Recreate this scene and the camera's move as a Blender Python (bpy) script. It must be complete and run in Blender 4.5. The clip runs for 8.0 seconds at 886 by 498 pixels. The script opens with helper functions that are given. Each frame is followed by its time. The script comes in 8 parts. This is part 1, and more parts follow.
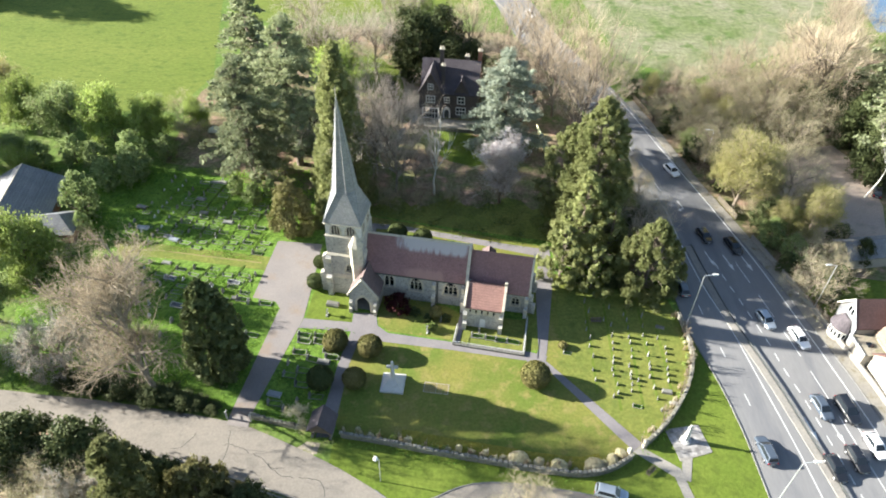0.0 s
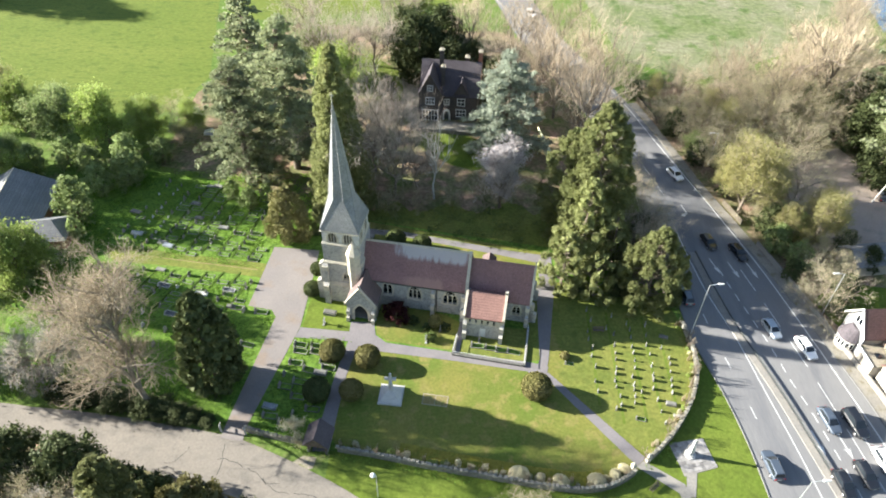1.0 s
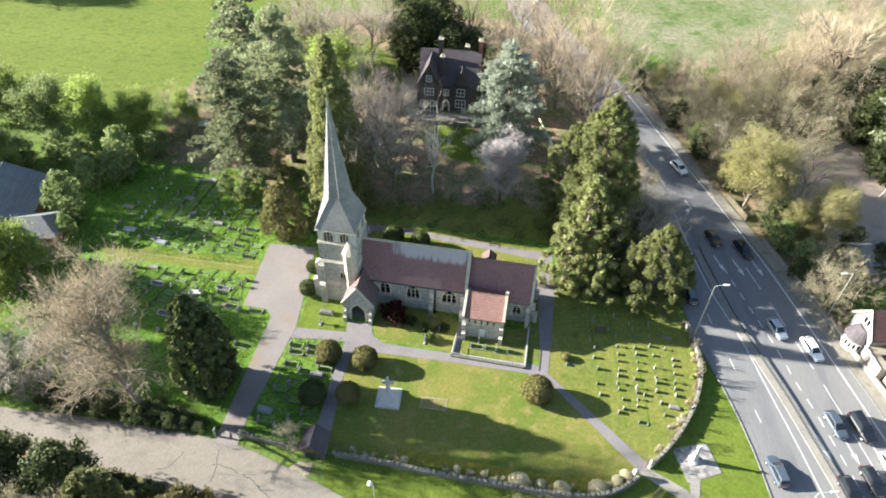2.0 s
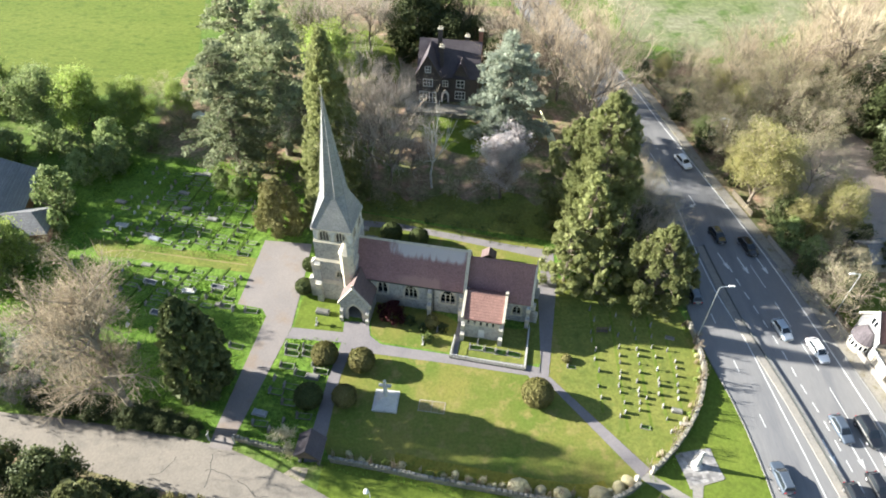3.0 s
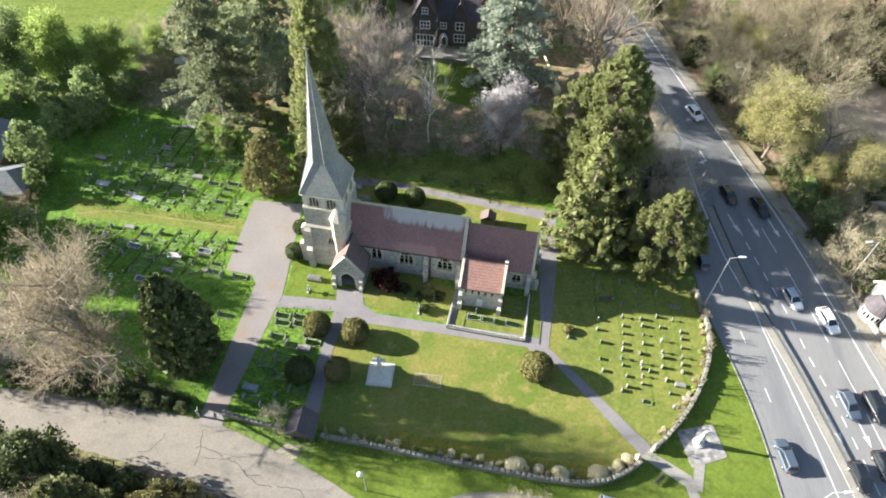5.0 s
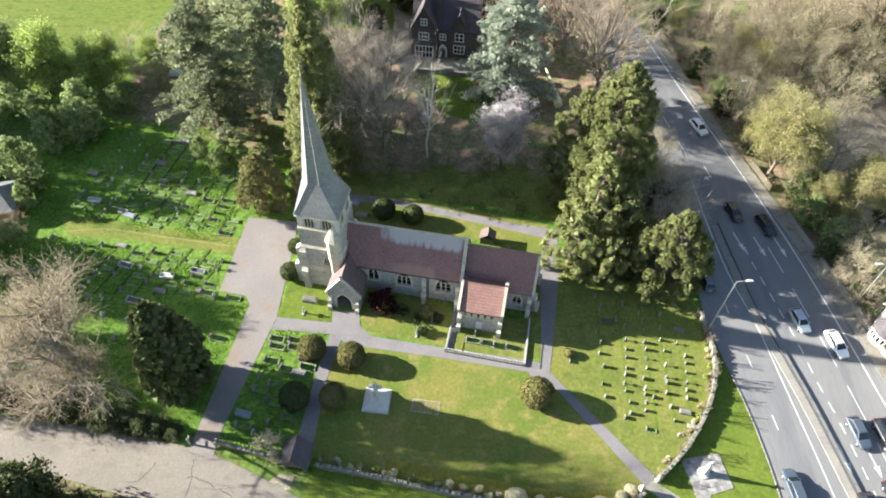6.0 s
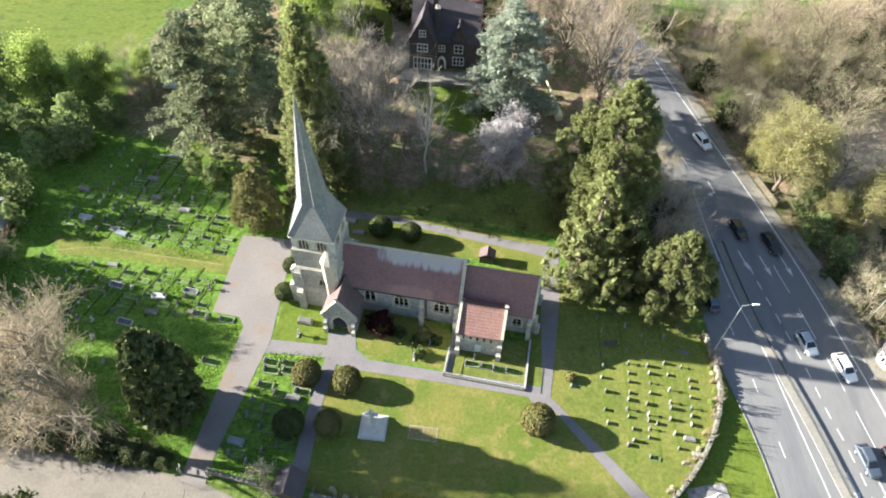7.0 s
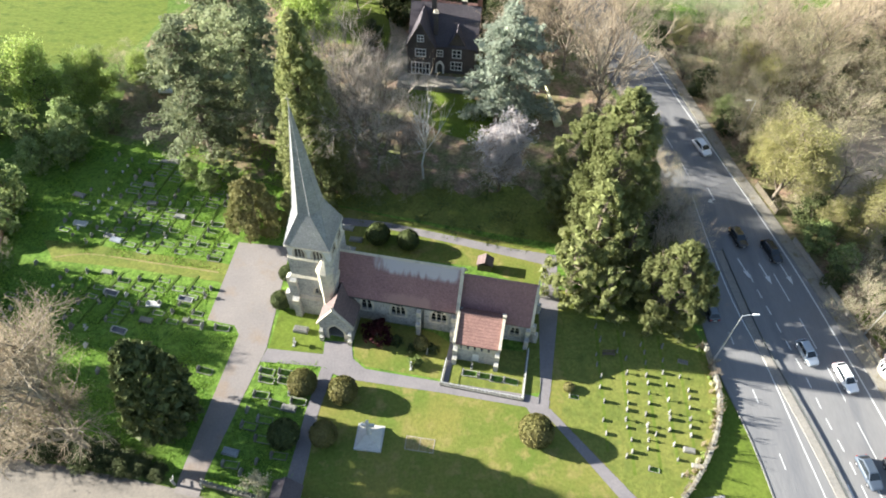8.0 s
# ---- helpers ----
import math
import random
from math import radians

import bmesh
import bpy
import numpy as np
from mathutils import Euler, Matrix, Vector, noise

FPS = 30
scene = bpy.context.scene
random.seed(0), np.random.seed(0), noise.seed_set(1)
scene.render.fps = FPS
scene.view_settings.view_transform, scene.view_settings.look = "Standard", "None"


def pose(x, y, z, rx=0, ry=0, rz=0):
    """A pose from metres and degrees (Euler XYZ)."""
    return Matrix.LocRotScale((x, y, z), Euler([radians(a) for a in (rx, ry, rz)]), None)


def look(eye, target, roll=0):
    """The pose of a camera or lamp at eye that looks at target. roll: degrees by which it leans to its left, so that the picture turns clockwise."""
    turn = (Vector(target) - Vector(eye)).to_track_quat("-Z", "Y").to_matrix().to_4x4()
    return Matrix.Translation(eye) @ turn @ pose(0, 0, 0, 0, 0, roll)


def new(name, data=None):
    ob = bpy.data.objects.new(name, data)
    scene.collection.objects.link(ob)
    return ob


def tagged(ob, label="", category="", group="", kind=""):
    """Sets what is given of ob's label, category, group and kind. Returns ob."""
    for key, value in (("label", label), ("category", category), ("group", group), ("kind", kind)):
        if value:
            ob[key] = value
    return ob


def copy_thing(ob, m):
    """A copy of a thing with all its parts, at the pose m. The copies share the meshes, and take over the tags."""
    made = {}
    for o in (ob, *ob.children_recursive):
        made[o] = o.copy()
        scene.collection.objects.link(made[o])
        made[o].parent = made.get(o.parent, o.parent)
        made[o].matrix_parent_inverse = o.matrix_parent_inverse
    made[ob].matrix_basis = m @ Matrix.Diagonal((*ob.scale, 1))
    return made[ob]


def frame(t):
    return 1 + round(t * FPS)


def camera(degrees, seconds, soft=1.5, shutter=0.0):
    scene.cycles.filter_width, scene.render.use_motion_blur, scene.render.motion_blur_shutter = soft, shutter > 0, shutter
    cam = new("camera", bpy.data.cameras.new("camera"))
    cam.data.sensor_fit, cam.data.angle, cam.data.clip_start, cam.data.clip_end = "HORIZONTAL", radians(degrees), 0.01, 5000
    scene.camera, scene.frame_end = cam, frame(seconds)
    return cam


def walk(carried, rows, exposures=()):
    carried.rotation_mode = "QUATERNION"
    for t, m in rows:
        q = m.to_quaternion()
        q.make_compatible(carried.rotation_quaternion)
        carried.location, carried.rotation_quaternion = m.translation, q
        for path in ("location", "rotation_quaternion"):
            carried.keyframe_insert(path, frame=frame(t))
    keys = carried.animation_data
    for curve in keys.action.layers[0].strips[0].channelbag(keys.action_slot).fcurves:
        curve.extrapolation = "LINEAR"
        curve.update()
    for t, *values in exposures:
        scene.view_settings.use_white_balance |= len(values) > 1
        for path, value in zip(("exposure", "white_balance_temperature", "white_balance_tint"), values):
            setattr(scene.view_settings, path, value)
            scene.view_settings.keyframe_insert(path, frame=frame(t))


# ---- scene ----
cam = camera(66.0, 8.0, soft=1.9)
METRES, EYE, TILT, LEAN, TURN = 27.0, 84.2, -42.0, -0.9, 0.0
ROWS = [
    (0.0, 0.0, 0.0, 0.0, -0.0, 0.0, 0.0),
    (0.5, 0.0046, 0.0436, 0.0384, 0.04, 0.02, -0.01),
    (1.0, 0.0069, 0.0863, 0.0727, 0.04, -0.37, -0.04),
    (2.5, 0.017, 0.2288, 0.2134, 0.04, -2.28, -0.1),
    (3.0, 0.0215, 0.2747, 0.2492, 0.05, -3.2, -0.14),
    (3.5, 0.0272, 0.3267, 0.2975, 0.06, -7.56, -0.21),
    (4.0, 0.031, 0.3811, 0.3542, 0.05, -9.38, -0.24),
    (4.5, 0.0356, 0.4325, 0.4024, 0.07, -9.38, -0.23),
    (6.0, 0.0515, 0.593, 0.543, 0.16, -9.34, -0.28),
    (6.5, 0.0559, 0.6484, 0.591, 0.18, -9.34, -0.29),
    (7.0, 0.0616, 0.6967, 0.6343, 0.19, -9.3, -0.29),
    (7.5, 0.0725, 0.7248, 0.6609, 0.3, -9.3, -0.36),
    (8.0, 0.071, 0.7369, 0.669, 0.14, -9.26, -0.38),
]
walk(cam, [(t, pose(0, 0, EYE, TILT, LEAN, TURN) @ pose(METRES * x, METRES * y, METRES * z, 90 + pitch, roll, yaw)) for t, x, y, z, yaw, pitch, roll in ROWS])

# ---- light: a low spring sun from the west and a clear sky ----
SUN_EL, SUN_AZ = 20.8, 281.0
world = bpy.data.worlds.new("sky")
scene.world = world
world.use_nodes = True
wn = world.node_tree.nodes
sky = wn.new("ShaderNodeTexSky")
sky.sky_type = "NISHITA"
sky.sun_disc = False
sky.sun_elevation, sky.sun_rotation = radians(SUN_EL), radians(SUN_AZ)
sky.air_density, sky.dust_density, sky.ozone_density = 1.0, 0.6, 1.0
world.node_tree.links.new(sky.outputs[0], wn["Background"].inputs[0])
wn["Background"].inputs[1].default_value = 0.066
sun = new("sun", bpy.data.lights.new("sun", "SUN"))
sun.data.energy, sun.data.angle, sun.data.color = 5.7, radians(0.6), (1.0, 0.97, 0.89)
sun.matrix_world = look((-300, 70, 108), (-300 - 10 * math.sin(radians(SUN_AZ)), 70 - 10 * math.cos(radians(SUN_AZ)), 108 - 10 * math.tan(radians(SUN_EL))))
scene.view_settings.exposure = 1.93

# ---- materials ----
def rgb(c):
    return (c[0], c[1], c[2], 1.0)


def surf(name, a, b, scale=0.6, fine=8.0, rough=0.85, bump=0.25, spec=0.25, fine_mix=0.35, metal=0.0, c=None, cscale=3.0, stretch=(1, 1, 1), rand=0.0):
    """A matt surface: colours a and b in large patches, c in small ones, fine grain and relief, at real size."""
    m = bpy.data.materials.new(name)
    m.use_nodes = True
    nt = m.node_tree
    n, L = nt.nodes, nt.links.new
    p = n["Principled BSDF"]
    tc = n.new("ShaderNodeTexCoord")
    mp = n.new("ShaderNodeMapping")
    mp.inputs["Scale"].default_value = stretch
    L(tc.outputs["Object"], mp.inputs[0])

    def noise_at(s, detail=4.0, r=0.6):
        k = n.new("ShaderNodeTexNoise")
        k.inputs["Scale"].default_value, k.inputs["Detail"].default_value, k.inputs["Roughness"].default_value = s, detail, r
        L(mp.outputs[0], k.inputs["Vector"])
        return k

    def ramp(src, lo, hi):
        r = n.new("ShaderNodeMapRange")
        r.inputs["From Min"].default_value, r.inputs["From Max"].default_value = lo, hi
        L(src, r.inputs["Value"])
        return r.outputs[0]

    def mix(f, x, y, blend="MIX"):
        k = n.new("ShaderNodeMix")
        k.data_type, k.blend_type = "RGBA", blend
        for sock, v in ((k.inputs[0], f), (k.inputs[6], x), (k.inputs[7], y)):
            if isinstance(v, (tuple, float, int)):
                sock.default_value = v
            else:
                L(v, sock)
        return k.outputs[2]

    big = noise_at(scale)
    col = mix(ramp(big.outputs[0], 0.35, 0.65), rgb(a), rgb(b))
    if c:
        mid = noise_at(cscale, 3.0)
        col = mix(ramp(mid.outputs[0], 0.52, 0.68), col, rgb(c))
    small = noise_at(fine, 5.0, 0.7)
    lo = 1.0 - fine_mix
    g = n.new("ShaderNodeMapRange")
    g.inputs["From Min"].default_value, g.inputs["From Max"].default_value = 0.3, 0.7
    g.inputs["To Min"].default_value, g.inputs["To Max"].default_value = lo, 1.0 + fine_mix
    L(small.outputs[0], g.inputs["Value"])
    col = mix(1.0, col, g.outputs[0], "MULTIPLY")
    if rand:
        oi = n.new("ShaderNodeObjectInfo")
        h = n.new("ShaderNodeMapRange")
        h.inputs["To Min"].default_value, h.inputs["To Max"].default_value = 1.0 - rand, 1.0 + rand
        L(oi.outputs["Random"], h.inputs["Value"])
        col = mix(1.0, col, h.outputs[0], "MULTIPLY")
    L(col, p.inputs["Base Color"])
    p.inputs["Roughness"].default_value, p.inputs["Metallic"].default_value = rough, metal
    p.inputs["Specular IOR Level"].default_value = spec
    if bump:
        bn = n.new("ShaderNodeBump")
        bn.inputs["Strength"].default_value, bn.inputs["Distance"].default_value = bump, 0.15
        L(small.outputs[0], bn.inputs["Height"])
        L(bn.outputs[0], p.inputs["Normal"])
    return m


def foliage(name, a, b, c, rough=0.6, through_light=0.42, patch=0.25):
    """Leaves: each clump takes its own tone between a and b, with c in patches; some light shines through."""
    m = bpy.data.materials.new(name)
    m.use_nodes = True
    nt = m.node_tree
    n, L = nt.nodes, nt.links.new
    p = n["Principled BSDF"]
    geo = n.new("ShaderNodeNewGeometry")
    k = n.new("ShaderNodeMix")
    k.data_type = "RGBA"
    L(geo.outputs["Random Per Island"], k.inputs[0])
    k.inputs[6].default_value, k.inputs[7].default_value = rgb(a), rgb(b)
    tc = n.new("ShaderNodeTexCoord")
    no = n.new("ShaderNodeTexNoise")
    no.inputs["Scale"].default_value, no.inputs["Detail"].default_value = patch, 3.0
    L(tc.outputs["Object"], no.inputs["Vector"])
    r = n.new("ShaderNodeMapRange")
    r.inputs["From Min"].default_value, r.inputs["From Max"].default_value = 0.45, 0.65
    L(no.outputs[0], r.inputs["Value"])
    k2 = n.new("ShaderNodeMix")
    k2.data_type = "RGBA"
    L(r.outputs[0], k2.inputs[0])
    L(k.outputs[2], k2.inputs[6])
    k2.inputs[7].default_value = rgb(c)
    oi = n.new("ShaderNodeObjectInfo")
    h = n.new("ShaderNodeMapRange")
    h.inputs["To Min"].default_value, h.inputs["To Max"].default_value = 0.8, 1.2
    L(oi.outputs["Random"], h.inputs["Value"])
    k3 = n.new("ShaderNodeMix")
    k3.data_type, k3.blend_type = "RGBA", "MULTIPLY"
    k3.inputs[0].default_value = 1.0
    L(k2.outputs[2], k3.inputs[6])
    L(h.outputs[0], k3.inputs[7])
    L(k3.outputs[2], p.inputs["Base Color"])
    p.inputs["Roughness"].default_value, p.inputs["Specular IOR Level"].default_value = rough, 0.1
    tr = n.new("ShaderNodeBsdfTranslucent")
    L(k3.outputs[2], tr.inputs["Color"])
    ms = n.new("ShaderNodeMixShader")
    ms.inputs[0].default_value = through_light
    L(p.outputs[0], ms.inputs[1])
    L(tr.outputs[0], ms.inputs[2])
    L(ms.outputs[0], n["Material Output"].inputs["Surface"])
    return m


def coursed(name, a, b, joint, row, wide, gap=0.05, rough=0.8, bump=0.5, scale=0.5, turned=False):
    """Small tiles or stones laid in courses, too far off to be told apart singly; a to b in patches."""
    m = surf(name, a, b, scale=scale, fine=5.0, rough=rough, bump=0.0)
    nt = m.node_tree
    n, L = nt.nodes, nt.links.new
    p = n["Principled BSDF"]
    tc = n.new("ShaderNodeTexCoord")
    br = n.new("ShaderNodeTexBrick")
    br.inputs["Color1"].default_value = (1, 1, 1, 1)
    br.inputs["Color2"].default_value = (0.72, 0.72, 0.72, 1)
    br.inputs["Mortar"].default_value = rgb(joint)
    br.inputs["Scale"].default_value = 1.0
    br.inputs["Mortar Size"].default_value = gap * row
    br.inputs["Brick Width"].default_value, br.inputs["Row Height"].default_value = wide, row
    sw = n.new("ShaderNodeMapping")
    sw.inputs["Rotation"].default_value = (radians(-90 if not turned else -45), 0, 0)
    L(tc.outputs["Object"], sw.inputs[0])
    L(sw.outputs[0], br.inputs["Vector"])
    old = p.inputs["Base Color"].links[0].from_socket
    k = n.new("ShaderNodeMix")
    k.data_type, k.blend_type = "RGBA", "MULTIPLY"
    k.inputs[0].default_value = 0.5
    L(old, k.inputs[6])
    L(br.outputs[0], k.inputs[7])
    L(k.outputs[2], p.inputs["Base Color"])
    bn = n.new("ShaderNodeBump")
    bn.inputs["Strength"].default_value, bn.inputs["Distance"].default_value = bump, 0.04
    bn.invert = True
    L(br.outputs["Fac"], bn.inputs["Height"])
    L(bn.outputs[0], p.inputs["Normal"])
    return m


def gloss(name, col, rough=0.25, metal=0.0, coat=0.0):
    m = bpy.data.materials.new(name)
    m.use_nodes = True
    p = m.node_tree.nodes["Principled BSDF"]
    p.inputs["Base Color"].default_value = rgb(col)
    p.inputs["Roughness"].default_value, p.inputs["Metallic"].default_value = rough, metal
    p.inputs["Coat Weight"].default_value = coat
    return m


M_GROUND = surf("rough_grass", (0.09, 0.153, 0.0293), (0.135, 0.189, 0.0468), 0.05, 1.2, 0.95, 0.6, 0.1, 0.45, c=(0.153, 0.153, 0.0702), cscale=0.3)
M_LAWN = surf("mown_lawn", (0.111, 0.151, 0.029), (0.185, 0.178, 0.0466), 0.12, 2.2, 0.95, 0.4, 0.1, 0.22, c=(0.217, 0.192, 0.0652), cscale=0.45)
M_LUSH = surf("lush_grass", (0.0943, 0.177, 0.0273), (0.147, 0.23, 0.0416), 0.16, 1.6, 0.95, 0.9, 0.1, 0.5, c=(0.0682, 0.13, 0.0237), cscale=0.7)
M_DRYGRASS = surf("dry_grass", (0.2, 0.17, 0.07), (0.26, 0.215, 0.1), 0.6, 3.0, 0.95, 0.4, 0.1, 0.3, c=(0.15, 0.17, 0.05), cscale=1.2)
M_GOLDGRASS = surf("yellowing_grass", (0.185, 0.17, 0.028), (0.22, 0.195, 0.04), 0.3, 2.2, 0.95, 0.5, 0.1, 0.3, c=(0.14, 0.155, 0.028), cscale=0.8)
M_VERGE = surf("verge_grass", (0.0977, 0.145, 0.021), (0.133, 0.171, 0.0295), 0.1, 2.0, 0.95, 0.4, 0.1, 0.25, c=(0.0883, 0.119, 0.021), cscale=0.6)
M_FIELD = surf("field_grass", (0.118, 0.158, 0.03), (0.145, 0.178, 0.037), 0.03, 0.9, 0.95, 0.9, 0.1, 0.3, c=(0.088, 0.13, 0.026), cscale=0.3, stretch=(1, 2.2, 1))
M_MEADOW = surf("rough_meadow", (0.136, 0.167, 0.0678), (0.22, 0.216, 0.14), 0.06, 0.7, 0.95, 0.8, 0.1, 0.35, c=(0.0924, 0.136, 0.0436), cscale=0.16)
M_WOODFLOOR = surf("leaf_litter", (0.23, 0.165, 0.115), (0.12, 0.15, 0.05), 0.16, 1.5, 0.95, 0.8, 0.1, 0.5, c=(0.34, 0.225, 0.165), cscale=0.4)
M_ROAD = surf("asphalt", (0.175, 0.175, 0.179), (0.212, 0.207, 0.202), 0.08, 5.0, 0.85, 0.2, 0.3, 0.08, c=(0.152, 0.152, 0.158), cscale=0.3, stretch=(1, 0.15, 1))
M_LANE = surf("worn_asphalt", (0.204, 0.183, 0.156), (0.237, 0.21, 0.177), 0.12, 3.0, 0.9, 0.25, 0.25, 0.15, c=(0.182, 0.164, 0.141), cscale=0.35)
M_GRAVELAWN = surf("grave_lawn", (0.127, 0.155, 0.0339), (0.175, 0.184, 0.0466), 0.2, 2.0, 0.95, 0.5, 0.1, 0.35, c=(0.106, 0.133, 0.0317), cscale=0.5)
# brightened to look sunlit, since the trunk lies in the cedar's shade
M_SUNLITWOOD = surf("sunlit_wood", (0.728, 0.7, 0.42), (0.84, 0.812, 0.532), 0.8, 6.0, 0.9, 0.4, 0.2, 0.25)
M_DRIVE = surf("drive_asphalt", (0.199, 0.179, 0.17), (0.227, 0.203, 0.189), 0.15, 3.5, 0.9, 0.2, 0.25, 0.12, c=(0.22, 0.177, 0.144), cscale=0.25)
M_PATH = surf("path_asphalt", (0.176, 0.163, 0.167), (0.211, 0.194, 0.194), 0.3, 4.0, 0.9, 0.2, 0.25, 0.15)
M_PAVE = surf("pavement", (0.229, 0.216, 0.198), (0.29, 0.268, 0.233), 0.3, 4.0, 0.9, 0.2, 0.25, 0.2)
M_FOOTWAY = surf("footway_asphalt", (0.22, 0.205, 0.18), (0.27, 0.25, 0.21), 0.3, 4.0, 0.9, 0.2, 0.25, 0.2, c=(0.17, 0.15, 0.10), cscale=0.6)
M_GRAVEL = surf("pink_gravel", (0.33, 0.265, 0.225), (0.38, 0.31, 0.25), 0.1, 3.0, 0.95, 0.3, 0.2, 0.2, c=(0.28, 0.24, 0.2), cscale=0.3)
M_WATER = surf("pond_water", (0.10, 0.16, 0.24), (0.12, 0.19, 0.27), 0.1, 1.0, 0.1, 0.05, 0.5, 0.05)
M_KERB = surf("kerb_stone", (0.15, 0.148, 0.14), (0.2, 0.195, 0.185), 1.0, 6.0, 0.9, 0.2)
M_PAINT = surf("road_paint", (0.612, 0.612, 0.595), (0.527, 0.527, 0.51), 2.0, 9.0, 0.7, 0.05, 0.3, 0.2)
M_FLINT = surf("flint_wall", (0.356, 0.347, 0.327), (0.446, 0.426, 0.386), 0.7, 5.0, 0.85, 0.8, 0.3, 0.45, c=(0.248, 0.248, 0.248), cscale=2.2)
M_STONE = surf("dressed_stone", (0.478, 0.436, 0.351), (0.567, 0.512, 0.403), 0.8, 6.0, 0.85, 0.3, 0.25, 0.2, c=(0.377, 0.348, 0.289), cscale=1.5)
M_SPIRE = coursed("spire_stone", (0.25, 0.255, 0.26), (0.31, 0.31, 0.3), (0.7, 0.7, 0.7), 0.35, 0.7, 0.12, bump=0.4, scale=0.3)
M_TILE = coursed("brown_roof_tile", (0.27, 0.155, 0.15), (0.314, 0.182, 0.174), (0.55, 0.5, 0.5), 0.22, 0.3, 0.18, scale=0.25)
M_NAVE = coursed("lichened_nave_tile", (0.27, 0.155, 0.15), (0.314, 0.182, 0.174), (0.55, 0.5, 0.5), 0.22, 0.3, 0.18, scale=0.25)


def lichen(m, x0, x1, z0, z1, col):
    """A ragged stain on the roof, streaked down the slope: strongest at height z1, gone at z0."""
    n, L = m.node_tree.nodes, m.node_tree.links.new
    p = n["Principled BSDF"]
    tc, sp = n.new("ShaderNodeTexCoord"), n.new("ShaderNodeSeparateXYZ")
    L(tc.outputs["Object"], sp.inputs[0])
    mp = n.new("ShaderNodeMapping")
    mp.inputs["Scale"].default_value = (2.2, 0.35, 0.35)
    L(tc.outputs["Object"], mp.inputs[0])
    no = n.new("ShaderNodeTexNoise")
    no.inputs["Scale"].default_value, no.inputs["Detail"].default_value = 1.0, 5.0
    L(mp.outputs[0], no.inputs["Vector"])
    f = no.outputs[0]
    for axis, a, b in (("X", x0, x0 + 4.5), ("X", x1, x1 - 1.2), ("Z", z0, z1)):
        r = n.new("ShaderNodeMapRange")
        r.interpolation_type = "SMOOTHSTEP"
        r.inputs["From Min"].default_value, r.inputs["From Max"].default_value = a, b
        L(sp.outputs[axis], r.inputs["Value"])
        k = n.new("ShaderNodeMath")
        k.operation = "MULTIPLY"
        L(f, k.inputs[0])
        L(r.outputs[0], k.inputs[1])
        f = k.outputs[0]
    r = n.new("ShaderNodeMapRange")
    r.inputs["From Min"].default_value, r.inputs["From Max"].default_value = 0.14, 0.36
    r.inputs["To Max"].default_value = 0.85
    L(f, r.inputs["Value"])
    mx = n.new("ShaderNodeMix")
    mx.data_type = "RGBA"
    L(r.outputs[0], mx.inputs[0])
    L(p.inputs["Base Color"].links[0].from_socket, mx.inputs[6])
    mx.inputs[7].default_value = rgb(col)
    L(mx.outputs[2], p.inputs["Base Color"])


lichen(M_NAVE, 12.0, 26.3, 8.4, 10.3, (0.5, 0.475, 0.475))
lichen(M_NAVE, 13.8, 23.0, 7.6, 6.3, (0.36, 0.215, 0.185))
M_REDTILE = coursed("red_roof_tile", (0.264, 0.149, 0.125), (0.306, 0.174, 0.145), (0.425, 0.404, 0.404), 0.22, 0.3, 0.18, scale=0.4)
M_SLATE = coursed("grey_slate", (0.20, 0.205, 0.215), (0.25, 0.25, 0.255), (0.6, 0.6, 0.6), 0.25, 0.4, 0.15, scale=0.3)
M_DARKTILE = coursed("dark_house_tile", (0.088, 0.075, 0.085), (0.115, 0.1, 0.108), (0.6, 0.6, 0.6), 0.22, 0.3, 0.15, scale=0.3)
M_DARKBRICK = coursed("dark_brick", (0.085, 0.075, 0.072), (0.12, 0.10, 0.09), (0.8, 0.8, 0.8), 0.11, 0.3, 0.1, scale=0.4)
M_BRICK = coursed("red_brick", (0.30, 0.15, 0.10), (0.36, 0.19, 0.13), (0.9, 0.88, 0.8), 0.11, 0.3, 0.1, scale=0.5)
M_RENDER = surf("white_render", (0.306, 0.28, 0.237), (0.352, 0.321, 0.272), 0.5, 4.0, 0.8, 0.1, 0.3, 0.08)
M_WHITE = surf("white_paint", (0.702, 0.702, 0.684), (0.738, 0.738, 0.72), 1.0, 6.0, 0.5, 0.05, 0.4, 0.06)
M_MARBLE = surf("pale_memorial_stone", (0.465, 0.457, 0.437), (0.526, 0.519, 0.495), 1.0, 5.0, 0.7, 0.1, 0.3, 0.1, c=(0.403, 0.399, 0.371), cscale=2.0)
M_GRAVE = surf("grave_stone", (0.195, 0.19, 0.172), (0.255, 0.245, 0.218), 1.2, 7.0, 0.85, 0.3, 0.25, 0.3, c=(0.15, 0.155, 0.118), cscale=3.0, rand=0.35)
M_GRAVEBLUE = surf("polished_grave_stone", (0.22, 0.24, 0.26), (0.3, 0.32, 0.34), 1.2, 7.0, 0.4, 0.05, 0.4, 0.15, rand=0.3)
M_RUBBLE = surf("rubble_stone", (0.218, 0.207, 0.177), (0.286, 0.269, 0.224), 0.9, 5.0, 0.9, 0.8, 0.2, 0.4, c=(0.136, 0.133, 0.109), cscale=2.5, rand=0.2)
M_GLASS = gloss("dark_window_glass", (0.015, 0.018, 0.022), 0.08)
M_METAL = gloss("galvanised_steel", (0.62, 0.64, 0.66), 0.35, 0.6)
M_IRON = gloss("painted_iron", (0.06, 0.065, 0.06), 0.5)
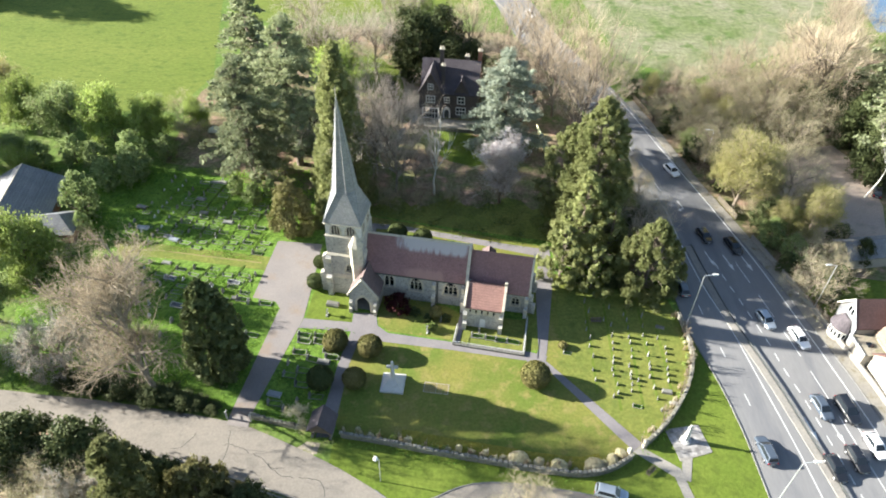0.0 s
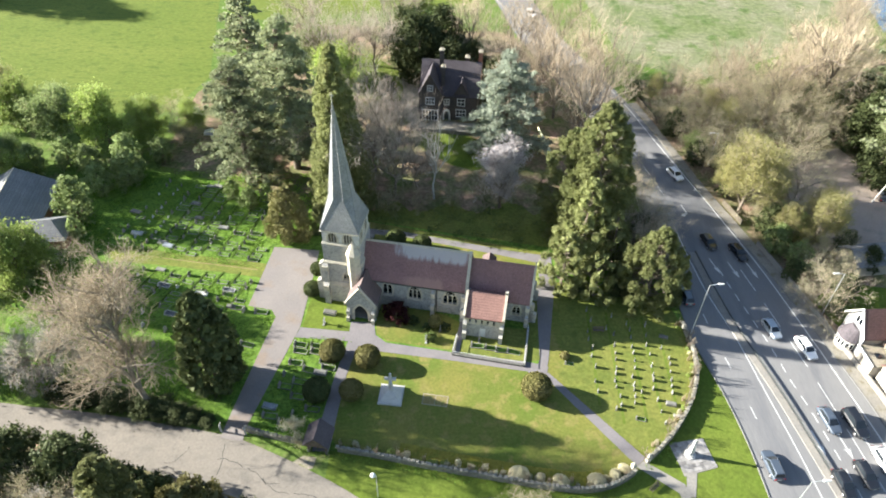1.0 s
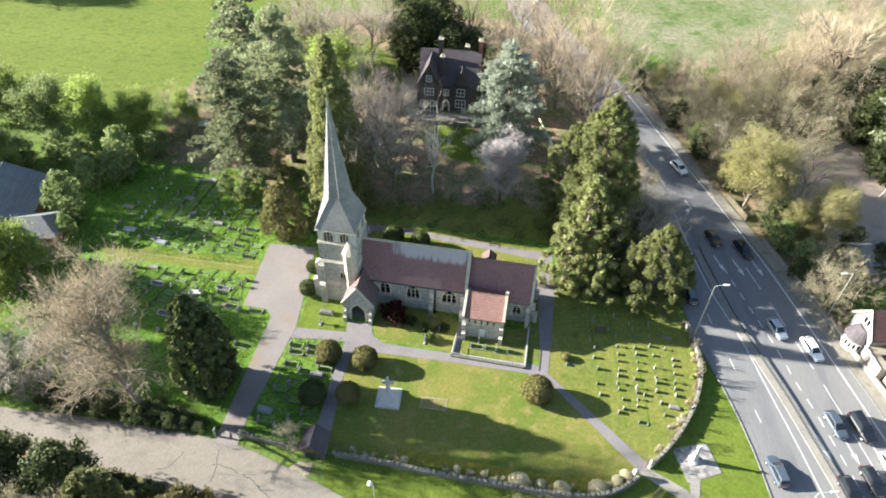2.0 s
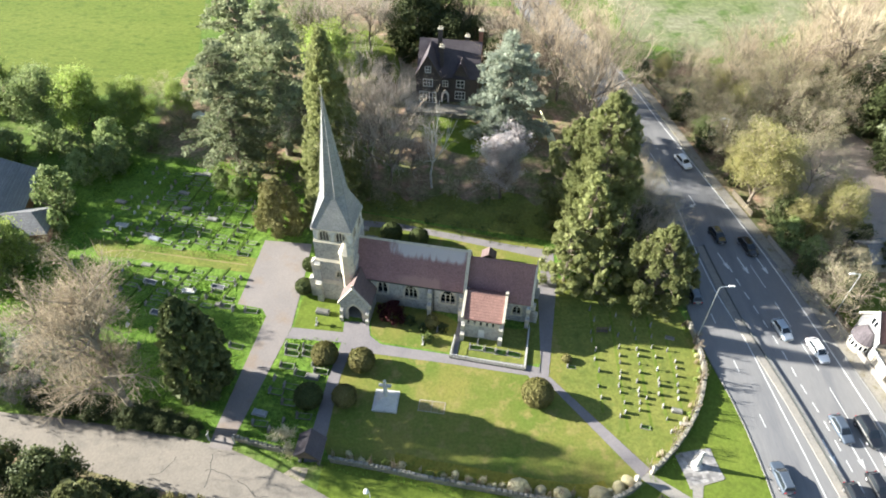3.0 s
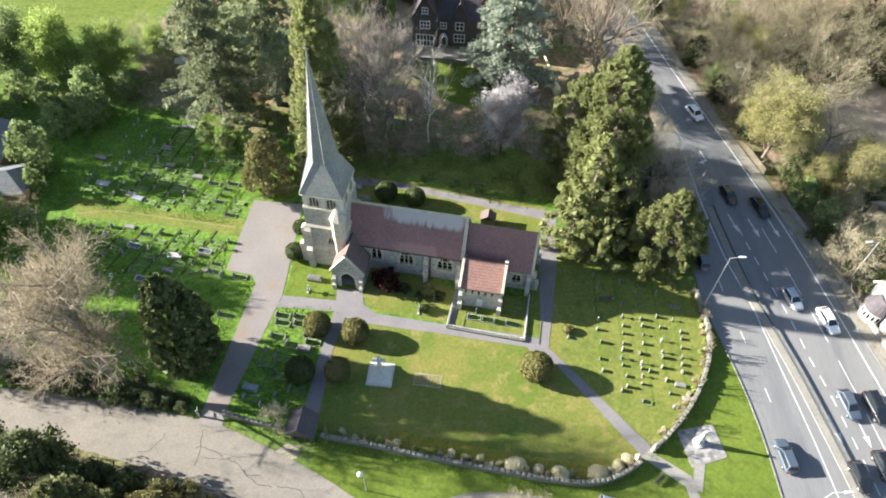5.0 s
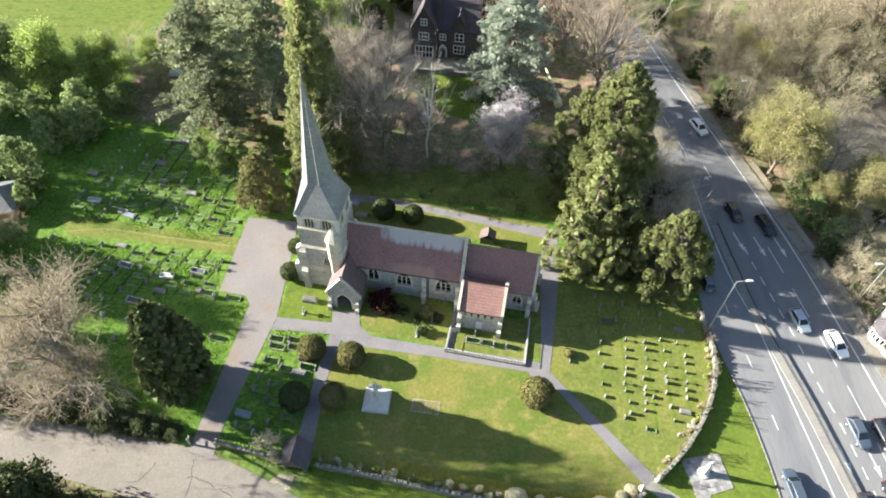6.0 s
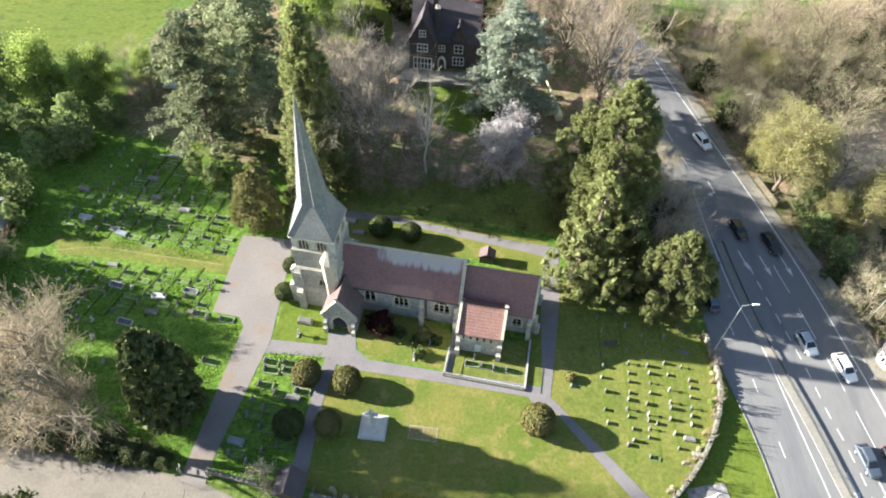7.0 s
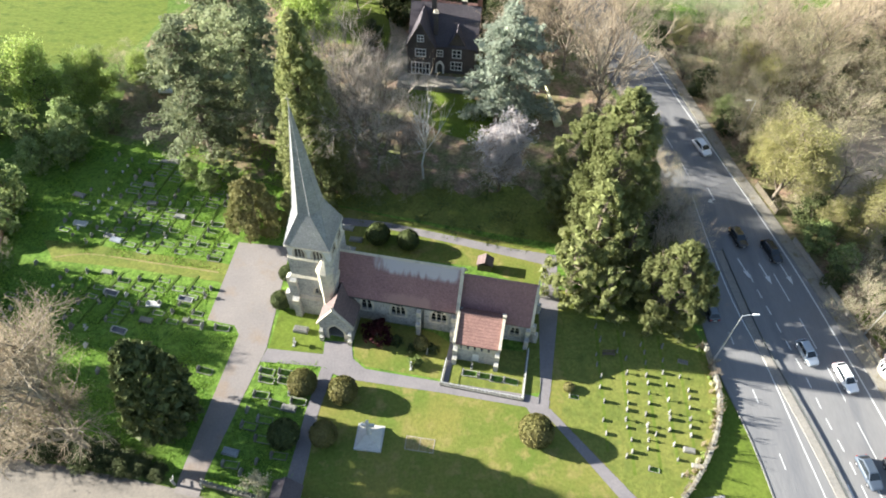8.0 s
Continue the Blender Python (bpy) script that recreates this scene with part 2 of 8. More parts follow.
M_WOOD = surf("grey_oak", (0.10, 0.08, 0.06), (0.15, 0.12, 0.09), 1.0, 9.0, 0.8, 0.3)
M_BARK = surf("bark", (0.16, 0.13, 0.10), (0.23, 0.19, 0.15), 0.8, 6.0, 0.95, 0.8, 0.15, 0.35)
M_PALEBARK = surf("pale_bark", (0.21, 0.185, 0.15), (0.28, 0.245, 0.2), 0.8, 6.0, 0.95, 0.6, 0.15, 0.3)
M_BIRCH = surf("white_birch_bark", (0.55, 0.53, 0.48), (0.66, 0.64, 0.6), 0.9, 6.0, 0.85, 0.3, 0.2, 0.2, c=(0.2, 0.18, 0.16), cscale=2.5)
M_TWIG = foliage("brown_twigs", (0.389, 0.32, 0.231), (0.525, 0.446, 0.336), (0.43, 0.357, 0.263), 0.9, 0.4)
M_REDTWIG = foliage("red_brown_twigs", (0.286, 0.234, 0.169), (0.403, 0.338, 0.247), (0.325, 0.273, 0.202), 0.9, 0.4)
M_GREYTWIG = foliage("grey_twigs", (0.403, 0.342, 0.28), (0.526, 0.459, 0.386), (0.448, 0.381, 0.314), 0.9, 0.4)
F_CEDAR = foliage("cedar_needles", (0.216, 0.254, 0.14), (0.367, 0.4, 0.238), (0.27, 0.297, 0.162))
F_BLUECEDAR = foliage("blue_cedar_needles", (0.318, 0.365, 0.282), (0.494, 0.541, 0.423), (0.365, 0.411, 0.318))
F_CYPRESS = foliage("cypress_sprays", (0.2, 0.222, 0.09), (0.32, 0.335, 0.148), (0.25, 0.275, 0.112), through_light=0.5)
F_YEW = foliage("yew_needles", (0.042, 0.06, 0.023), (0.105, 0.125, 0.044), (0.07, 0.088, 0.03), through_light=0.12)
F_TOPIARY = foliage("clipped_yew", (0.112, 0.103, 0.0361), (0.189, 0.168, 0.0645), (0.103, 0.107, 0.0301), through_light=0.12)
F_BUSH = foliage("dark_evergreen_leaves", (0.1, 0.14, 0.045), (0.2, 0.25, 0.08), (0.16, 0.18, 0.06))
F_SPRING = foliage("spring_leaves", (0.225, 0.309, 0.0789), (0.409, 0.496, 0.145), (0.3, 0.361, 0.105), through_light=0.4)
F_WILLOW = foliage("willow_catkins", (0.28, 0.279, 0.105), (0.448, 0.421, 0.185), (0.347, 0.326, 0.147), through_light=0.5)
F_LIGHT = foliage("yellow_green_needles", (0.145, 0.162, 0.068), (0.246, 0.255, 0.115), (0.187, 0.2, 0.085))
F_BLOSSOM = foliage("pale_pink_blossom", (0.5, 0.45, 0.445), (0.64, 0.57, 0.56), (0.42, 0.41, 0.42), through_light=0.3)
F_PLUM = foliage("dark_red_leaves", (0.0315, 0.0087, 0.0105), (0.054, 0.0153, 0.0168), (0.0405, 0.0129, 0.0144))
F_CREAM = foliage("cream_flower_heads", (0.594, 0.553, 0.378), (0.783, 0.729, 0.54), (0.486, 0.446, 0.257))
M_BROWNTWIG = foliage("warm_brown_twigs", (0.427, 0.352, 0.256), (0.58, 0.49, 0.372), (0.482, 0.4, 0.289), 0.9, 0.4)
F_BUDS = foliage("brown_buds", (0.385, 0.308, 0.215), (0.517, 0.424, 0.308), (0.429, 0.347, 0.242), through_light=0.5)
F_GREYBUDS = foliage("grey_catkins", (0.3, 0.29, 0.25), (0.42, 0.41, 0.36), (0.34, 0.33, 0.28), through_light=0.25)
F_GRASS = foliage("tall_grass", (0.154, 0.278, 0.0424), (0.238, 0.379, 0.0617), (0.18, 0.291, 0.0424), through_light=0.5)
F_SHRUB = foliage("olive_buff_twig_tips", (0.318, 0.311, 0.173), (0.478, 0.451, 0.265), (0.371, 0.344, 0.212), through_light=0.5)
F_HEDGE = foliage("olive_hedge_leaves", (0.18, 0.239, 0.0902), (0.347, 0.419, 0.174), (0.258, 0.302, 0.129))
M_PORCHTILE = coursed("dark_brown_porch_tile", (0.16, 0.115, 0.11), (0.19, 0.14, 0.13), (0.5, 0.5, 0.5), 0.22, 0.3, 0.18, scale=0.25)
F_LIMEBUDS = foliage("pinkish_brown_buds", (0.325, 0.273, 0.195), (0.448, 0.384, 0.273), (0.37, 0.312, 0.221), through_light=0.5)
F_BRONZE = foliage("bronze_green_needles", (0.126, 0.122, 0.0496), (0.235, 0.216, 0.0992), (0.171, 0.167, 0.0631), through_light=0.2)
F_DARKEVER = foliage("deep_evergreen_needles", (0.0387, 0.0549, 0.0226), (0.106, 0.123, 0.0493), (0.0704, 0.0848, 0.0317), through_light=0.2)
M_HEADSTONE = surf("pale_headstone", (0.34, 0.33, 0.31), (0.43, 0.42, 0.39), 1.0, 5.0, 0.75, 0.1, 0.3, 0.15, c=(0.28, 0.275, 0.25), cscale=2.0, rand=0.2)
M_EARTH = surf("worn_buff_earth", (0.27, 0.235, 0.18), (0.33, 0.29, 0.225), 0.5, 4.0, 0.95, 0.4, 0.15, 0.3, c=(0.18, 0.19, 0.09), cscale=1.2)
M_GATE = surf("weathered_white_paint", (0.4, 0.39, 0.36), (0.5, 0.49, 0.46), 1.0, 6.0, 0.7, 0.1, 0.3, 0.2)
M_HOUSETILE = coursed("dark_brown_house_tile", (0.15, 0.085, 0.075), (0.185, 0.108, 0.095), (0.5, 0.5, 0.5), 0.22, 0.3, 0.15, scale=0.3)
M_BUFFTILE = coursed("buff_roof_tile", (0.27, 0.2, 0.15), (0.32, 0.24, 0.18), (0.6, 0.6, 0.6), 0.22, 0.3, 0.15, scale=0.3)
F_BIGYEW = foliage("dark_yew_sprays", (0.0562, 0.075, 0.0312), (0.138, 0.156, 0.0625), (0.0875, 0.106, 0.04), through_light=0.15)


# ---- building tools ----
def part(name, bm, material, parent, label="", smooth=False):
    """Links a bmesh as one mesh object under a thing or a part."""
    me = bpy.data.meshes.new(name)
    bmesh.ops.recalc_face_normals(bm, faces=bm.faces)
    bm.to_mesh(me)
    bm.free()
    me.materials.append(material)
    if smooth:
        me.shade_smooth()
    ob = new(name, me)
    ob.parent = parent
    if label:
        ob["label"] = label
    return ob


def share(name, mesh, parent, m):
    ob = new(name, mesh)
    ob.parent = parent
    ob.matrix_basis = m
    return ob


def thing(name, label, category, x, y, z=0.0, rot=0.0, group="", kind=""):
    ob = new(name)
    ob.empty_display_size = 0.5
    ob.matrix_basis = pose(x, y, z, 0, 0, rot)
    return tagged(ob, label, category, group, kind)


def setting(name, bm, material, label, category, smooth=False):
    ob = part(name, bm, material, None, smooth=smooth)
    return tagged(ob, label, category, kind="structure")


def box(bm, x0, x1, y0, y1, z0, z1, m=None):
    v = [bm.verts.new(p) for p in ((x0, y0, z0), (x1, y0, z0), (x1, y1, z0), (x0, y1, z0), (x0, y0, z1), (x1, y0, z1), (x1, y1, z1), (x0, y1, z1))]
    for f in ((0, 3, 2, 1), (4, 5, 6, 7), (0, 1, 5, 4), (1, 2, 6, 5), (2, 3, 7, 6), (3, 0, 4, 7)):
        bm.faces.new([v[i] for i in f])
    if m is not None:
        for q in v:
            q.co = m @ q.co
    return v


def hexa(bm, low, high):
    """A solid between two outlines of the same number of corners."""
    a = [bm.verts.new(p) for p in low]
    b = [bm.verts.new(p) for p in high]
    n = len(a)
    bm.faces.new(a[::-1])
    bm.faces.new(b)
    for i in range(n):
        bm.faces.new((a[i], a[(i + 1) % n], b[(i + 1) % n], b[i]))
    return a + b


def boxed(x0, x1, y0, y1, z0, z1):
    bm = bmesh.new()
    box(bm, x0, x1, y0, y1, z0, z1)
    return bm


def ring(n, r, z, cx=0.0, cy=0.0, turn=0.0, sx=1.0, sy=1.0):
    return [(cx + sx * r * math.cos(turn + 2 * math.pi * i / n), cy + sy * r * math.sin(turn + 2 * math.pi * i / n), z) for i in range(n)]


def turned(bm, rings):
    """A closed skin over rings of equal count, from below to above."""
    rows = [[bm.verts.new(p) for p in r] for r in rings]
    n = len(rows[0])
    for a, b in zip(rows, rows[1:]):
        for i in range(n):
            bm.faces.new((a[i], a[(i + 1) % n], b[(i + 1) % n], b[i]))
    bm.faces.new(rows[0][::-1])
    bm.faces.new(rows[-1])


def pipe(bm, a, b, r0, r1=None, n=6):
    """A tapered round bar from a to b."""
    a, b = Vector(a), Vector(b)
    r1 = r0 if r1 is None else r1
    q = (b - a).to_track_quat("Z", "Y")
    low = [a + q @ Vector(p) for p in ring(n, r0, 0)]
    high = [b + q @ Vector(p) for p in ring(n, r1, 0)]
    hexa(bm, low, high)


def plate(outline, holes, thick, place):
    """A slab with openings that go through it. outline and holes are (across, up) corners; place turns (across, depth, up) into the thing's space."""
    bm = bmesh.new()
    edges = []
    for loop in [outline] + holes:
        vs = [bm.verts.new((p[0], 0, p[1])) for p in loop]
        edges += [bm.edges.new((vs[i], vs[(i + 1) % len(vs)])) for i in range(len(vs))]
    bmesh.ops.triangle_fill(bm, use_beauty=True, use_dissolve=False, edges=edges)
    got = bmesh.ops.extrude_face_region(bm, geom=bm.faces[:])
    for v in [g for g in got["geom"] if isinstance(g, bmesh.types.BMVert)]:
        v.co.y += thick
    for v in bm.verts:
        v.co = place @ v.co
    return bm


def pointed(cx, z0, w, h, n=5):
    """The outline of a pointed-arch opening, w wide and h high, its sill at z0."""
    s = h - w * 0.85
    pts = [(cx - w / 2, z0), (cx + w / 2, z0)]
    for i in range(n + 1):
        a = i / n * math.acos(0.5 / 1.0) if n else 0
        pts.append((cx - w / 2 + w * math.cos(a), z0 + s + w * math.sin(a) * 0.98))
    for i in range(n - 1, -1, -1):
        a = i / n * math.acos(0.5)
        pts.append((cx + w / 2 - w * math.cos(a), z0 + s + w * math.sin(a) * 0.98))
    return pts


def curve_through(pts, step=2.0):
    """A smooth line through the given corners."""
    P = [Vector(p) for p in pts]
    out = []
    for i in range(len(P) - 1):
        a, b, c, d = P[max(i - 1, 0)], P[i], P[i + 1], P[min(i + 2, len(P) - 1)]
        k = max(1, int((c - b).length / step))
        for j in range(k):
            t = j / k
            out.append(0.5 * ((2 * b) + (c - a) * t + (2 * a - 5 * b + 4 * c - d) * t * t + (3 * b - a - 3 * c + d) * t ** 3))
    out.append(P[-1])
    return [tuple(p) for p in out]


def sheet(name, pts, z, material, label, category, deep=0.0):
    bm = bmesh.new()
    f = bm.faces.new([bm.verts.new((p[0], p[1], z)) for p in pts])
    if deep:
        got = bmesh.ops.extrude_face_region(bm, geom=[f])
        for v in [g for g in got["geom"] if isinstance(g, bmesh.types.BMVert)]:
            v.co.z -= deep
    return setting(name, bm, material, label, category)


def offset_line(pts, d):
    """The line moved d metres to its right."""
    out = []
    for i, p in enumerate(pts):
        a, b = Vector(pts[max(i - 1, 0)][:2]), Vector(pts[min(i + 1, len(pts) - 1)][:2])
        t = (b - a).normalized()
        out.append((p[0] + t.y * d, p[1] - t.x * d))
    return out


def ribbon(bm, pts, w, z0, z1):
    """A bar w wide along a line on the ground, from height z0 to z1."""
    L, R = offset_line(pts, -w / 2), offset_line(pts, w / 2)
    rows = [[bm.verts.new((*l, z0)), bm.verts.new((*r, z0)), bm.verts.new((*r, z1)), bm.verts.new((*l, z1))] for l, r in zip(L, R)]
    for a, b in zip(rows, rows[1:]):
        for i in range(4):
            bm.faces.new((a[i], a[(i + 1) % 4], b[(i + 1) % 4], b[i]))
    bm.faces.new(rows[0])
    bm.faces.new(rows[-1][::-1])


def np_part(name, V, F, material, parent, label=""):
    """A mesh from arrays of corners and of faces with equal corner counts."""
    me = bpy.data.meshes.new(name)
    V, F = np.asarray(V, dtype=np.float32), np.asarray(F, dtype=np.int32)
    n, k = F.shape
    me.vertices.add(len(V))
    me.vertices.foreach_set("co", V.ravel())
    me.loops.add(n * k)
    me.loops.foreach_set("vertex_index", F.ravel())
    me.polygons.add(n)
    me.polygons.foreach_set("loop_start", np.arange(0, n * k, k, dtype=np.int32))
    me.update(calc_edges=True)
    me.materials.append(material)
    ob = new(name, me)
    ob.parent = parent
    if label:
        ob["label"] = label
    return ob

# ---- ground, roads and paths ----
bm = bmesh.new()
bmesh.ops.create_grid(bm, x_segments=24, y_segments=24, size=1800)
setting("ground", bm, M_GROUND, "rough green ground reaching to the horizon", "ground")

WALL_LINE = curve_through([(-26.2, 56.7), (-20.4, 55.2), (-14.3, 54.0), (-7.5, 52.8), (-0.1, 51.2), (7.1, 49.9), (14.3, 48.6), (20.6, 48.0), (25.2, 49.3), (29.4, 52.4), (34.0, 56.7), (37.9, 62.0), (40.3, 67.5), (40.9, 72.4), (40.6, 77.5)], 1.2)
EDGE_L = curve_through([(44.8, 30), (44.5, 44.7), (44.3, 55.3), (43.4, 63.9), (41.7, 73.4), (41.2, 84), (41.0, 95), (41.0, 106), (39.8, 120), (37, 135), (33, 149), (27, 167), (21.5, 186), (17, 209), (5, 260), (-10, 330)], 3.0)
EDGE_R = curve_through([(66.6, 30), (65.9, 50), (64.6, 63.2), (63.0, 72.0), (60.5, 85), (56.2, 102.5), (53.0, 115), (49.6, 132.1), (45.9, 147.9), (40.5, 165), (33.5, 186), (28.5, 210), (18, 260), (3, 330)], 3.0)
LINE_R = curve_through([(64.6, 30), (63.9, 52), (62.3, 65.5), (61.0, 74.7), (58.2, 91.8), (54.0, 110.3), (48.6, 132.1), (44.9, 147.9), (39.5, 165), (32.5, 186)], 3.0)
MEDIAN = curve_through([(55.4, 30), (54.5, 42), (53.9, 48.0), (52.6, 57), (51.5, 64.0), (50.0, 71.5), (48.8, 77.7), (47.8, 86), (47.0, 95)], 2.0)

sheet("field_west", [(-260, 150), (-106, 149), (-78, 140), (-62, 141), (-57, 158), (-66, 206), (-75, 330), (-300, 420)], 0.012, M_FIELD, "bright green sown field beyond the hedge", "field")
sheet("field_north", [(-60, 190), (10, 205), (0, 300), (-70, 330)], 0.01, M_FIELD, "pale green pasture behind the wood", "field")
sheet("meadow_east", [(44, 215), (49, 170), (66, 160), (121, 190), (160, 240), (150, 420), (20, 420)], 0.012, M_MEADOW, "rough tussocky meadow with dead straw", "meadow")
sheet("pond", [(128, 190), (131, 205), (134, 225), (170, 225), (170, 192)], 0.03, M_WATER, "still blue-grey pond at the meadow's edge", "water")
sheet("wood_floor", [(-58, 120), (-50, 118), (-44, 114), (-16, 104.5), (4, 100), (22, 96.5), (40, 90), (39, 120), (33, 146), (20, 186), (-40, 190), (-58, 150)], 0.015, M_WOODFLOOR, "brown leaf litter and moss under the trees", "ground")
sheet("house_lawn", [(-22, 150), (-9, 147), (-8, 160), (-18, 172), (-24, 168)], 0.022, M_FIELD, "sunlit garden lawn beside the house", "lawn")
sheet("house_drive", [(-8.7, 142.0), (-5.6, 137.6), (-4.3, 139.4), (-4.2, 152.0), (-5.8, 154.5), (-7.0, 160.0), (-9.4, 160.0), (-8.2, 153.0)], 0.028, M_EARTH, "buff gravel drive beside the house", "drive")
sheet("garden_bank", [(-3.4, 134.6), (4.9, 134.2), (10.5, 130.5), (12.5, 126), (8.8, 119.6), (3, 121.6), (0, 124.5), (-4, 129)], 0.024, M_VERGE, "small bright green garden bank", "lawn")
sheet("churchyard", [(-26.5, 57)] + [(p[0], p[1]) for p in WALL_LINE] + [(40.5, 84), (38, 90), (22, 96), (4, 99.6), (-16, 104), (-44, 115), (-66, 120), (-70, 100), (-72, 84), (-66, 68), (-52, 61), (-40, 59)], 0.02, M_LUSH, "lush uneven churchyard grass", "grass")
rim = []
for i in range(54):
    x = 37.0 - i
    rim.append((x, 107.4 + 1.6 * math.sin(x * 0.55) + 2.6 * noise.noise(Vector((x * 0.45, 2.0, 0))) - 0.05 * max(0.0, x - 20) ** 1.4))
sheet("shaded_grass", [(-16, 103.8), (4, 99.4), (22, 95.8), (38, 89.8)] + rim, 0.024, M_GRAVELAWN, "grass under the edge of the wood", "grass")
LAWN_EDGE = [p for p in WALL_LINE if p[0] > -14.0]
sheet("lawn_south", LAWN_EDGE + [(40, 80), (38, 86), (20, 87), (18.2, 76), (17.5, 70), (15, 68.6), (3, 70.6), (-9, 72.6), (-12.6, 71.2), (-13.3, 66), (-14.2, 56)], 0.03, M_LAWN, "close-mown lawn with yellowish patches", "lawn")
BORDER = [p for p in WALL_LINE if -6.2 < p[0] < 24.5]
sheet("lawn_border", offset_line(BORDER, -0.5) + offset_line(BORDER, -2.9)[::-1], 0.036, M_GOLDGRASS, "yellowish unmown grass along the foot of the wall", "grass")
sheet("lawn_east", [(20.2, 70.6), (19.0, 66.4), (28.6, 54.2), (31.2, 55.4), (36.2, 60.8), (39.0, 67), (39.6, 72.4), (39.2, 80), (37, 85), (20.9, 86)], 0.036, M_GRAVELAWN, "rougher green grass between the rows of graves", "grass")
for i, (x, y0, y1) in enumerate(((24.3, 61.5, 80), (27.3, 58.5, 80), (30.7, 59, 79), (33.1, 60, 79), (35.6, 62, 76))):
    sheet("grave_row_%d" % (i + 1), [(x, y0), (x + 0.4, y0), (x + 0.4 + (y1 - y0) * 0.05, y1), (x + (y1 - y0) * 0.05, y1)], 0.042, M_VERGE, "strip of rougher grass along a row of graves", "grass")
sheet("lawn_north", [(-16, 103.6), (-15, 94), (9, 91), (17.5, 86.5), (19.5, 94.6), (4, 98.6)], 0.03, M_LAWN, "mown grass behind the church", "lawn")
sheet("lawn_front", [(-9.5, 79), (-9.3, 75.0), (-7.5, 73.4), (2.6, 71.6), (3.0, 71.4), (4.2, 77.4), (2, 79), (-9, 82)], 0.034, M_LAWN, "narrow mown lawn below the church wall", "lawn")
sheet("plot_grass_railed", [(3.3, 70.9), (13.8, 69.0), (15.0, 76.0), (4.6, 77.6)], 0.038, M_GRAVELAWN, "thin grass inside the railed plot", "grass")
sheet("lawn_chancel", [(13.9, 69.5), (16.5, 69.8), (17.6, 76), (18.0, 84.4), (15.6, 84.6)], 0.033, M_GRAVELAWN, "strip of grass below the chancel wall", "grass")
sheet("lawn_porch", [(-21.4, 75.9), (-13.6, 75.1), (-14.6, 82.6), (-20.8, 82.6)], 0.034, M_VERGE, "square of mown grass beside the porch", "lawn")
sheet("grass_strip", [(-60, 95.0), (-57, 90.9), (-47, 90.0), (-31.0, 87.5), (-29.6, 86.9), (-29.0, 90.6), (-31, 91.0), (-46.5, 93.2), (-54, 94.6)], 0.03, M_GRAVELAWN, "mown grass track through the graves", "grass")
bm = bmesh.new()
ribbon(bm, curve_through([(-57, 91.6), (-52.5, 92.4), (-47, 91.7), (-39, 90.4), (-31.2, 89.2)], 2.0), 0.28, 0.0, 0.042)
setting("worn_track", bm, M_DRYGRASS, "pale worn line along the grass track", "track")
sheet("verge", [(p[0] + 0.3, p[1] - 0.3) for p in WALL_LINE if p[0] > -14.5] + [(41.3, 77.5)] + [p[:2] for p in reversed(EDGE_L) if 30 < p[1] < 77] + [(20, 30), (-5, 40), (-14.5, 46)], 0.016, M_VERGE, "bright mown grass verge outside the wall", "verge")

LANE_N = curve_through([(-140, 66), (-90, 63.5), (-64.4, 61.2), (-58, 60.4), (-50, 59.6), (-42, 58.4), (-29.5, 56.1), (-23, 53.8), (-13.7, 49.3), (-7.7, 45.7), (-4.5, 43.6), (-0.7, 44.3), (3.5, 46.2), (7.7, 46.9), (14.8, 46.3), (24.4, 44.3), (34, 40.5), (44.6, 36)], 1.5)
LANE_S = curve_through([(-140, 58), (-90, 56.6), (-64, 56), (-57.3, 55), (-40.6, 51.1), (-28.5, 47.8), (-18.6, 44.6), (-8, 40.5), (6, 33), (44, 20)], 2.0)
sheet("side_lane", LANE_N + LANE_S[::-1], 0.04, M_LANE, "pale worn asphalt lane with thin dark lines", "lane")
bm = bmesh.new()
ribbon(bm, [p for p in LANE_N if -8 < p[0] < 30], 0.16, 0.0, 0.12)
setting("kerb_lane", bm, M_KERB, "low concrete kerb along the lane", "kerb")
bm = bmesh.new()
ribbon(bm, [p for p in LANE_S if -32 < p[0] < -5], 0.2, 0.0, 0.14)
ribbon(bm, offset_line([p for p in LANE_S if -32 < p[0] < -5], 0.5), 0.14, 0.0, 0.1)
setting("kerb_corner", bm, M_PAVE, "pale kerb on the far side of the lane", "kerb")

sheet("worn_patch", [(-19.4, 51.6), (-17.7, 52.9), (-15.8, 52.7), (-16.1, 51.0), (-18.0, 50.6)], 0.03, M_EARTH, "worn buff earth patch outside the lychgate", "ground")
drive = [(-29.6, 55.6), (-26.4, 55.0), (-26.2, 58), (-21.7, 76), (-21.4, 82), (-21, 94.4), (-29.3, 95.2), (-31, 80.6), (-26.9, 79.7), (-26.0, 78.2), (-29.3, 58)]
sheet("drive", drive, 0.05, M_DRIVE, "pinkish asphalt drive and parking place", "drive")
sheet("path_south", [(-22.2, 73.9), (-13.2, 73.2), (-11.6, 72.0), (-8.5, 71.2), (2.6, 69.6), (14.4, 67.6), (15.4, 65.8), (17.0, 66.0), (17.7, 68.6), (14.9, 69.4), (2.3, 71.3), (-7.6, 73.0), (-9.4, 74.6), (-9.8, 77.2), (-13.6, 77.4), (-13.6, 75.2), (-21.6, 76.0)], 0.055, M_PATH, "grey asphalt path to the church porch", "path")
sheet("path_west", [(-14.9, 66.7), (-13.6, 73.3), (-11.9, 72.4), (-13.2, 66.6), (-14.3, 53.6), (-16.6, 53.6)], 0.062, M_PATH, "narrow asphalt path to the roofed gate", "path")
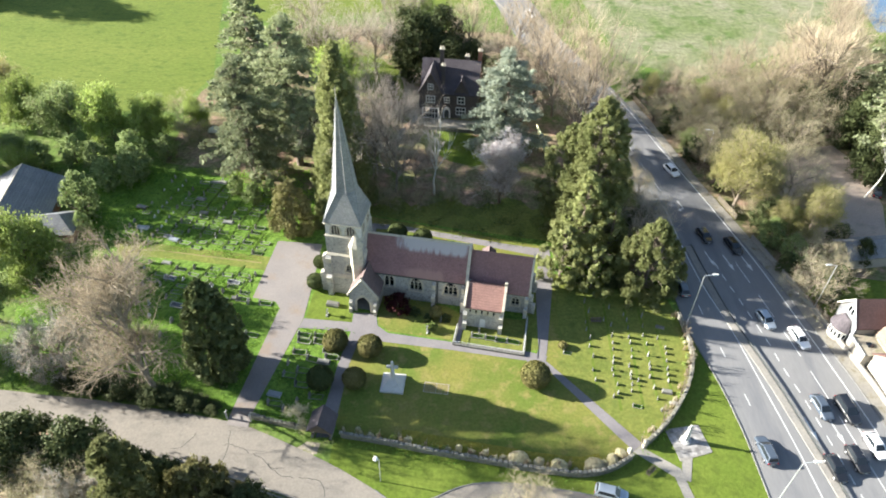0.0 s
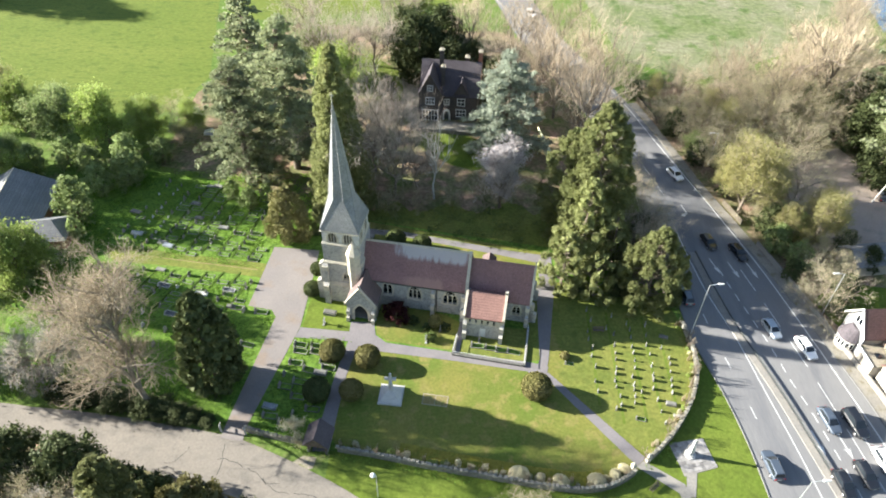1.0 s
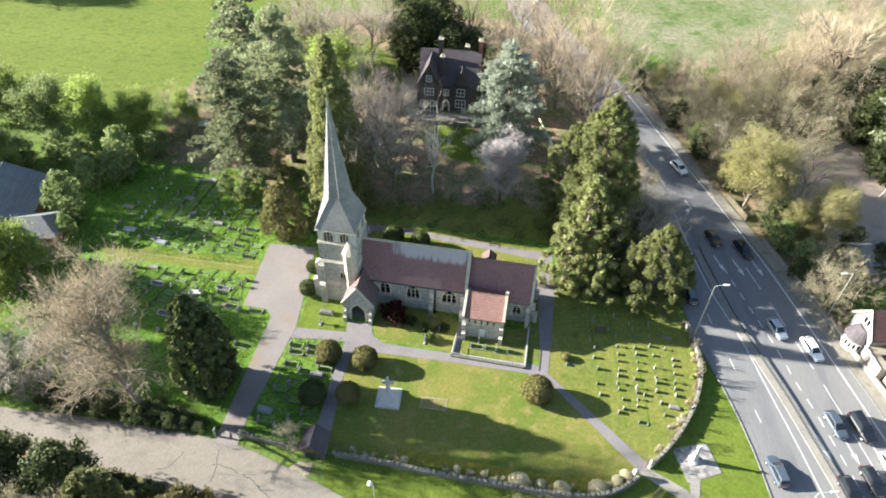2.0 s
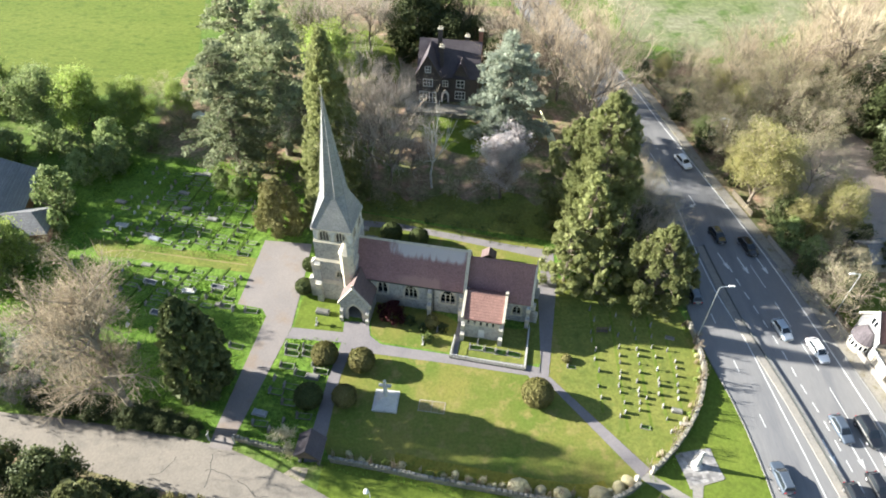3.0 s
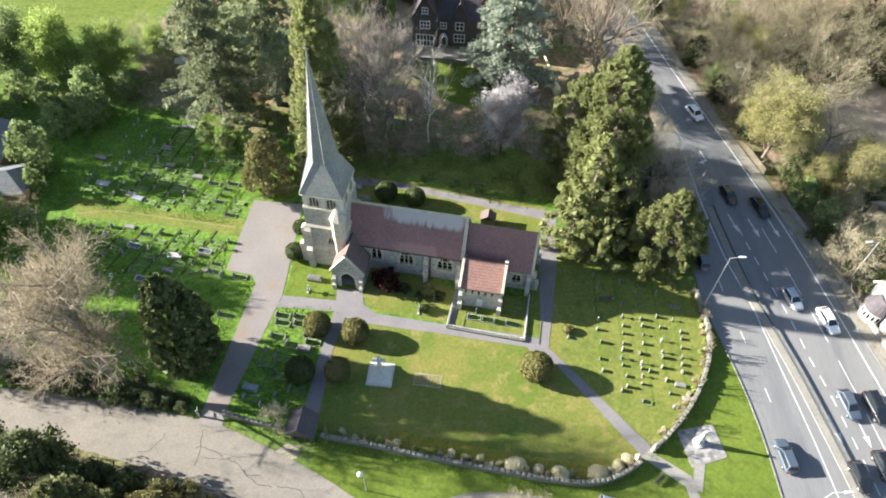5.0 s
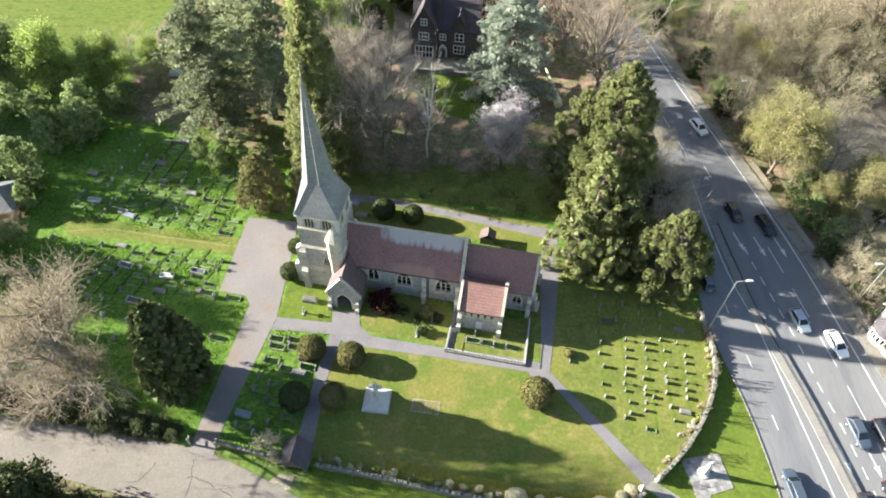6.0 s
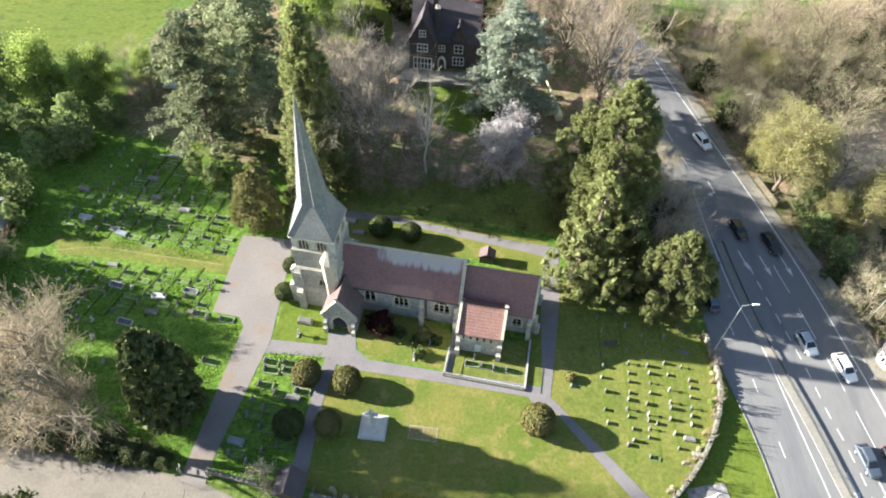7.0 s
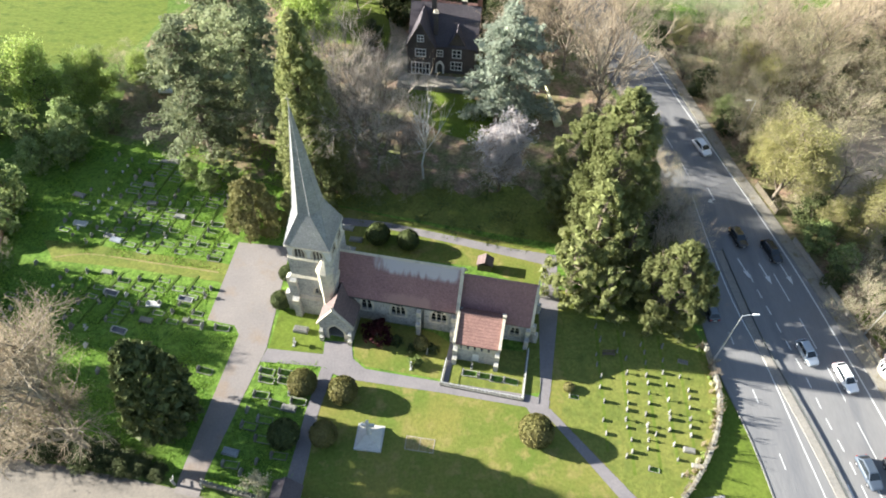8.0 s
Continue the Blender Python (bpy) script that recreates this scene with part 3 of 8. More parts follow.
sheet("path_east", [(16.0, 66.2), (17.6, 68.8), (17.9, 70), (20.8, 86.4), (17.6, 86.3), (16.5, 70), (15.6, 67.4)], 0.06, M_PATH, "asphalt path round the east end", "path")
sheet("path_diagonal", [(16.2, 67.6), (17.6, 67.4), (29.4, 53.0), (27.9, 51.8)], 0.066, M_PATH, "narrow asphalt path crossing the lawn", "path")
sheet("path_north", [(-15, 101.0), (-6, 99.9), (4, 97.4), (13.4, 95.0), (21, 93.6), (20.6, 86.0), (18, 86.2), (18.6, 91.8), (13, 93.4), (3.5, 96.0), (-6.4, 98.6), (-15.2, 99.4)], 0.045, M_PATH, "asphalt path behind the church", "path")
sheet("path_gate", [(27.8, 51.7), (29.0, 52.6), (33.8, 49.2), (34.6, 44.6), (35.0, 38), (33.7, 38), (33.3, 44.5), (32.7, 47.9)], 0.05, M_PAVE, "pale path from the wall's gap across the verge", "path")
sheet("path_memorial", [(34.6, 51.4), (36.0, 51.2), (34.7, 47.2), (33.6, 47.6)], 0.054, M_PAVE, "short path from the memorial paving", "path")
sheet("path_small", [(2.9, 71.0), (4.3, 77.8), (5.2, 77.7), (3.9, 70.8)], 0.05, M_PATH, "short path beside the railed plot", "path")

sheet("road", [p[:2] for p in EDGE_L] + [p[:2] for p in reversed(EDGE_R)], 0.045, M_ROAD, "broad grey asphalt main road", "road")
bm = bmesh.new()
ribbon(bm, [p for p in EDGE_L if 30 < p[1] < 110], 0.16, 0.0, 0.15)
setting("kerb_west", bm, M_KERB, "grey kerb along the verge", "kerb")
bm = bmesh.new()
ribbon(bm, [p for p in EDGE_R if 30 < p[1] < 110], 0.16, 0.0, 0.15)
setting("kerb_east", bm, M_KERB, "grey kerb along the pavement", "kerb")
bm = bmesh.new()
PAVE = [p for p in EDGE_R if 30 < p[1] < 150]
ribbon(bm, offset_line(PAVE, 1.05), 1.9, 0.0, 0.13)
setting("pavement", bm, M_FOOTWAY, "buff-grey pavement along the road", "pavement")
sheet("car_park", [(66, 113), (68, 125), (89, 130), (92, 122), (90, 108), (86, 98), (79, 94), (70, 97)], 0.02, M_GRAVEL, "pinkish gravel car park in shade stripes", "car park")
sheet("wood_floor_east", [(57, 104), (66, 60), (130, 40), (150, 190), (68, 158), (50, 160), (47, 145)], 0.014, M_WOODFLOOR, "brown leaf litter below the roadside trees", "ground")
sheet("bank_left", [(p[0], p[1] - 0.02) for p in LANE_S if p[0] < 2] + [(-30, 10), (-150, 10)], 0.03, M_WOODFLOOR, "dark undergrowth below the evergreens", "ground")

# ---- the church ----
church = thing("church", "grey flint parish church with a broach spire and brown tiled roofs", "church", -20.8, 82.4, 0, -10)


def wall_plane(along, level):
    """A slab's space: 'u' runs across at depth level, 'v' runs away at depth level."""
    if along == "u":
        return Matrix.Translation((0, level, 0))
    return Matrix(((0, 1, 0, level), (1, 0, 0, 0), (0, 0, 1, 0), (0, 0, 0, 1)))


def window(parent, place, cx, z0, w, h, lights=2, louvred=False, deep=0.3):
    """A pointed window in a wall: stone surround, mullions, dark leaded glass set back in the opening."""
    outer = pointed(cx, z0 - 0.16, w + 0.66, h + 0.46)
    win = part("window", plate(outer, [pointed(cx, z0, w, h)], 0.16, place @ Matrix.Translation((0, -0.06, 0))), M_STONE, parent, "pale dressed-stone window surround")
    bm = bmesh.new()
    box(bm, cx - w / 2 - 0.3, cx + w / 2 + 0.3, -0.16, 0.12, z0 - 0.24, z0 - 0.1, place)
    part("sill", bm, M_STONE, win)
    bm = plate(pointed(cx, z0 - 0.02, w + 0.06, h + 0.06), [], 0.04, place @ Matrix.Translation((0, deep, 0)))
    part("glass", bm, M_GLASS, win, "dark leaded glass")
    step = w / lights
    for i in range(1, lights):
        bm = bmesh.new()
        x = cx - w / 2 + i * step
        box(bm, x - 0.07, x + 0.07, 0.04, 0.26, z0, z0 + h - w * 0.35, place)
        part("mullion", bm, M_STONE, win)
    for i in range(lights):
        x = cx - w / 2 + (i + 0.5) * step
        if louvred:
            bm = bmesh.new()
            for j in range(6):
                z = z0 + 0.15 + j * (h - 0.6) / 6
                hexa(bm, [place @ Vector(p) for p in ((x - step / 2 + 0.05, 0.05, z), (x + step / 2 - 0.05, 0.05, z), (x + step / 2 - 0.05, 0.25, z + 0.16), (x - step / 2 + 0.05, 0.25, z + 0.16))],
                     [place @ Vector(p) for p in ((x - step / 2 + 0.05, 0.05, z + 0.03), (x + step / 2 - 0.05, 0.05, z + 0.03), (x + step / 2 - 0.05, 0.25, z + 0.19), (x - step / 2 + 0.05, 0.25, z + 0.19))])
            part("louvre", bm, M_WOOD, win)
        elif lights > 1:
            hole = pointed(x, z0 + h - w * 0.85 - 0.15, step - 0.2, step * 1.15)
            top = pointed(x, z0 + h - w * 0.85 - 0.15, step - 0.04, step * 1.15 + 0.14)
            part("tracery", plate(top, [hole], 0.12, place @ Matrix.Translation((0, 0.08, 0))), M_STONE, win)
    return win


def buttress(parent, x, y, along, w, out, h, batter=0.45):
    """A stepped stone buttress against a wall, its two stages with sloped tops."""
    d = {"s": (0, -1), "e": (1, 0), "n": (0, 1), "w": (-1, 0)}[along]
    bm = bmesh.new()
    for reach, top in ((out, h * 0.55), (out * 0.55, h)):
        low, high = [], []
        for s, o in ((-1, 0), (1, 0), (1, 1), (-1, 1)):
            px, py = x + d[0] * reach * o + abs(d[1]) * s * w / 2, y + d[1] * reach * o + abs(d[0]) * s * w / 2
            low.append((px, py, 0))
            high.append((px, py, top - o * batter))
        hexa(bm, low, high)
    b = part("buttress", bm, M_FLINT, parent)
    for z, reach in ((h * 0.55 - batter, out), (h - batter, out * 0.55)):
        bm = bmesh.new()
        k = reach + 0.04
        xs = sorted((x + d[0] * (k - 0.2), x + d[0] * k)) if d[0] else (x - w / 2 - 0.03, x + w / 2 + 0.03)
        ys = sorted((y + d[1] * (k - 0.2), y + d[1] * k)) if d[1] else (y - w / 2 - 0.03, y + w / 2 + 0.03)
        box(bm, xs[0], xs[1], ys[0], ys[1], z - 0.9, z + 0.05)
        part("quoin", bm, M_STONE, b, "pale stone corner block")
    return b


def gable_roof(name, material, parent, u0, u1, v0, vr, v1, ze, zr, t=0.22, over=0.3, label=""):
    """Two tiled slopes, from eaves at v0 and v1 (height ze) to a ridge at vr (zr), as one thick roof."""
    s = (zr - ze) / (vr - v0)
    s2 = (zr - ze) / (v1 - vr)
    bm = bmesh.new()
    prof = [(v0 - over, ze - over * s), (vr, zr), (v1 + over, ze - over * s2), (v1 + over, ze - over * s2 + t), (vr, zr + t * 1.3), (v0 - over, ze - over * s + t)]
    hexa(bm, [(u0, v, z) for v, z in prof], [(u1, v, z) for v, z in prof])
    return part(name, bm, material, parent, label)


# nave
n0, n1, nv0, nvr, nv1, nze, nzr = 8.6, 26.0, 1.1, 4.5, 7.9, 6.0, 10.8
S = wall_plane("u", nv0)
nave_openings = [(13.1, 2.6, 1.5, 2.8, 2), (17.65, 2.4, 2.0, 3.0, 3), (23.5, 2.4, 2.2, 3.0, 3)]
wall = part("nave_wall", plate([(n0, 0), (n1, 0), (n1, nze), (n0, nze)], [pointed(c, z, w, h) for c, z, w, h, k in nave_openings], 0.6, S), M_FLINT, church, "grey flint south wall")
for c, z, w, h, k in nave_openings:
    window(church, S, c, z, w, h, k)
part("north_wall", boxed(n0, n1, nv1 - 0.6, nv1, 0, nze), M_FLINT, church)
for u, nm in ((n0, "west_gable"), (n1 - 0.5, "east_gable")):
    bm = bmesh.new()
    prof = [(nv0, 0), (nv1, 0), (nv1, nze), (nvr, nzr), (nv0, nze)]
    hexa(bm, [(u, v, z) for v, z in prof], [(u + 0.5, v, z) for v, z in prof])
    part(nm, bm, M_FLINT, church)
roof = gable_roof("nave_roof", M_NAVE, church, n0, n1, nv0, nvr, nv1, nze, nzr, label="purple-brown clay tiles with a lichen-grey patch")
bm = bmesh.new()
for i in range(38):
    u = n0 + 0.1 + i * 0.455
    hexa(bm, [(u, nvr - 0.2, nzr + 0.14), (u + 0.44, nvr - 0.2, nzr + 0.14), (u + 0.44, nvr + 0.2, nzr + 0.14), (u, nvr + 0.2, nzr + 0.14)],
         [(u, nvr - 0.06, nzr + 0.42), (u + 0.44, nvr - 0.06, nzr + 0.42), (u + 0.44, nvr + 0.06, nzr + 0.42), (u, nvr + 0.06, nzr + 0.42)])
part("ridge_tiles", bm, M_STONE, roof, "pale ridge tiles")
for u, h in ((20.75, 5.2),):
    buttress(church, u, nv0, "s", 0.6, 1.3, h)
buttress(church, 25.7, nv0, "s", 0.6, 1.5, 5.4)
bm = bmesh.new()
pipe(bm, (11.3, nv0 - 0.15, 0), (11.3, nv0 - 0.15, nze - 0.3), 0.08)
part("drainpipe", bm, M_IRON, church)
bm = bmesh.new()
pipe(bm, (21.3, nv0 - 0.15, 0), (21.3, nv0 - 0.15, nze - 0.3), 0.08)
part("drainpipe", bm, M_IRON, church)
bm = bmesh.new()
box(bm, n0, n1, nv0 - 0.42, nv0 - 0.28, nze - 0.52, nze - 0.38)
part("gutter", bm, M_IRON, church)
bm = bmesh.new()
s = (nzr - nze) / (nvr - nv0)
for a, b in ((nv0 - 0.35, nvr), (nvr, nv1 + 0.35)):
    za, zb = nzr + 0.1 - abs(a - nvr) * s, nzr + 0.1 - abs(b - nvr) * s
    hexa(bm, [(n1 - 0.12, a, za), (n1 + 0.36, a, za), (n1 + 0.36, b, zb), (n1 - 0.12, b, zb)], [(n1 - 0.12, a, za + 0.5), (n1 + 0.36, a, za + 0.5), (n1 + 0.36, b, zb + 0.5), (n1 - 0.12, b, zb + 0.5)])
part("gable_coping", bm, M_STONE, church, "pale stone gable coping")

# chancel
c0, c1, cv0, cvr, cv1, cze, czr = 26.0, 36.5, 1.5, 4.5, 7.5, 4.8, 9.7
S = wall_plane("u", cv0)
part("chancel_wall", plate([(c0 + 0.4, 0), (c1, 0), (c1, cze), (c0 + 0.4, cze)], [pointed(34.3, 1.7, 1.2, 2.0)], 0.6, S), M_FLINT, church)
window(church, S, 34.3, 1.7, 1.2, 2.0, 2)
part("chancel_north_wall", boxed(c0, c1, cv1 - 0.6, cv1, 0, cze), M_FLINT, church)
E_ = wall_plane("v", c1 - 0.5)
part("chancel_gable", plate([(cv0, 0), (cv1, 0), (cv1, cze), (cvr, czr), (cv0, cze)], [pointed(cvr, 2.5, 2.6, 4.2)], 0.5, E_), M_FLINT, church)
part("east_window_glass", plate(pointed(cvr, 2.5, 2.7, 4.3), [], 0.05, wall_plane("v", c1 - 0.25)), M_GLASS, church)
roof = gable_roof("chancel_roof", M_TILE, church, c0 + 0.3, c1 - 0.1, cv0, cvr, cv1, cze, czr)
bm = bmesh.new()
for i in range(22):
    u = c0 + 0.5 + i * 0.455
    hexa(bm, [(u, cvr - 0.2, czr + 0.14), (u + 0.44, cvr - 0.2, czr + 0.14), (u + 0.44, cvr + 0.2, czr + 0.14), (u, cvr + 0.2, czr + 0.14)],
         [(u, cvr - 0.06, czr + 0.40), (u + 0.44, cvr - 0.06, czr + 0.40), (u + 0.44, cvr + 0.06, czr + 0.40), (u, cvr + 0.06, czr + 0.40)])
part("ridge_tiles", bm, M_TILE, roof)
bm = bmesh.new()
s = (czr - cze) / (cvr - cv0)
for a, b in ((cv0 - 0.35, cvr), (cvr, cv1 + 0.35)):
    za, zb = czr - abs(a - cvr) * s, czr - abs(b - cvr) * s
    hexa(bm, [(c1 - 0.2, a, za), (c1 + 0.15, a, za), (c1 + 0.15, b, zb), (c1 - 0.2, b, zb)], [(c1 - 0.2, a, za + 0.42), (c1 + 0.15, a, za + 0.42), (c1 + 0.15, b, zb + 0.42), (c1 - 0.2, b, zb + 0.42)])
box(bm, c1 - 0.1, c1 + 0.05, cvr - 0.08, cvr + 0.08, czr + 0.4, czr + 1.3)
box(bm, c1 - 0.1, c1 + 0.05, cvr - 0.35, cvr + 0.35, czr + 0.85, czr + 1.02)
part("gable_coping", bm, M_STONE, church, "pale stone gable coping with a small cross")
buttress(church, 36.1, cv0, "s", 0.6, 1.2, 4.4)
buttress(church, c1, 1.95, "e", 0.6, 1.1, 4.4)
buttress(church, c1, 7.0, "e", 0.6, 1.1, 4.4)

# vestry with its red roof
w0, w1, wv0, wvr, wze, wzr = 26.3, 32.7, -3.0, 0.5, 4.5, 6.5
S = wall_plane("u", wv0)
slits = [pointed(27.35 + 0.95 * i, 3.25, 0.3, 0.85, 3) for i in range(5)]
part("vestry_wall", plate([(w0, 0), (w1, 0), (w1, wze), (w0, wze)], slits + [[(29.0, 0), (29.9, 0), (29.9, 2.1), (29.0, 2.1)]], 0.5, S), M_FLINT, church)
bm = bmesh.new()
box(bm, w0 + 0.1, w1 - 0.1, wv0 + 0.3, wv0 + 0.34, 3.1, 4.2)
part("slit_glass", bm, M_GLASS, church)
bm = plate([(w0 + 0.25, 2.95), (w1 - 0.25, 2.95), (w1 - 0.25, 4.4), (w0 + 0.25, 4.4)], slits, 0.05, Matrix.Translation((0, wv0 - 0.05, 0)))
part("slit_band", bm, M_STONE, church, "pale stone band with five narrow windows")
bm = bmesh.new()
box(bm, 29.0, 29.9, wv0 + 0.12, wv0 + 0.2, 0, 2.1)
part("vestry_door", bm, M_WHITE, church, "small white door")
for u, nm in ((w0, "vestry_west_wall"), (w1 - 0.45, "vestry_east_wall")):
    bm = bmesh.new()
    prof = [(wv0 + 0.5, 0), (cv0 + 0.4, 0), (cv0 + 0.4, wze + 1.4), (wvr, wzr - 0.02), (wv0 + 0.5, wze + 0.26)]
    hexa(bm, [(u, v, z) for v, z in prof], [(u + 0.45, v, z) for v, z in prof])
    part(nm, bm, M_FLINT, church)
gable_roof("vestry_roof", M_REDTILE, church, w0 + 0.05, w1 - 0.1, wv0, wvr, 3.2, wze, wzr, over=0.25, label="orange-red clay tiles")
bm = bmesh.new()
s = (wzr - wze) / (wvr - wv0)
for u in (w0 - 0.1, w1 - 0.3):
    bm = bmesh.new()
    za, zb = wze - 0.2 * s, wzr
    hexa(bm, [(u, wv0 - 0.3, za), (u + 0.38, wv0 - 0.3, za), (u + 0.38, wvr, zb), (u, wvr, zb)], [(u, wv0 - 0.3, za + 0.5), (u + 0.38, wv0 - 0.3, za + 0.5), (u + 0.38, wvr, zb + 0.5), (u, wvr, zb + 0.5)])
    if u > 30:
        box(bm, w1 - 0.35, w1 + 0.13, wvr - 0.2, wvr + 0.3, wzr, wzr + 0.95)
    part("vestry_coping", bm, M_STONE, church, "pale stone parapet coping")
for u in (w0 + 0.3, w1 - 0.3):
    buttress(church, u, wv0, "s", 0.6, 1.0, 3.6)

# porch
p0, p1, pv, pze, pzr = 7.3, 11.9, -3.1, 3.7, 7.0
pm = (p0 + p1) / 2
S = wall_plane("u", pv)
arch = pointed(pm, 0, 2.3, 3.6, 6)
part("porch_front", plate([(p0, 0), (p1, 0), (p1, pze), (pm, pzr), (p0, pze)], [arch], 0.5, S), M_FLINT, church, "flint gable front with an open arch")
part("porch_arch", plate(pointed(pm, 0.0, 2.9, 4.0, 6), [pointed(pm, 0.0, 2.24, 3.56, 6)], 0.14, S @ Matrix.Translation((0, -0.07, 0))), M_STONE, church, "pale stone arch moulding")
for u in (p0, p1 - 0.4):
    part("porch_side", boxed(u, u + 0.4, pv + 0.5, nv0, 0, pze), M_FLINT, church)
bm = bmesh.new()
t = 0.2
s = (pzr - pze) / (pm - p0)
o = 0.3
prof = [(p0 - o, pze - o * s), (pm, pzr), (p1 + o, pze - o * s), (p1 + o, pze - o * s + t), (pm, pzr + t * 1.4), (p0 - o, pze - o * s + t)]
hexa(bm, [(u, pv + 0.22, z) for u, z in prof], [(u, nv0 + 1.0, z) for u, z in prof])
part("porch_roof", bm, M_PORCHTILE, church, "steep brown tiled porch roof")
bm = bmesh.new()
for a, b in ((p0 - 0.35, pm), (pm, p1 + 0.35)):
    za, zb = pzr - abs(a - pm) * s, pzr - abs(b - pm) * s
    hexa(bm, [(a, pv - 0.12, za), (b, pv - 0.12, zb), (b, pv + 0.3, zb), (a, pv + 0.3, za)], [(a, pv - 0.12, za + 0.42), (b, pv - 0.12, zb + 0.42), (b, pv + 0.3, zb + 0.42), (a, pv + 0.3, za + 0.42)])
box(bm, pm - 0.06, pm + 0.06, pv - 0.02, pv + 0.12, pzr + 0.4, pzr + 1.1)
box(bm, pm - 0.28, pm + 0.28, pv - 0.02, pv + 0.12, pzr + 0.7, pzr + 0.85)
part("porch_coping", bm, M_STONE, church, "pale stone coping with a small cross")
for u in (p0 + 0.25, p1 - 0.25):
    buttress(church, u, pv, "s", 0.5, 0.7, 2.6)
part("porch_floor", boxed(p0 + 0.4, p1 - 0.4, pv + 0.5, nv0, 0.0, 0.09), M_PAVE, church)
part("inner_door", boxed(pm - 0.9, pm + 0.9, nv0 - 0.12, nv0 - 0.02, 0.09, 2.6), M_WOOD, church, "dark oak inner door")

# tower in three stages, each a little narrower than the one below
tc = (5.95, 3.85)


def stage(z0, z1, half, openings=()):
    x0, x1, y0, y1 = tc[0] - half, tc[0] + half, tc[1] - half, tc[1] + half
    for along, level, a, b in (("u", y0, x0, x1), ("u", y1 - 0.7, x0, x1), ("v", x0, y0 + 0.7, y1 - 0.7), ("v", x1 - 0.7, y0 + 0.7, y1 - 0.7)):
        P = wall_plane(along, level)
        mid = (a + b) / 2
        holes = [(mid + o[0], o[1], o[2], o[3], o[4], o[5]) for o in openings]
        seen = not (along == "u" and level > y0)
        part("tower_wall", plate([(a, z0), (b, z0), (b, z1), (a, z1)], [pointed(*h[:4]) for h in holes] if seen and (along == "u" or len(holes) > 1) else [], 0.7, P), M_FLINT if z0 < 12 else M_BELFRY, church)
        if seen and along == "u":
            for h in holes:
                window(church, P, *h[:4], h[4], h[5])
        if along == "v" and level > x0 and len(holes) > 1:
            Q = Matrix(((0, -1, 0, x1), (1, 0, 0, 0), (0, 0, 1, 0), (0, 0, 0, 1)))
            for h in holes:
                window(church, Q, *h[:4], h[4], h[5])


def course(z, half, h=0.3, out=0.16):
    bm = bmesh.new()
    k = half + out
    c = [(tc[0] + sx * k, tc[1] + sy * k) for sx, sy in ((-1, -1), (1, -1), (1, 1), (-1, 1))]
    d = [(tc[0] + sx * (half - 0.02), tc[1] + sy * (half - 0.02)) for sx, sy in ((-1, -1), (1, -1), (1, 1), (-1, 1))]
    hexa(bm, [(*p, z) for p in c], [(*p, z + h * 0.45) for p in c])
    hexa(bm, [(*p, z + h * 0.45) for p in c], [(*p, z + h * 1.5) for p in d])
    part("string_course", bm, M_STONE, church, "pale stone string course")


M_BELFRY = surf("pale_belfry_stone", (0.58, 0.56, 0.53), (0.66, 0.64, 0.6), 0.8, 6.0, 0.85, 0.3, 0.25, 0.15, c=(0.5, 0.485, 0.46), cscale=1.5)
stage(0, 3.8, 3.5)
course(3.75, 3.3, 0.45, 0.24)
stage(3.8, 8.4, 3.25, [(0.5, 5.2, 0.95, 1.5, 2, False)])
course(8.35, 3.1, 0.35, 0.2)
stage(8.4, 12.3, 3.05)
course(12.25, 2.95, 0.3, 0.16)
stage(12.3, 15.0, 2.9, [(-1.25, 12.65, 1.35, 2.15, 3, True), (1.25, 12.65, 1.35, 2.15, 3, True)])
course(14.85, 2.9, 0.2, 0.25)
for sx, sy, al in ((-1, -1, "s"), (-1, -1, "w"), (-1, 1, "w"), (1, 1, "n"), (-1, 1, "n")):
    x, y = tc[0] + sx * 3.0, tc[1] + sy * 3.0
    if al == "s":
        buttress(church, x + 0.2, tc[1] - 3.0, "s", 0.9, 1.3, 8.6, 0.7)
    elif al == "w":
        buttress(church, tc[0] - 3.0, y + (0.2 if sy < 0 else -0.2), "w", 0.9, 1.6, 8.6, 0.7)
    else:
        buttress(church, x - sx * 0.2, tc[1] + 3.0, "n", 0.9, 1.3, 8.6, 0.7)

# stair turret
bm = bmesh.new()
turned(bm, [ring(8, 1.15, 0, 7.95, 0.75, math.pi / 8), ring(8, 1.1, 11.2, 7.95, 0.75, math.pi / 8)])
turret = part("stair_turret", bm, M_STONE, church, "pale stone octagonal stair turret")
bm = bmesh.new()
turned(bm, [ring(8, 1.28, 11.1, 7.95, 0.75, math.pi / 8), ring(8, 1.22, 11.35, 7.95, 0.75, math.pi / 8), ring(8, 0.05, 13.7, 7.95, 1.0, math.pi / 8)])
part("turret_cap", bm, M_STONE, turret, "pointed stone cap")

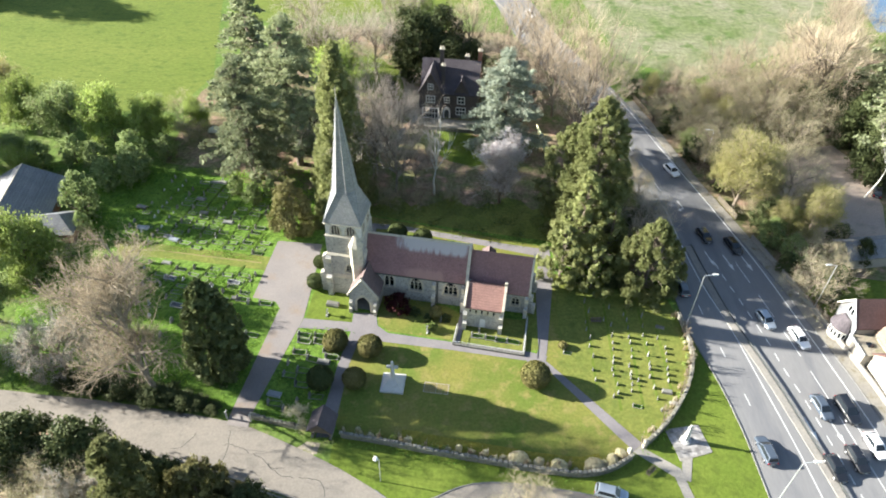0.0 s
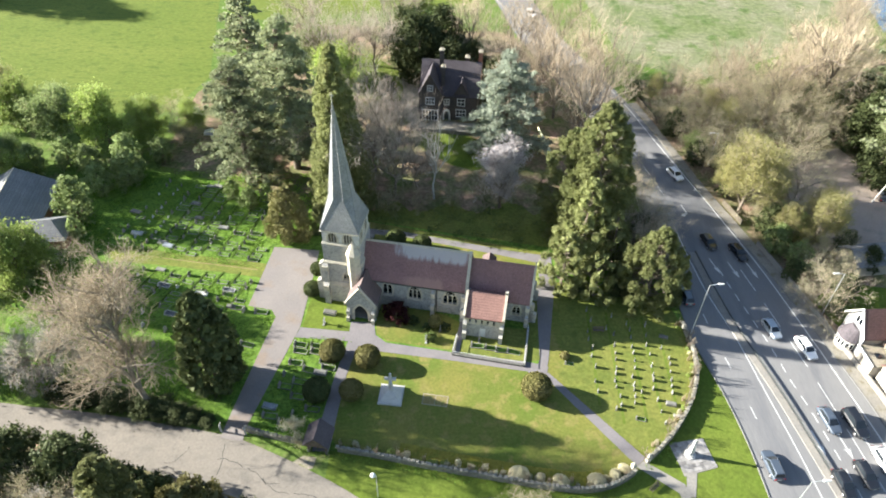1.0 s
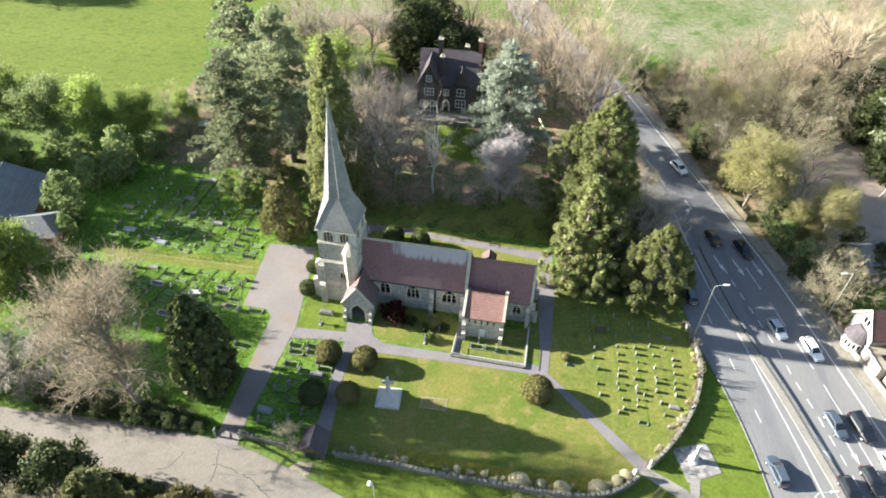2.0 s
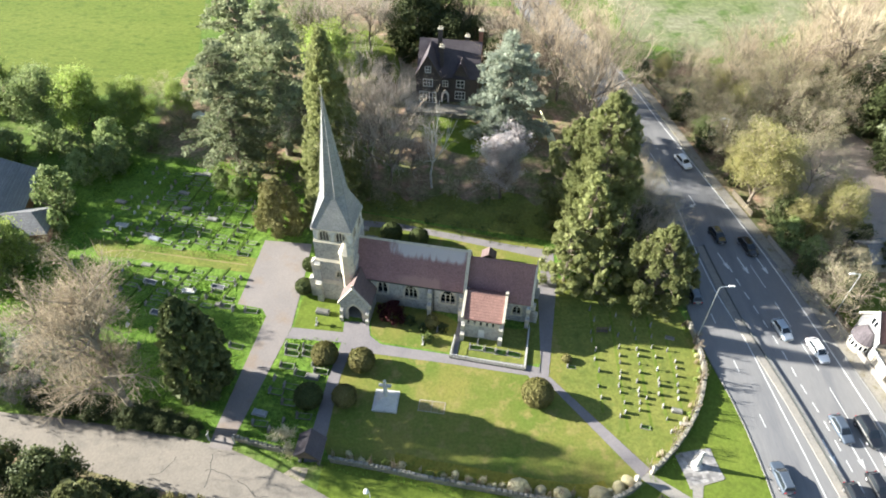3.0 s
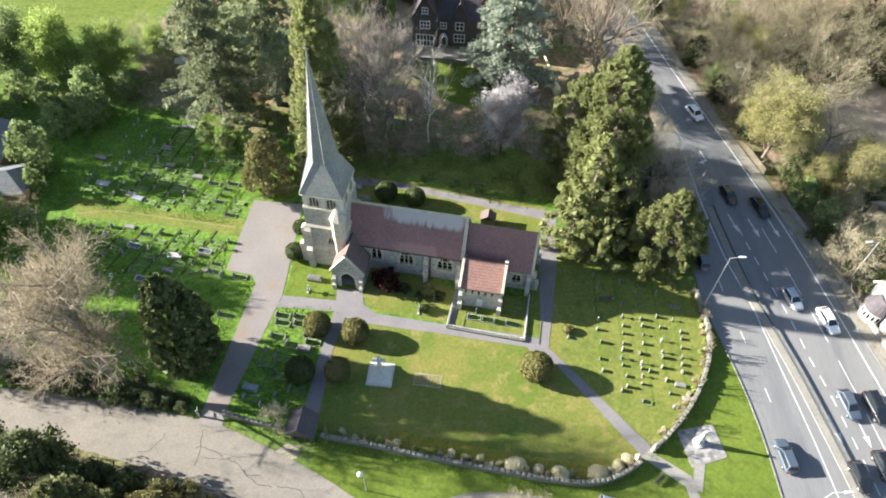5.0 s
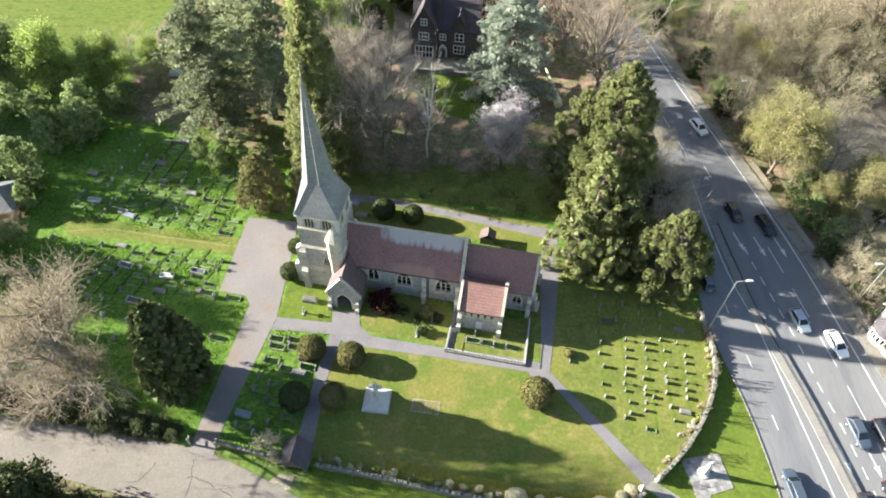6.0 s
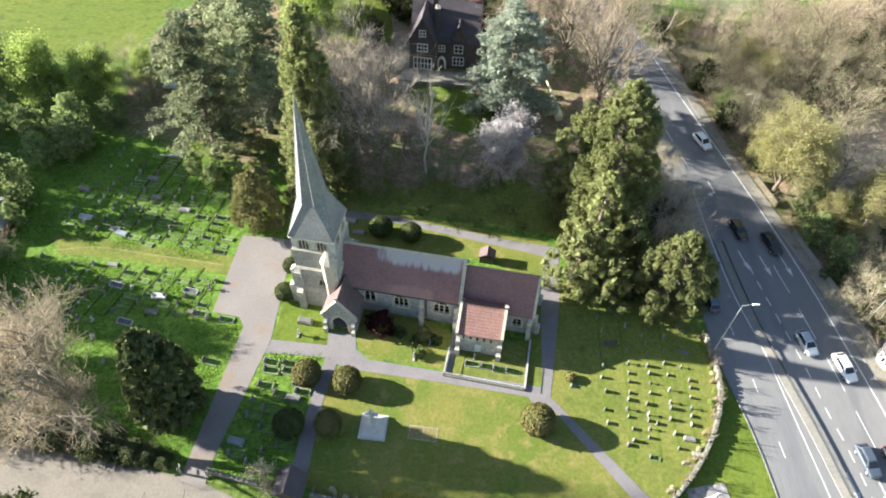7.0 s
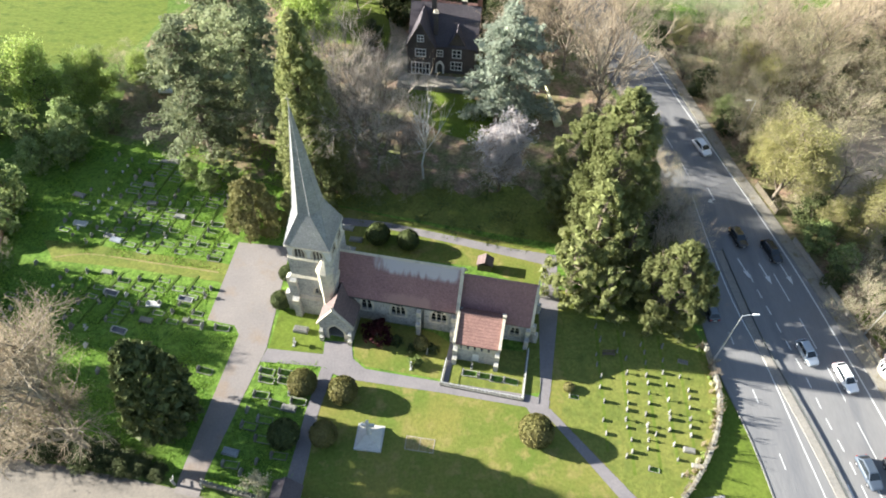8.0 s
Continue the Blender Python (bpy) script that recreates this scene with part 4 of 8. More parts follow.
# broach spire: a square skirt that narrows to eight sides
zs, zw, zt = 15.15, 20.4, 36.3
k, a = 3.12, 1.86
c, tn = k * 0.999, a * math.tan(math.pi / 8)
bm = bmesh.new()
base = [bm.verts.new((tc[0] + x * c, tc[1] + y * c, zs)) for x, y in ((-1, -1), (1, -1), (1, 1), (-1, 1))]
oct_ = [bm.verts.new((tc[0] + x, tc[1] + y, zw)) for x, y in ((-tn, -a), (tn, -a), (a, -tn), (a, tn), (tn, a), (-tn, a), (-a, tn), (-a, -tn))]
tip = bm.verts.new((tc[0], tc[1], zt))
for i in range(4):
    bm.faces.new((base[i], base[(i + 1) % 4], oct_[2 * i + 1], oct_[2 * i]))
    bm.faces.new((base[(i + 1) % 4], oct_[(2 * i + 2) % 8], oct_[2 * i + 1]))
for i in range(8):
    bm.faces.new((oct_[i], oct_[(i + 1) % 8], tip))
bm.faces.new(base[::-1])
spire = part("spire", bm, M_SPIRE, church, "grey stone broach spire")
bm = bmesh.new()
for i in range(8):
    p = Vector(((-tn, -a), (tn, -a), (a, -tn), (a, tn), (tn, a), (-tn, a), (-a, tn), (-a, -tn))[i]).to_3d()
    pipe(bm, (tc[0] + p.x, tc[1] + p.y, zw), (tc[0], tc[1], zt), 0.07, 0.04, 5)
    q = ((-1, -1), (1, -1), (1, -1), (1, 1), (1, 1), (-1, 1), (-1, 1), (-1, -1))[i]
    pipe(bm, (tc[0] + q[0] * c, tc[1] + q[1] * c, zs), (tc[0] + p.x, tc[1] + p.y, zw), 0.05, 0.07, 5)
part("spire_ribs", bm, M_SPIRE, spire)
bm = bmesh.new()
pipe(bm, (tc[0], tc[1], zt - 0.3), (tc[0], tc[1], zt + 1.3), 0.09, 0.04)
box(bm, tc[0] - 0.3, tc[0] + 0.3, tc[1] - 0.04, tc[1] + 0.04, zt + 0.7, zt + 0.78)
part("finial", bm, M_STONE, spire)

# ---- trees and shrubs ----
def unit(a):
    return a / np.maximum(np.linalg.norm(a, axis=-1, keepdims=True), 1e-9)


def leaf_mesh(rng, P, N, size, slim=0.7, upright=0.0):
    """Bent four-cornered leaf clumps at P, facing about N; upright ones are long sprays that point up and out."""
    n = len(P)
    N = unit(N + rng.normal(0, 0.55, (n, 3)))
    A = unit(np.cross(N, unit(rng.normal(0, 1, (n, 3)))))
    if upright:
        up = np.array([[0, 0, 1.0]]) + N * 0.5 + rng.normal(0, 0.35, (n, 3))
        A = unit(up - N * (up * N).sum(1, keepdims=True) * 0.6)
        N = unit(np.cross(A, np.cross(N, A)))
    B = np.cross(N, A)
    s = (size * rng.uniform(0.55, 1.35, n))[:, None]
    V = np.stack([P - A * s - N * s * 0.35, P - B * s * slim, P + A * s - N * s * 0.35, P + B * s * slim], 1).reshape(-1, 3)
    return V, np.arange(4 * n).reshape(-1, 4)


def shell_points(rng, lobes, dens, lo=0.72, hi=1.06):
    """Points in the outer shells of many ellipsoids (centre, radii), none deep inside another one."""
    C = np.array([l[0] for l in lobes], dtype=float)
    R = np.array([l[1] for l in lobes], dtype=float)
    Ps, Ns = [], []
    for c, r in zip(C, R):
        area = 4 * math.pi * (((r[0] * r[1]) ** 1.6 + (r[0] * r[2]) ** 1.6 + (r[1] * r[2]) ** 1.6) / 3) ** (1 / 1.6)
        n = max(6, int(area * dens))
        d = unit(rng.normal(0, 1, (n, 3)))
        q = d * rng.uniform(lo, hi, (n, 1))
        Ps.append(c + q * r)
        Ns.append(unit(d / r))
    P, N = np.concatenate(Ps), np.concatenate(Ns)
    keep = np.ones(len(P), bool)
    for c, r in zip(C, R):
        keep &= (((P - c) / r) ** 2).sum(1) > 0.45
    return P[keep], N[keep]


def grow(rng, p, d, length, rad, level, kids, out, spread, lift, shrink):
    pts = [p]
    for i in range(3):
        d = unit(d + rng.normal(0, 0.13, 3) + np.array((0, 0, lift)))
        p = p + d * length / 3
        pts.append(p)
    out[level].append((pts, rad))
    if level + 1 < len(out):
        for j in range(kids[level]):
            f = rng.uniform(0.3, 1.0) * 3
            i = min(int(f), 2)
            q = pts[i] + (pts[i + 1] - pts[i]) * (f - i)
            side = unit(np.cross(d, rng.normal(0, 1, 3)))
            a = spread * rng.uniform(0.6, 1.3)
            grow(rng, q, unit(d * math.cos(a) + side * math.sin(a)), length * rng.uniform(*shrink), rad * 0.5, level + 1, kids, out, spread, lift, shrink)


def bars(paths, sides, thin=1.0):
    """Tapered bars along paths, for trunks, limbs and twigs."""
    A, B, ra, rb = [], [], [], []
    for pts, r in paths:
        n = len(pts) - 1
        for i in range(n):
            A.append(pts[i]), B.append(pts[i + 1])
            ra.append(r * (1 - 0.55 * i / n)), rb.append(r * (1 - 0.55 * (i + 1) / n))
    A, B = np.array(A), np.array(B)
    ra, rb = np.array(ra)[:, None] * thin, np.array(rb)[:, None] * thin
    d = unit(B - A)
    ref = np.where(np.abs(d[:, 2:3]) > 0.9, np.array([[1.0, 0, 0]]), np.array([[0, 0, 1.0]]))
    X = unit(np.cross(d, ref))
    Y = np.cross(d, X)
    n = len(A)
    V = []
    for E, r in ((A, ra), (B, rb)):
        for i in range(sides):
            a = 2 * math.pi * i / sides
            V.append(E + (X * math.cos(a) + Y * math.sin(a)) * r)
    V = np.stack(V, 1).reshape(-1, 3)
    base = np.arange(n)[:, None] * 2 * sides
    if sides == 2:
        F = base + np.array([[0, 1, 3, 2]])
    else:
        F = np.concatenate([base + np.array([[i, (i + 1) % sides, sides + (i + 1) % sides, sides + i]]) for i in range(sides)])
    return V, F


def trunk_part(rng, tree, h, r, material, lean=(0, 0), limbs=()):
    pts = [np.array((lean[0] * t, lean[1] * t, h * t)) + np.array((*rng.normal(0, 0.02 * h * t, 2), 0)) for t in (0, 0.15, 0.35, 0.6, 0.85, 1.0)]
    V, F = bars([(pts, r)] + list(limbs), 6)
    return np_part("trunk", V, F, material, tree)


def plant(name, label, category, x, y, group="", rot=0.0):
    return thing(name, label, category, x, y, 0.0, rot, group)


def inner_leaves(rng, lobes, share, size, slim=0.8):
    """Large shaded leaf clumps deep inside a crown, that close it against the light."""
    C = np.array([l[0] for l in lobes], dtype=float)
    R = np.array([l[1] for l in lobes], dtype=float)
    n = max(8, int(len(C) * share))
    i = rng.integers(0, len(C), n)
    P = C[i] + unit(rng.normal(0, 1, (n, 3))) * R[i] * rng.uniform(0.0, 0.6, (n, 1))
    return leaf_mesh(rng, P, rng.normal(0, 1, (n, 3)), size, slim)


def joined(*meshes):
    """Several meshes of four-cornered faces as one."""
    V, F, k = [], [], 0
    for v, f in meshes:
        V.append(v), F.append(f + k)
        k += len(v)
    return np.concatenate(V), np.concatenate(F)


def cedar(name, label, x, y, h, r, seed, leaf=F_CEDAR, size=0.42, dens=3.2, low=0.12):
    """A spreading conifer: level limbs that carry flat, ragged, drooping plates of needles."""
    rng = np.random.default_rng(seed)
    tree = plant(name, label, "tree", x, y)
    lobes, limbs = [], []
    tiers = int(h / 1.75)
    for k in range(tiers):
        f = k / (tiers - 1)
        z = h * (low + (0.97 - low) * f)
        reach = r * (1 - f ** 2.0) ** 0.7 * min(1.0, 0.72 + f) + 0.6
        for j in range(6 if f < 0.8 else 4):
            a = rng.uniform(0, 2 * math.pi)
            L = reach * rng.uniform(0.5, 1.1)
            e = np.array((math.cos(a) * L, math.sin(a) * L, z + rng.uniform(-0.6, 0.5) - 0.10 * L))
            side = np.array((-math.sin(a), math.cos(a), 0))
            limbs.append(([np.array((0, 0, z - 0.3)), e * np.array((0.5, 0.5, 1)) + np.array((0, 0, 0.35)), e], 0.11))
            for t in (0.3, 0.5, 0.68, 0.85, 1.0):
                if t * L > 0.8 or f > 0.85:
                    for w0 in (-1, 1):
                        w = rng.uniform(0.5, 1.0) * (0.42 + r * 0.062) * (1.15 - 0.35 * t)
                        c = np.array((e[0] * t, e[1] * t, z + (e[2] - z) * t)) + side * w0 * w * rng.uniform(0.3, 1.1) + rng.normal(0, 0.22, 3)
                        lobes.append((c, (w * 1.25, w * 1.25, w * 0.36)))
    P, N = shell_points(rng, lobes, dens, 0.35, 1.25)
    N = unit(N * np.array((0.6, 0.6, 1.0)) + np.array((0, 0, 0.35)))
    trunk_part(rng, tree, h * 0.95, 0.035 * h * 0.7, M_BARK, limbs=limbs)
    np_part("crown", *joined(leaf_mesh(rng, P, N, size, 0.5), inner_leaves(rng, lobes, 1.2, 0.55)), leaf, tree)
    return tree


def plumed_conifer(name, label, x, y, h, r, seed, leaf, size=0.17, dens=11.0, top=2.2, low=0.02, bough=0.26, droop=1.5, flare=0.6, lean=(0, 0), inner=2.0):
    """A broad conifer of many separate plumed boughs with dark gaps between them and a ragged outline."""
    rng = np.random.default_rng(seed)
    tree = plant(name, label, "tree", x, y)
    lobes, limbs = [], []
    n = int(h * r * 0.8 * (0.26 / bough) ** 1.7)
    for i in range(n):
        f = (i + rng.uniform(0, 1)) / n
        prof = (1 - f ** top) ** 0.75 * min(1.0, flare + f * 1.6)
        a = i * 2.39996 + rng.uniform(-0.5, 0.5)
        R = r * prof * rng.uniform(0.55, 1.02)
        wb = r * bough * rng.uniform(0.65, 1.25) * (0.5 + 0.55 * prof)
        z = h * (low + (0.98 - low) * f)
        c = np.array((R * math.cos(a) + lean[0] * f, R * math.sin(a) + lean[1] * f, z))
        limbs.append(([np.array((lean[0] * f, lean[1] * f, max(0.3, z - 0.35 * R))), c * np.array((0.6, 0.6, 1)), c], 0.06))
        out = np.array((math.cos(a), math.sin(a), 0.0))
        for j in range(7):
            d = unit(rng.normal(0, 1, 3)) * wb * rng.uniform(0.35, 0.8)
            d = d + out * wb * 0.25 + np.array((0, 0, -0.15 * wb))
            w = wb * rng.uniform(0.3, 0.55)
            lobes.append((c + d, (w, w, w * droop)))
    P, N = shell_points(rng, lobes, dens, 0.55, 1.2)
    k = P[:, 2] > 0.1
    P, N = P[k], N[k]
    trunk_part(rng, tree, h * 0.94, 0.02 * h, M_BARK, lean, limbs)
    np_part("crown", *joined(leaf_mesh(rng, P, N, size * 1.2, 0.45, 1.0), inner_leaves(rng, lobes, inner, 0.5)), leaf, tree)
    return tree


def spire_conifer(name, label, x, y, h, r, seed, leaf, size=0.4, dens=4.5, power=0.85, lobe=1.0, low=0.03, tall=1.3, dome=0.0):
    """A conical or columnar conifer made of many hanging sprays, with an uneven outline."""
    rng = np.random.default_rng(seed)
    tree = plant(name, label, "tree", x, y)
    lobes = []
    n = int(h * r * 3.4 / lobe ** 1.6)
    for i in range(n):
        f = rng.uniform(0, 1) ** 1.15
        z = h * (low + (1 - low) * f)
        prof = (1 - f) ** power if not dome else (1 - f ** dome) ** 0.6 * min(1.0, 0.55 + f * 2.0)
        R = r * prof * rng.uniform(0.5, 1.14)
        a = rng.uniform(0, 2 * math.pi)
        w = 0.7 * lobe * rng.uniform(0.55, 1.35) * (0.45 + 0.65 * prof)
        lobes.append(((R * math.cos(a), R * math.sin(a), z - w * 0.6), (w, w, w * tall)))
    P, N = shell_points(rng, lobes, dens, 0.6, 1.18)
    trunk_part(rng, tree, h * 0.96, 0.022 * h, M_BARK)
    np_part("crown", *joined(leaf_mesh(rng, P, N, size * 1.25, 0.42, 1.0), inner_leaves(rng, lobes, 2.5, 0.6)), leaf, tree)
    return tree


def leafy(name, label, x, y, h, r, seed, leaf, size=0.34, dens=3.6, category="tree", stems=7, low=0.25, bark=M_BARK, inner=3.0):
    """A round, gappy crown of leaf clumps on spreading limbs."""
    rng = np.random.default_rng(seed)
    tree = plant(name, label, category, x, y)
    lobes, limbs = [], []
    for i in range(int(34 + 22 * r)):
        a, f = rng.uniform(0, 2 * math.pi), rng.uniform(0, 1)
        z = h * (low + (0.96 - low) * f)
        R = r * max(0.05, 1 - (2 * f - 0.75) ** 2 / 1.9) * math.sqrt(rng.uniform(0.05, 1)) * (0.82 + 0.3 * noise.noise(Vector((math.cos(a) * 1.6, math.sin(a) * 1.6, f * 2.5 + seed))))
        w = rng.uniform(0.07, 0.2) * r
        c = np.array((R * math.cos(a), R * math.sin(a), z - w * 0.4))
        lobes.append((c, (w, w, w * 0.9)))
        if i < stems:
            limbs.append(([np.array((0, 0, h * low * 0.6)), c * 0.5 + np.array((0, 0, h * low * 0.3)), c], 0.012 * h))
    P, N = shell_points(rng, lobes, dens, 0.2, 1.5)
    mid = np.array((0, 0, h * 0.45))
    N = unit(N + unit(P - mid) * 0.8)
    trunk_part(rng, tree, h * 0.7, 0.02 * h, bark, limbs=limbs)
    np_part("crown", *joined(leaf_mesh(rng, P, N, size), inner_leaves(rng, lobes, inner, 0.075 * r + 0.12)), leaf, tree)
    return tree


def bare(name, label, x, y, h, r, seed, twig=M_TWIG, bark=M_BARK, buds=None, bud_size=0.14, bud_n=2, kids=(8, 6, 5, 5), lean=(0, 0), spread=0.75, lift=0.10, fork=0.28, thick=1.0, category="tree", bud_spread=0.2, slim=0.018, limb=1.0):
    """A leafless tree: trunk, limbs, branches and a haze of twigs, some with buds or blossom."""
    rng = np.random.default_rng(seed)
    tree = plant(name, label, category, x, y)
    out = [[] for _ in range(len(kids) + 1)]
    top = np.array((lean[0], lean[1], h * 0.55))
    trunk = [np.zeros(3), top * 0.35 + np.array((*rng.normal(0, 0.02 * h, 2), 0)), top * 0.7, top]
    out[0].append((trunk, 0.026 * h * thick))
    for j in range(kids[0]):
        f = rng.uniform(fork, 1.0) * 3 if j else 3
        i = min(int(f), 2)
        q = trunk[i] + (trunk[i + 1] - trunk[i]) * (f - i)
        a = 2 * math.pi * j / kids[0] + rng.uniform(-0.4, 0.4)
        up = rng.uniform(0.35, 1.1) + 0.5 * (f / 3)
        d = unit(np.array((math.cos(a) * r / (h * 0.5), math.sin(a) * r / (h * 0.5), up)))
        grow(rng, q, d, math.hypot(r, h * 0.45) * limb * rng.uniform(0.55, 0.9), 0.012 * h * thick, 1, kids, out, spread, lift, (0.42, 0.68))
    V, F = bars(out[0] + out[1] + out[2], 5)
    np_part("trunk", V, F, bark, tree)
    thin_paths = [p for lv in out[3:] for p in lv]
    V, F = bars([(pts, max(min(rad, 0.05), slim)) for pts, rad in thin_paths], 2)
    np_part("twig_haze", V, F, twig, tree)["kind"] = "stuff"
    if buds:
        ends = np.array([pts[k] for pts, rad in out[-1] for k in (1, 3)])
        P = np.repeat(ends, bud_n, 0) + rng.normal(0, bud_spread, (len(ends) * bud_n, 3))
        np_part("bud_haze", *leaf_mesh(rng, P, rng.normal(0, 1, P.shape), bud_size), buds, tree)["kind"] = "stuff"
    return tree


def ball_bush(name, label, x, y, r, h, seed, leaf, size=0.13, dens=60):
    """A clipped evergreen dome with a close, slightly uneven surface."""
    rng = np.random.default_rng(seed)
    bush = plant(name, label, "bush", x, y)
    bm = bmesh.new()
    bmesh.ops.create_icosphere(bm, subdivisions=3, radius=1.0)
    for v in bm.verts:
        k = 0.93 + 0.05 * noise.noise(v.co * 2.0 + Vector((seed, 0, 0)))
        v.co = Vector((v.co.x * r * k, v.co.y * r * k, h * 0.5 + v.co.z * h * 0.5 * k))
    part("core", bm, leaf, bush, smooth=True)
    P, N = shell_points(rng, [((0, 0, h * 0.5), (r, r, h * 0.5))], dens, 0.93, 1.03)
    P = P[P[:, 2] > 0.05]
    N = N[-len(P):] if len(N) != len(P) else N
    N = unit(P - np.array((0, 0, h * 0.5)))
    np_part("leafage", *leaf_mesh(rng, P, N, size), leaf, bush)["kind"] = "stuff"
    return bush


def again(tree, x, y, s=1.0, rot=0.0, sz=None):
    return copy_thing(tree, pose(x, y, 0, 0, 0, rot) @ Matrix.Diagonal((s, s, sz or s, 1)))



# ---- markings, central rail, lamps ----
road = bpy.data.objects["road"]


def at_y(line, y):
    for a, b in zip(line, line[1:]):
        if min(a[1], b[1]) <= y <= max(a[1], b[1]) and a[1] != b[1]:
            t = (y - a[1]) / (b[1] - a[1])
            return a[0] + (b[0] - a[0]) * t
    return line[-1][0]


def stripe(name, line, y0, y1, w=0.15, dx=0.0, z=0.053):
    """A painted stripe along a line, from y0 to y1."""
    n = max(1, int((y1 - y0) / 3))
    pts = [(at_y(line, y0 + (y1 - y0) * i / n) + dx, y0 + (y1 - y0) * i / n) for i in range(n + 1)]
    bm = bmesh.new()
    L, R = offset_line(pts, -w / 2), offset_line(pts, w / 2)
    rows = [(bm.verts.new((*l, z)), bm.verts.new((*r, z))) for l, r in zip(L, R)]
    for a, b in zip(rows, rows[1:]):
        bm.faces.new((a[0], a[1], b[1], b[0]))
    return part(name, bm, M_PAINT, road)


LANE_1 = curve_through([(57.4, 40), (56.4, 52), (55.3, 61.8), (54.5, 66), (53.7, 73.3), (51.6, 85.1), (50.8, 90)], 2.0)
LANE_2 = curve_through([(60.8, 44), (59.8, 53.4), (58.9, 62.7), (57.8, 71.0), (57.1, 75.7), (55.9, 83.3), (54.4, 92)], 2.0)
LANE_0 = curve_through([(48.6, 40), (47.6, 51), (46.8, 60.4), (45.9, 69.5), (44.9, 79), (44.2, 92), (43.6, 104)], 2.0)
INNER = curve_through([(51.9, 40), (51.5, 47), (50.9, 54.6), (49.9, 63.9), (48.6, 75.8), (47.0, 84), (46.0, 95), (45.5, 108)], 2.0)
stripe("edge_line", LINE_R, 32, 158, 0.2)
stripe("median_line", INNER, 40, 107, 0.16)
y = 41.0
while y < 90:
    stripe("lane_dash", LANE_1, y, y + 1.6, 0.16)
    y += 3.0
y = 44.5
while y < 91:
    stripe("lane_line", LANE_2, y, y + 5.2, 0.14)
    y += 8.2
y = 41.2
while y < 104:
    stripe("lane_dash", LANE_0, y, y + 2.1, 0.14)
    y += 9.15
bm = bmesh.new()
ribbon(bm, curve_through([(28.6, 172), (25.1, 182.8), (21.7, 197.3), (17.5, 209.8), (12.5, 226)], 3.0), 0.7, 0.0, 0.16)
setting("central_kerb", bm, M_PAVE, "pale kerbed strip between the carriageways far up the road", "median")
MID = curve_through([(46, 112), (44, 122), (41.4, 135), (37.5, 150), (32, 168), (27, 186)], 3.0)
y = 112.0
while y < 180:
    stripe("lane_dash", MID, y, y + 3.0, 0.14)
    y += 7.0


def arrow(x, y, rot, kind="ahead", s=1.0):
    """A painted lane arrow, pointing down the road."""
    bm = bmesh.new()
    polys = [[(-0.09, 0), (0.09, 0), (0.09, 2.6), (-0.09, 2.6)], [(-0.42, 2.3), (0, 3.9), (0.42, 2.3), (0, 2.6)]]
    if kind == "turn":
        polys = [[(-0.09, 0), (0.09, 0), (0.09, 2.7), (-0.09, 2.9)], [(0.09, 2.3), (0.75, 2.75), (0.75, 2.95), (0.09, 2.7)], [(0.6, 2.35), (1.35, 2.9), (0.55, 3.4)]]
    for k, poly in enumerate(polys):
        bm.faces.new([bm.verts.new((p[0] * s, p[1] * s, 0.055 + 0.002 * k)) for p in poly])
    m = pose(x, y, 0, 0, 0, rot)
    for v in bm.verts:
        v.co = m @ v.co
    part("lane_arrow", bm, M_PAINT, road)


for x, y, k in ((54.1, 57.7, "ahead"), (57.7, 57.2, "ahead"), (61.2, 56.6, "ahead"), (49.8, 93.6, "ahead"), (52.9, 92.6, "ahead"), (56.2, 92.6, "ahead"), (48.6, 109, "turn")):
    arrow(x, y, 180 + (7 if y < 80 else 12), k, 1.05)

bm = bmesh.new()
ribbon(bm, [p for p in offset_line(MEDIAN, 0.0)], 1.15, 0.0, 0.16)
setting("central_reservation", bm, M_PAVE, "raised buff kerbed strip between the carriageways", "median")
rail = thing("guard_rail", "low dark steel guard rail on the median", "guard rail", 0, 0)
RAIL = offset_line(MEDIAN, 0.55)
bm = bmesh.new()
ribbon(bm, RAIL, 0.07, 0.42, 0.66)
part("beam", bm, M_IRON, rail)
for i, p in enumerate(RAIL):
    part("rail_post", boxed(p[0] - 0.04, p[0] + 0.04, p[1] - 0.04, p[1] + 0.04, 0.1, 0.5), M_IRON, rail)


def street_lamp(name, label, x, y, h, arm, rot):
    """A tapered steel column with an angled arm and a flat lamp head."""
    lamp = thing(name, label, "street lamp", x, y, 0, rot, "street lamps")
    bm = bmesh.new()
    pipe(bm, (0, 0, 0), (0, 0, 1.4), 0.13, 0.13, 8)
    pipe(bm, (0, 0, 1.4), (0, 0, h), 0.10, 0.06, 8)
    part("column", bm, M_METAL, lamp)
    bm = bmesh.new()
    pipe(bm, (0, 0, h - 0.05), (arm * 0.8, 0, h + 0.25), 0.05, 0.045)
    part("arm", bm, M_METAL, lamp)
    bm = bmesh.new()
    hexa(bm, [(arm * 0.75, -0.16, h + 0.18), (arm * 0.75 + 0.95, -0.14, h + 0.22), (arm * 0.75 + 0.95, 0.14, h + 0.22), (arm * 0.75, 0.16, h + 0.18)],
         [(arm * 0.75, -0.11, h + 0.36), (arm * 0.75 + 0.85, -0.08, h + 0.36), (arm * 0.75 + 0.85, 0.08, h + 0.36), (arm * 0.75, 0.11, h + 0.36)])
    head = part("lamp_head", bm, M_WHITE, lamp, "pale grey lamp head")
    part("lens", boxed(arm * 0.75 + 0.15, arm * 0.75 + 0.8, -0.1, 0.1, h + 0.15, h + 0.19), M_GLASS, head)
    return lamp


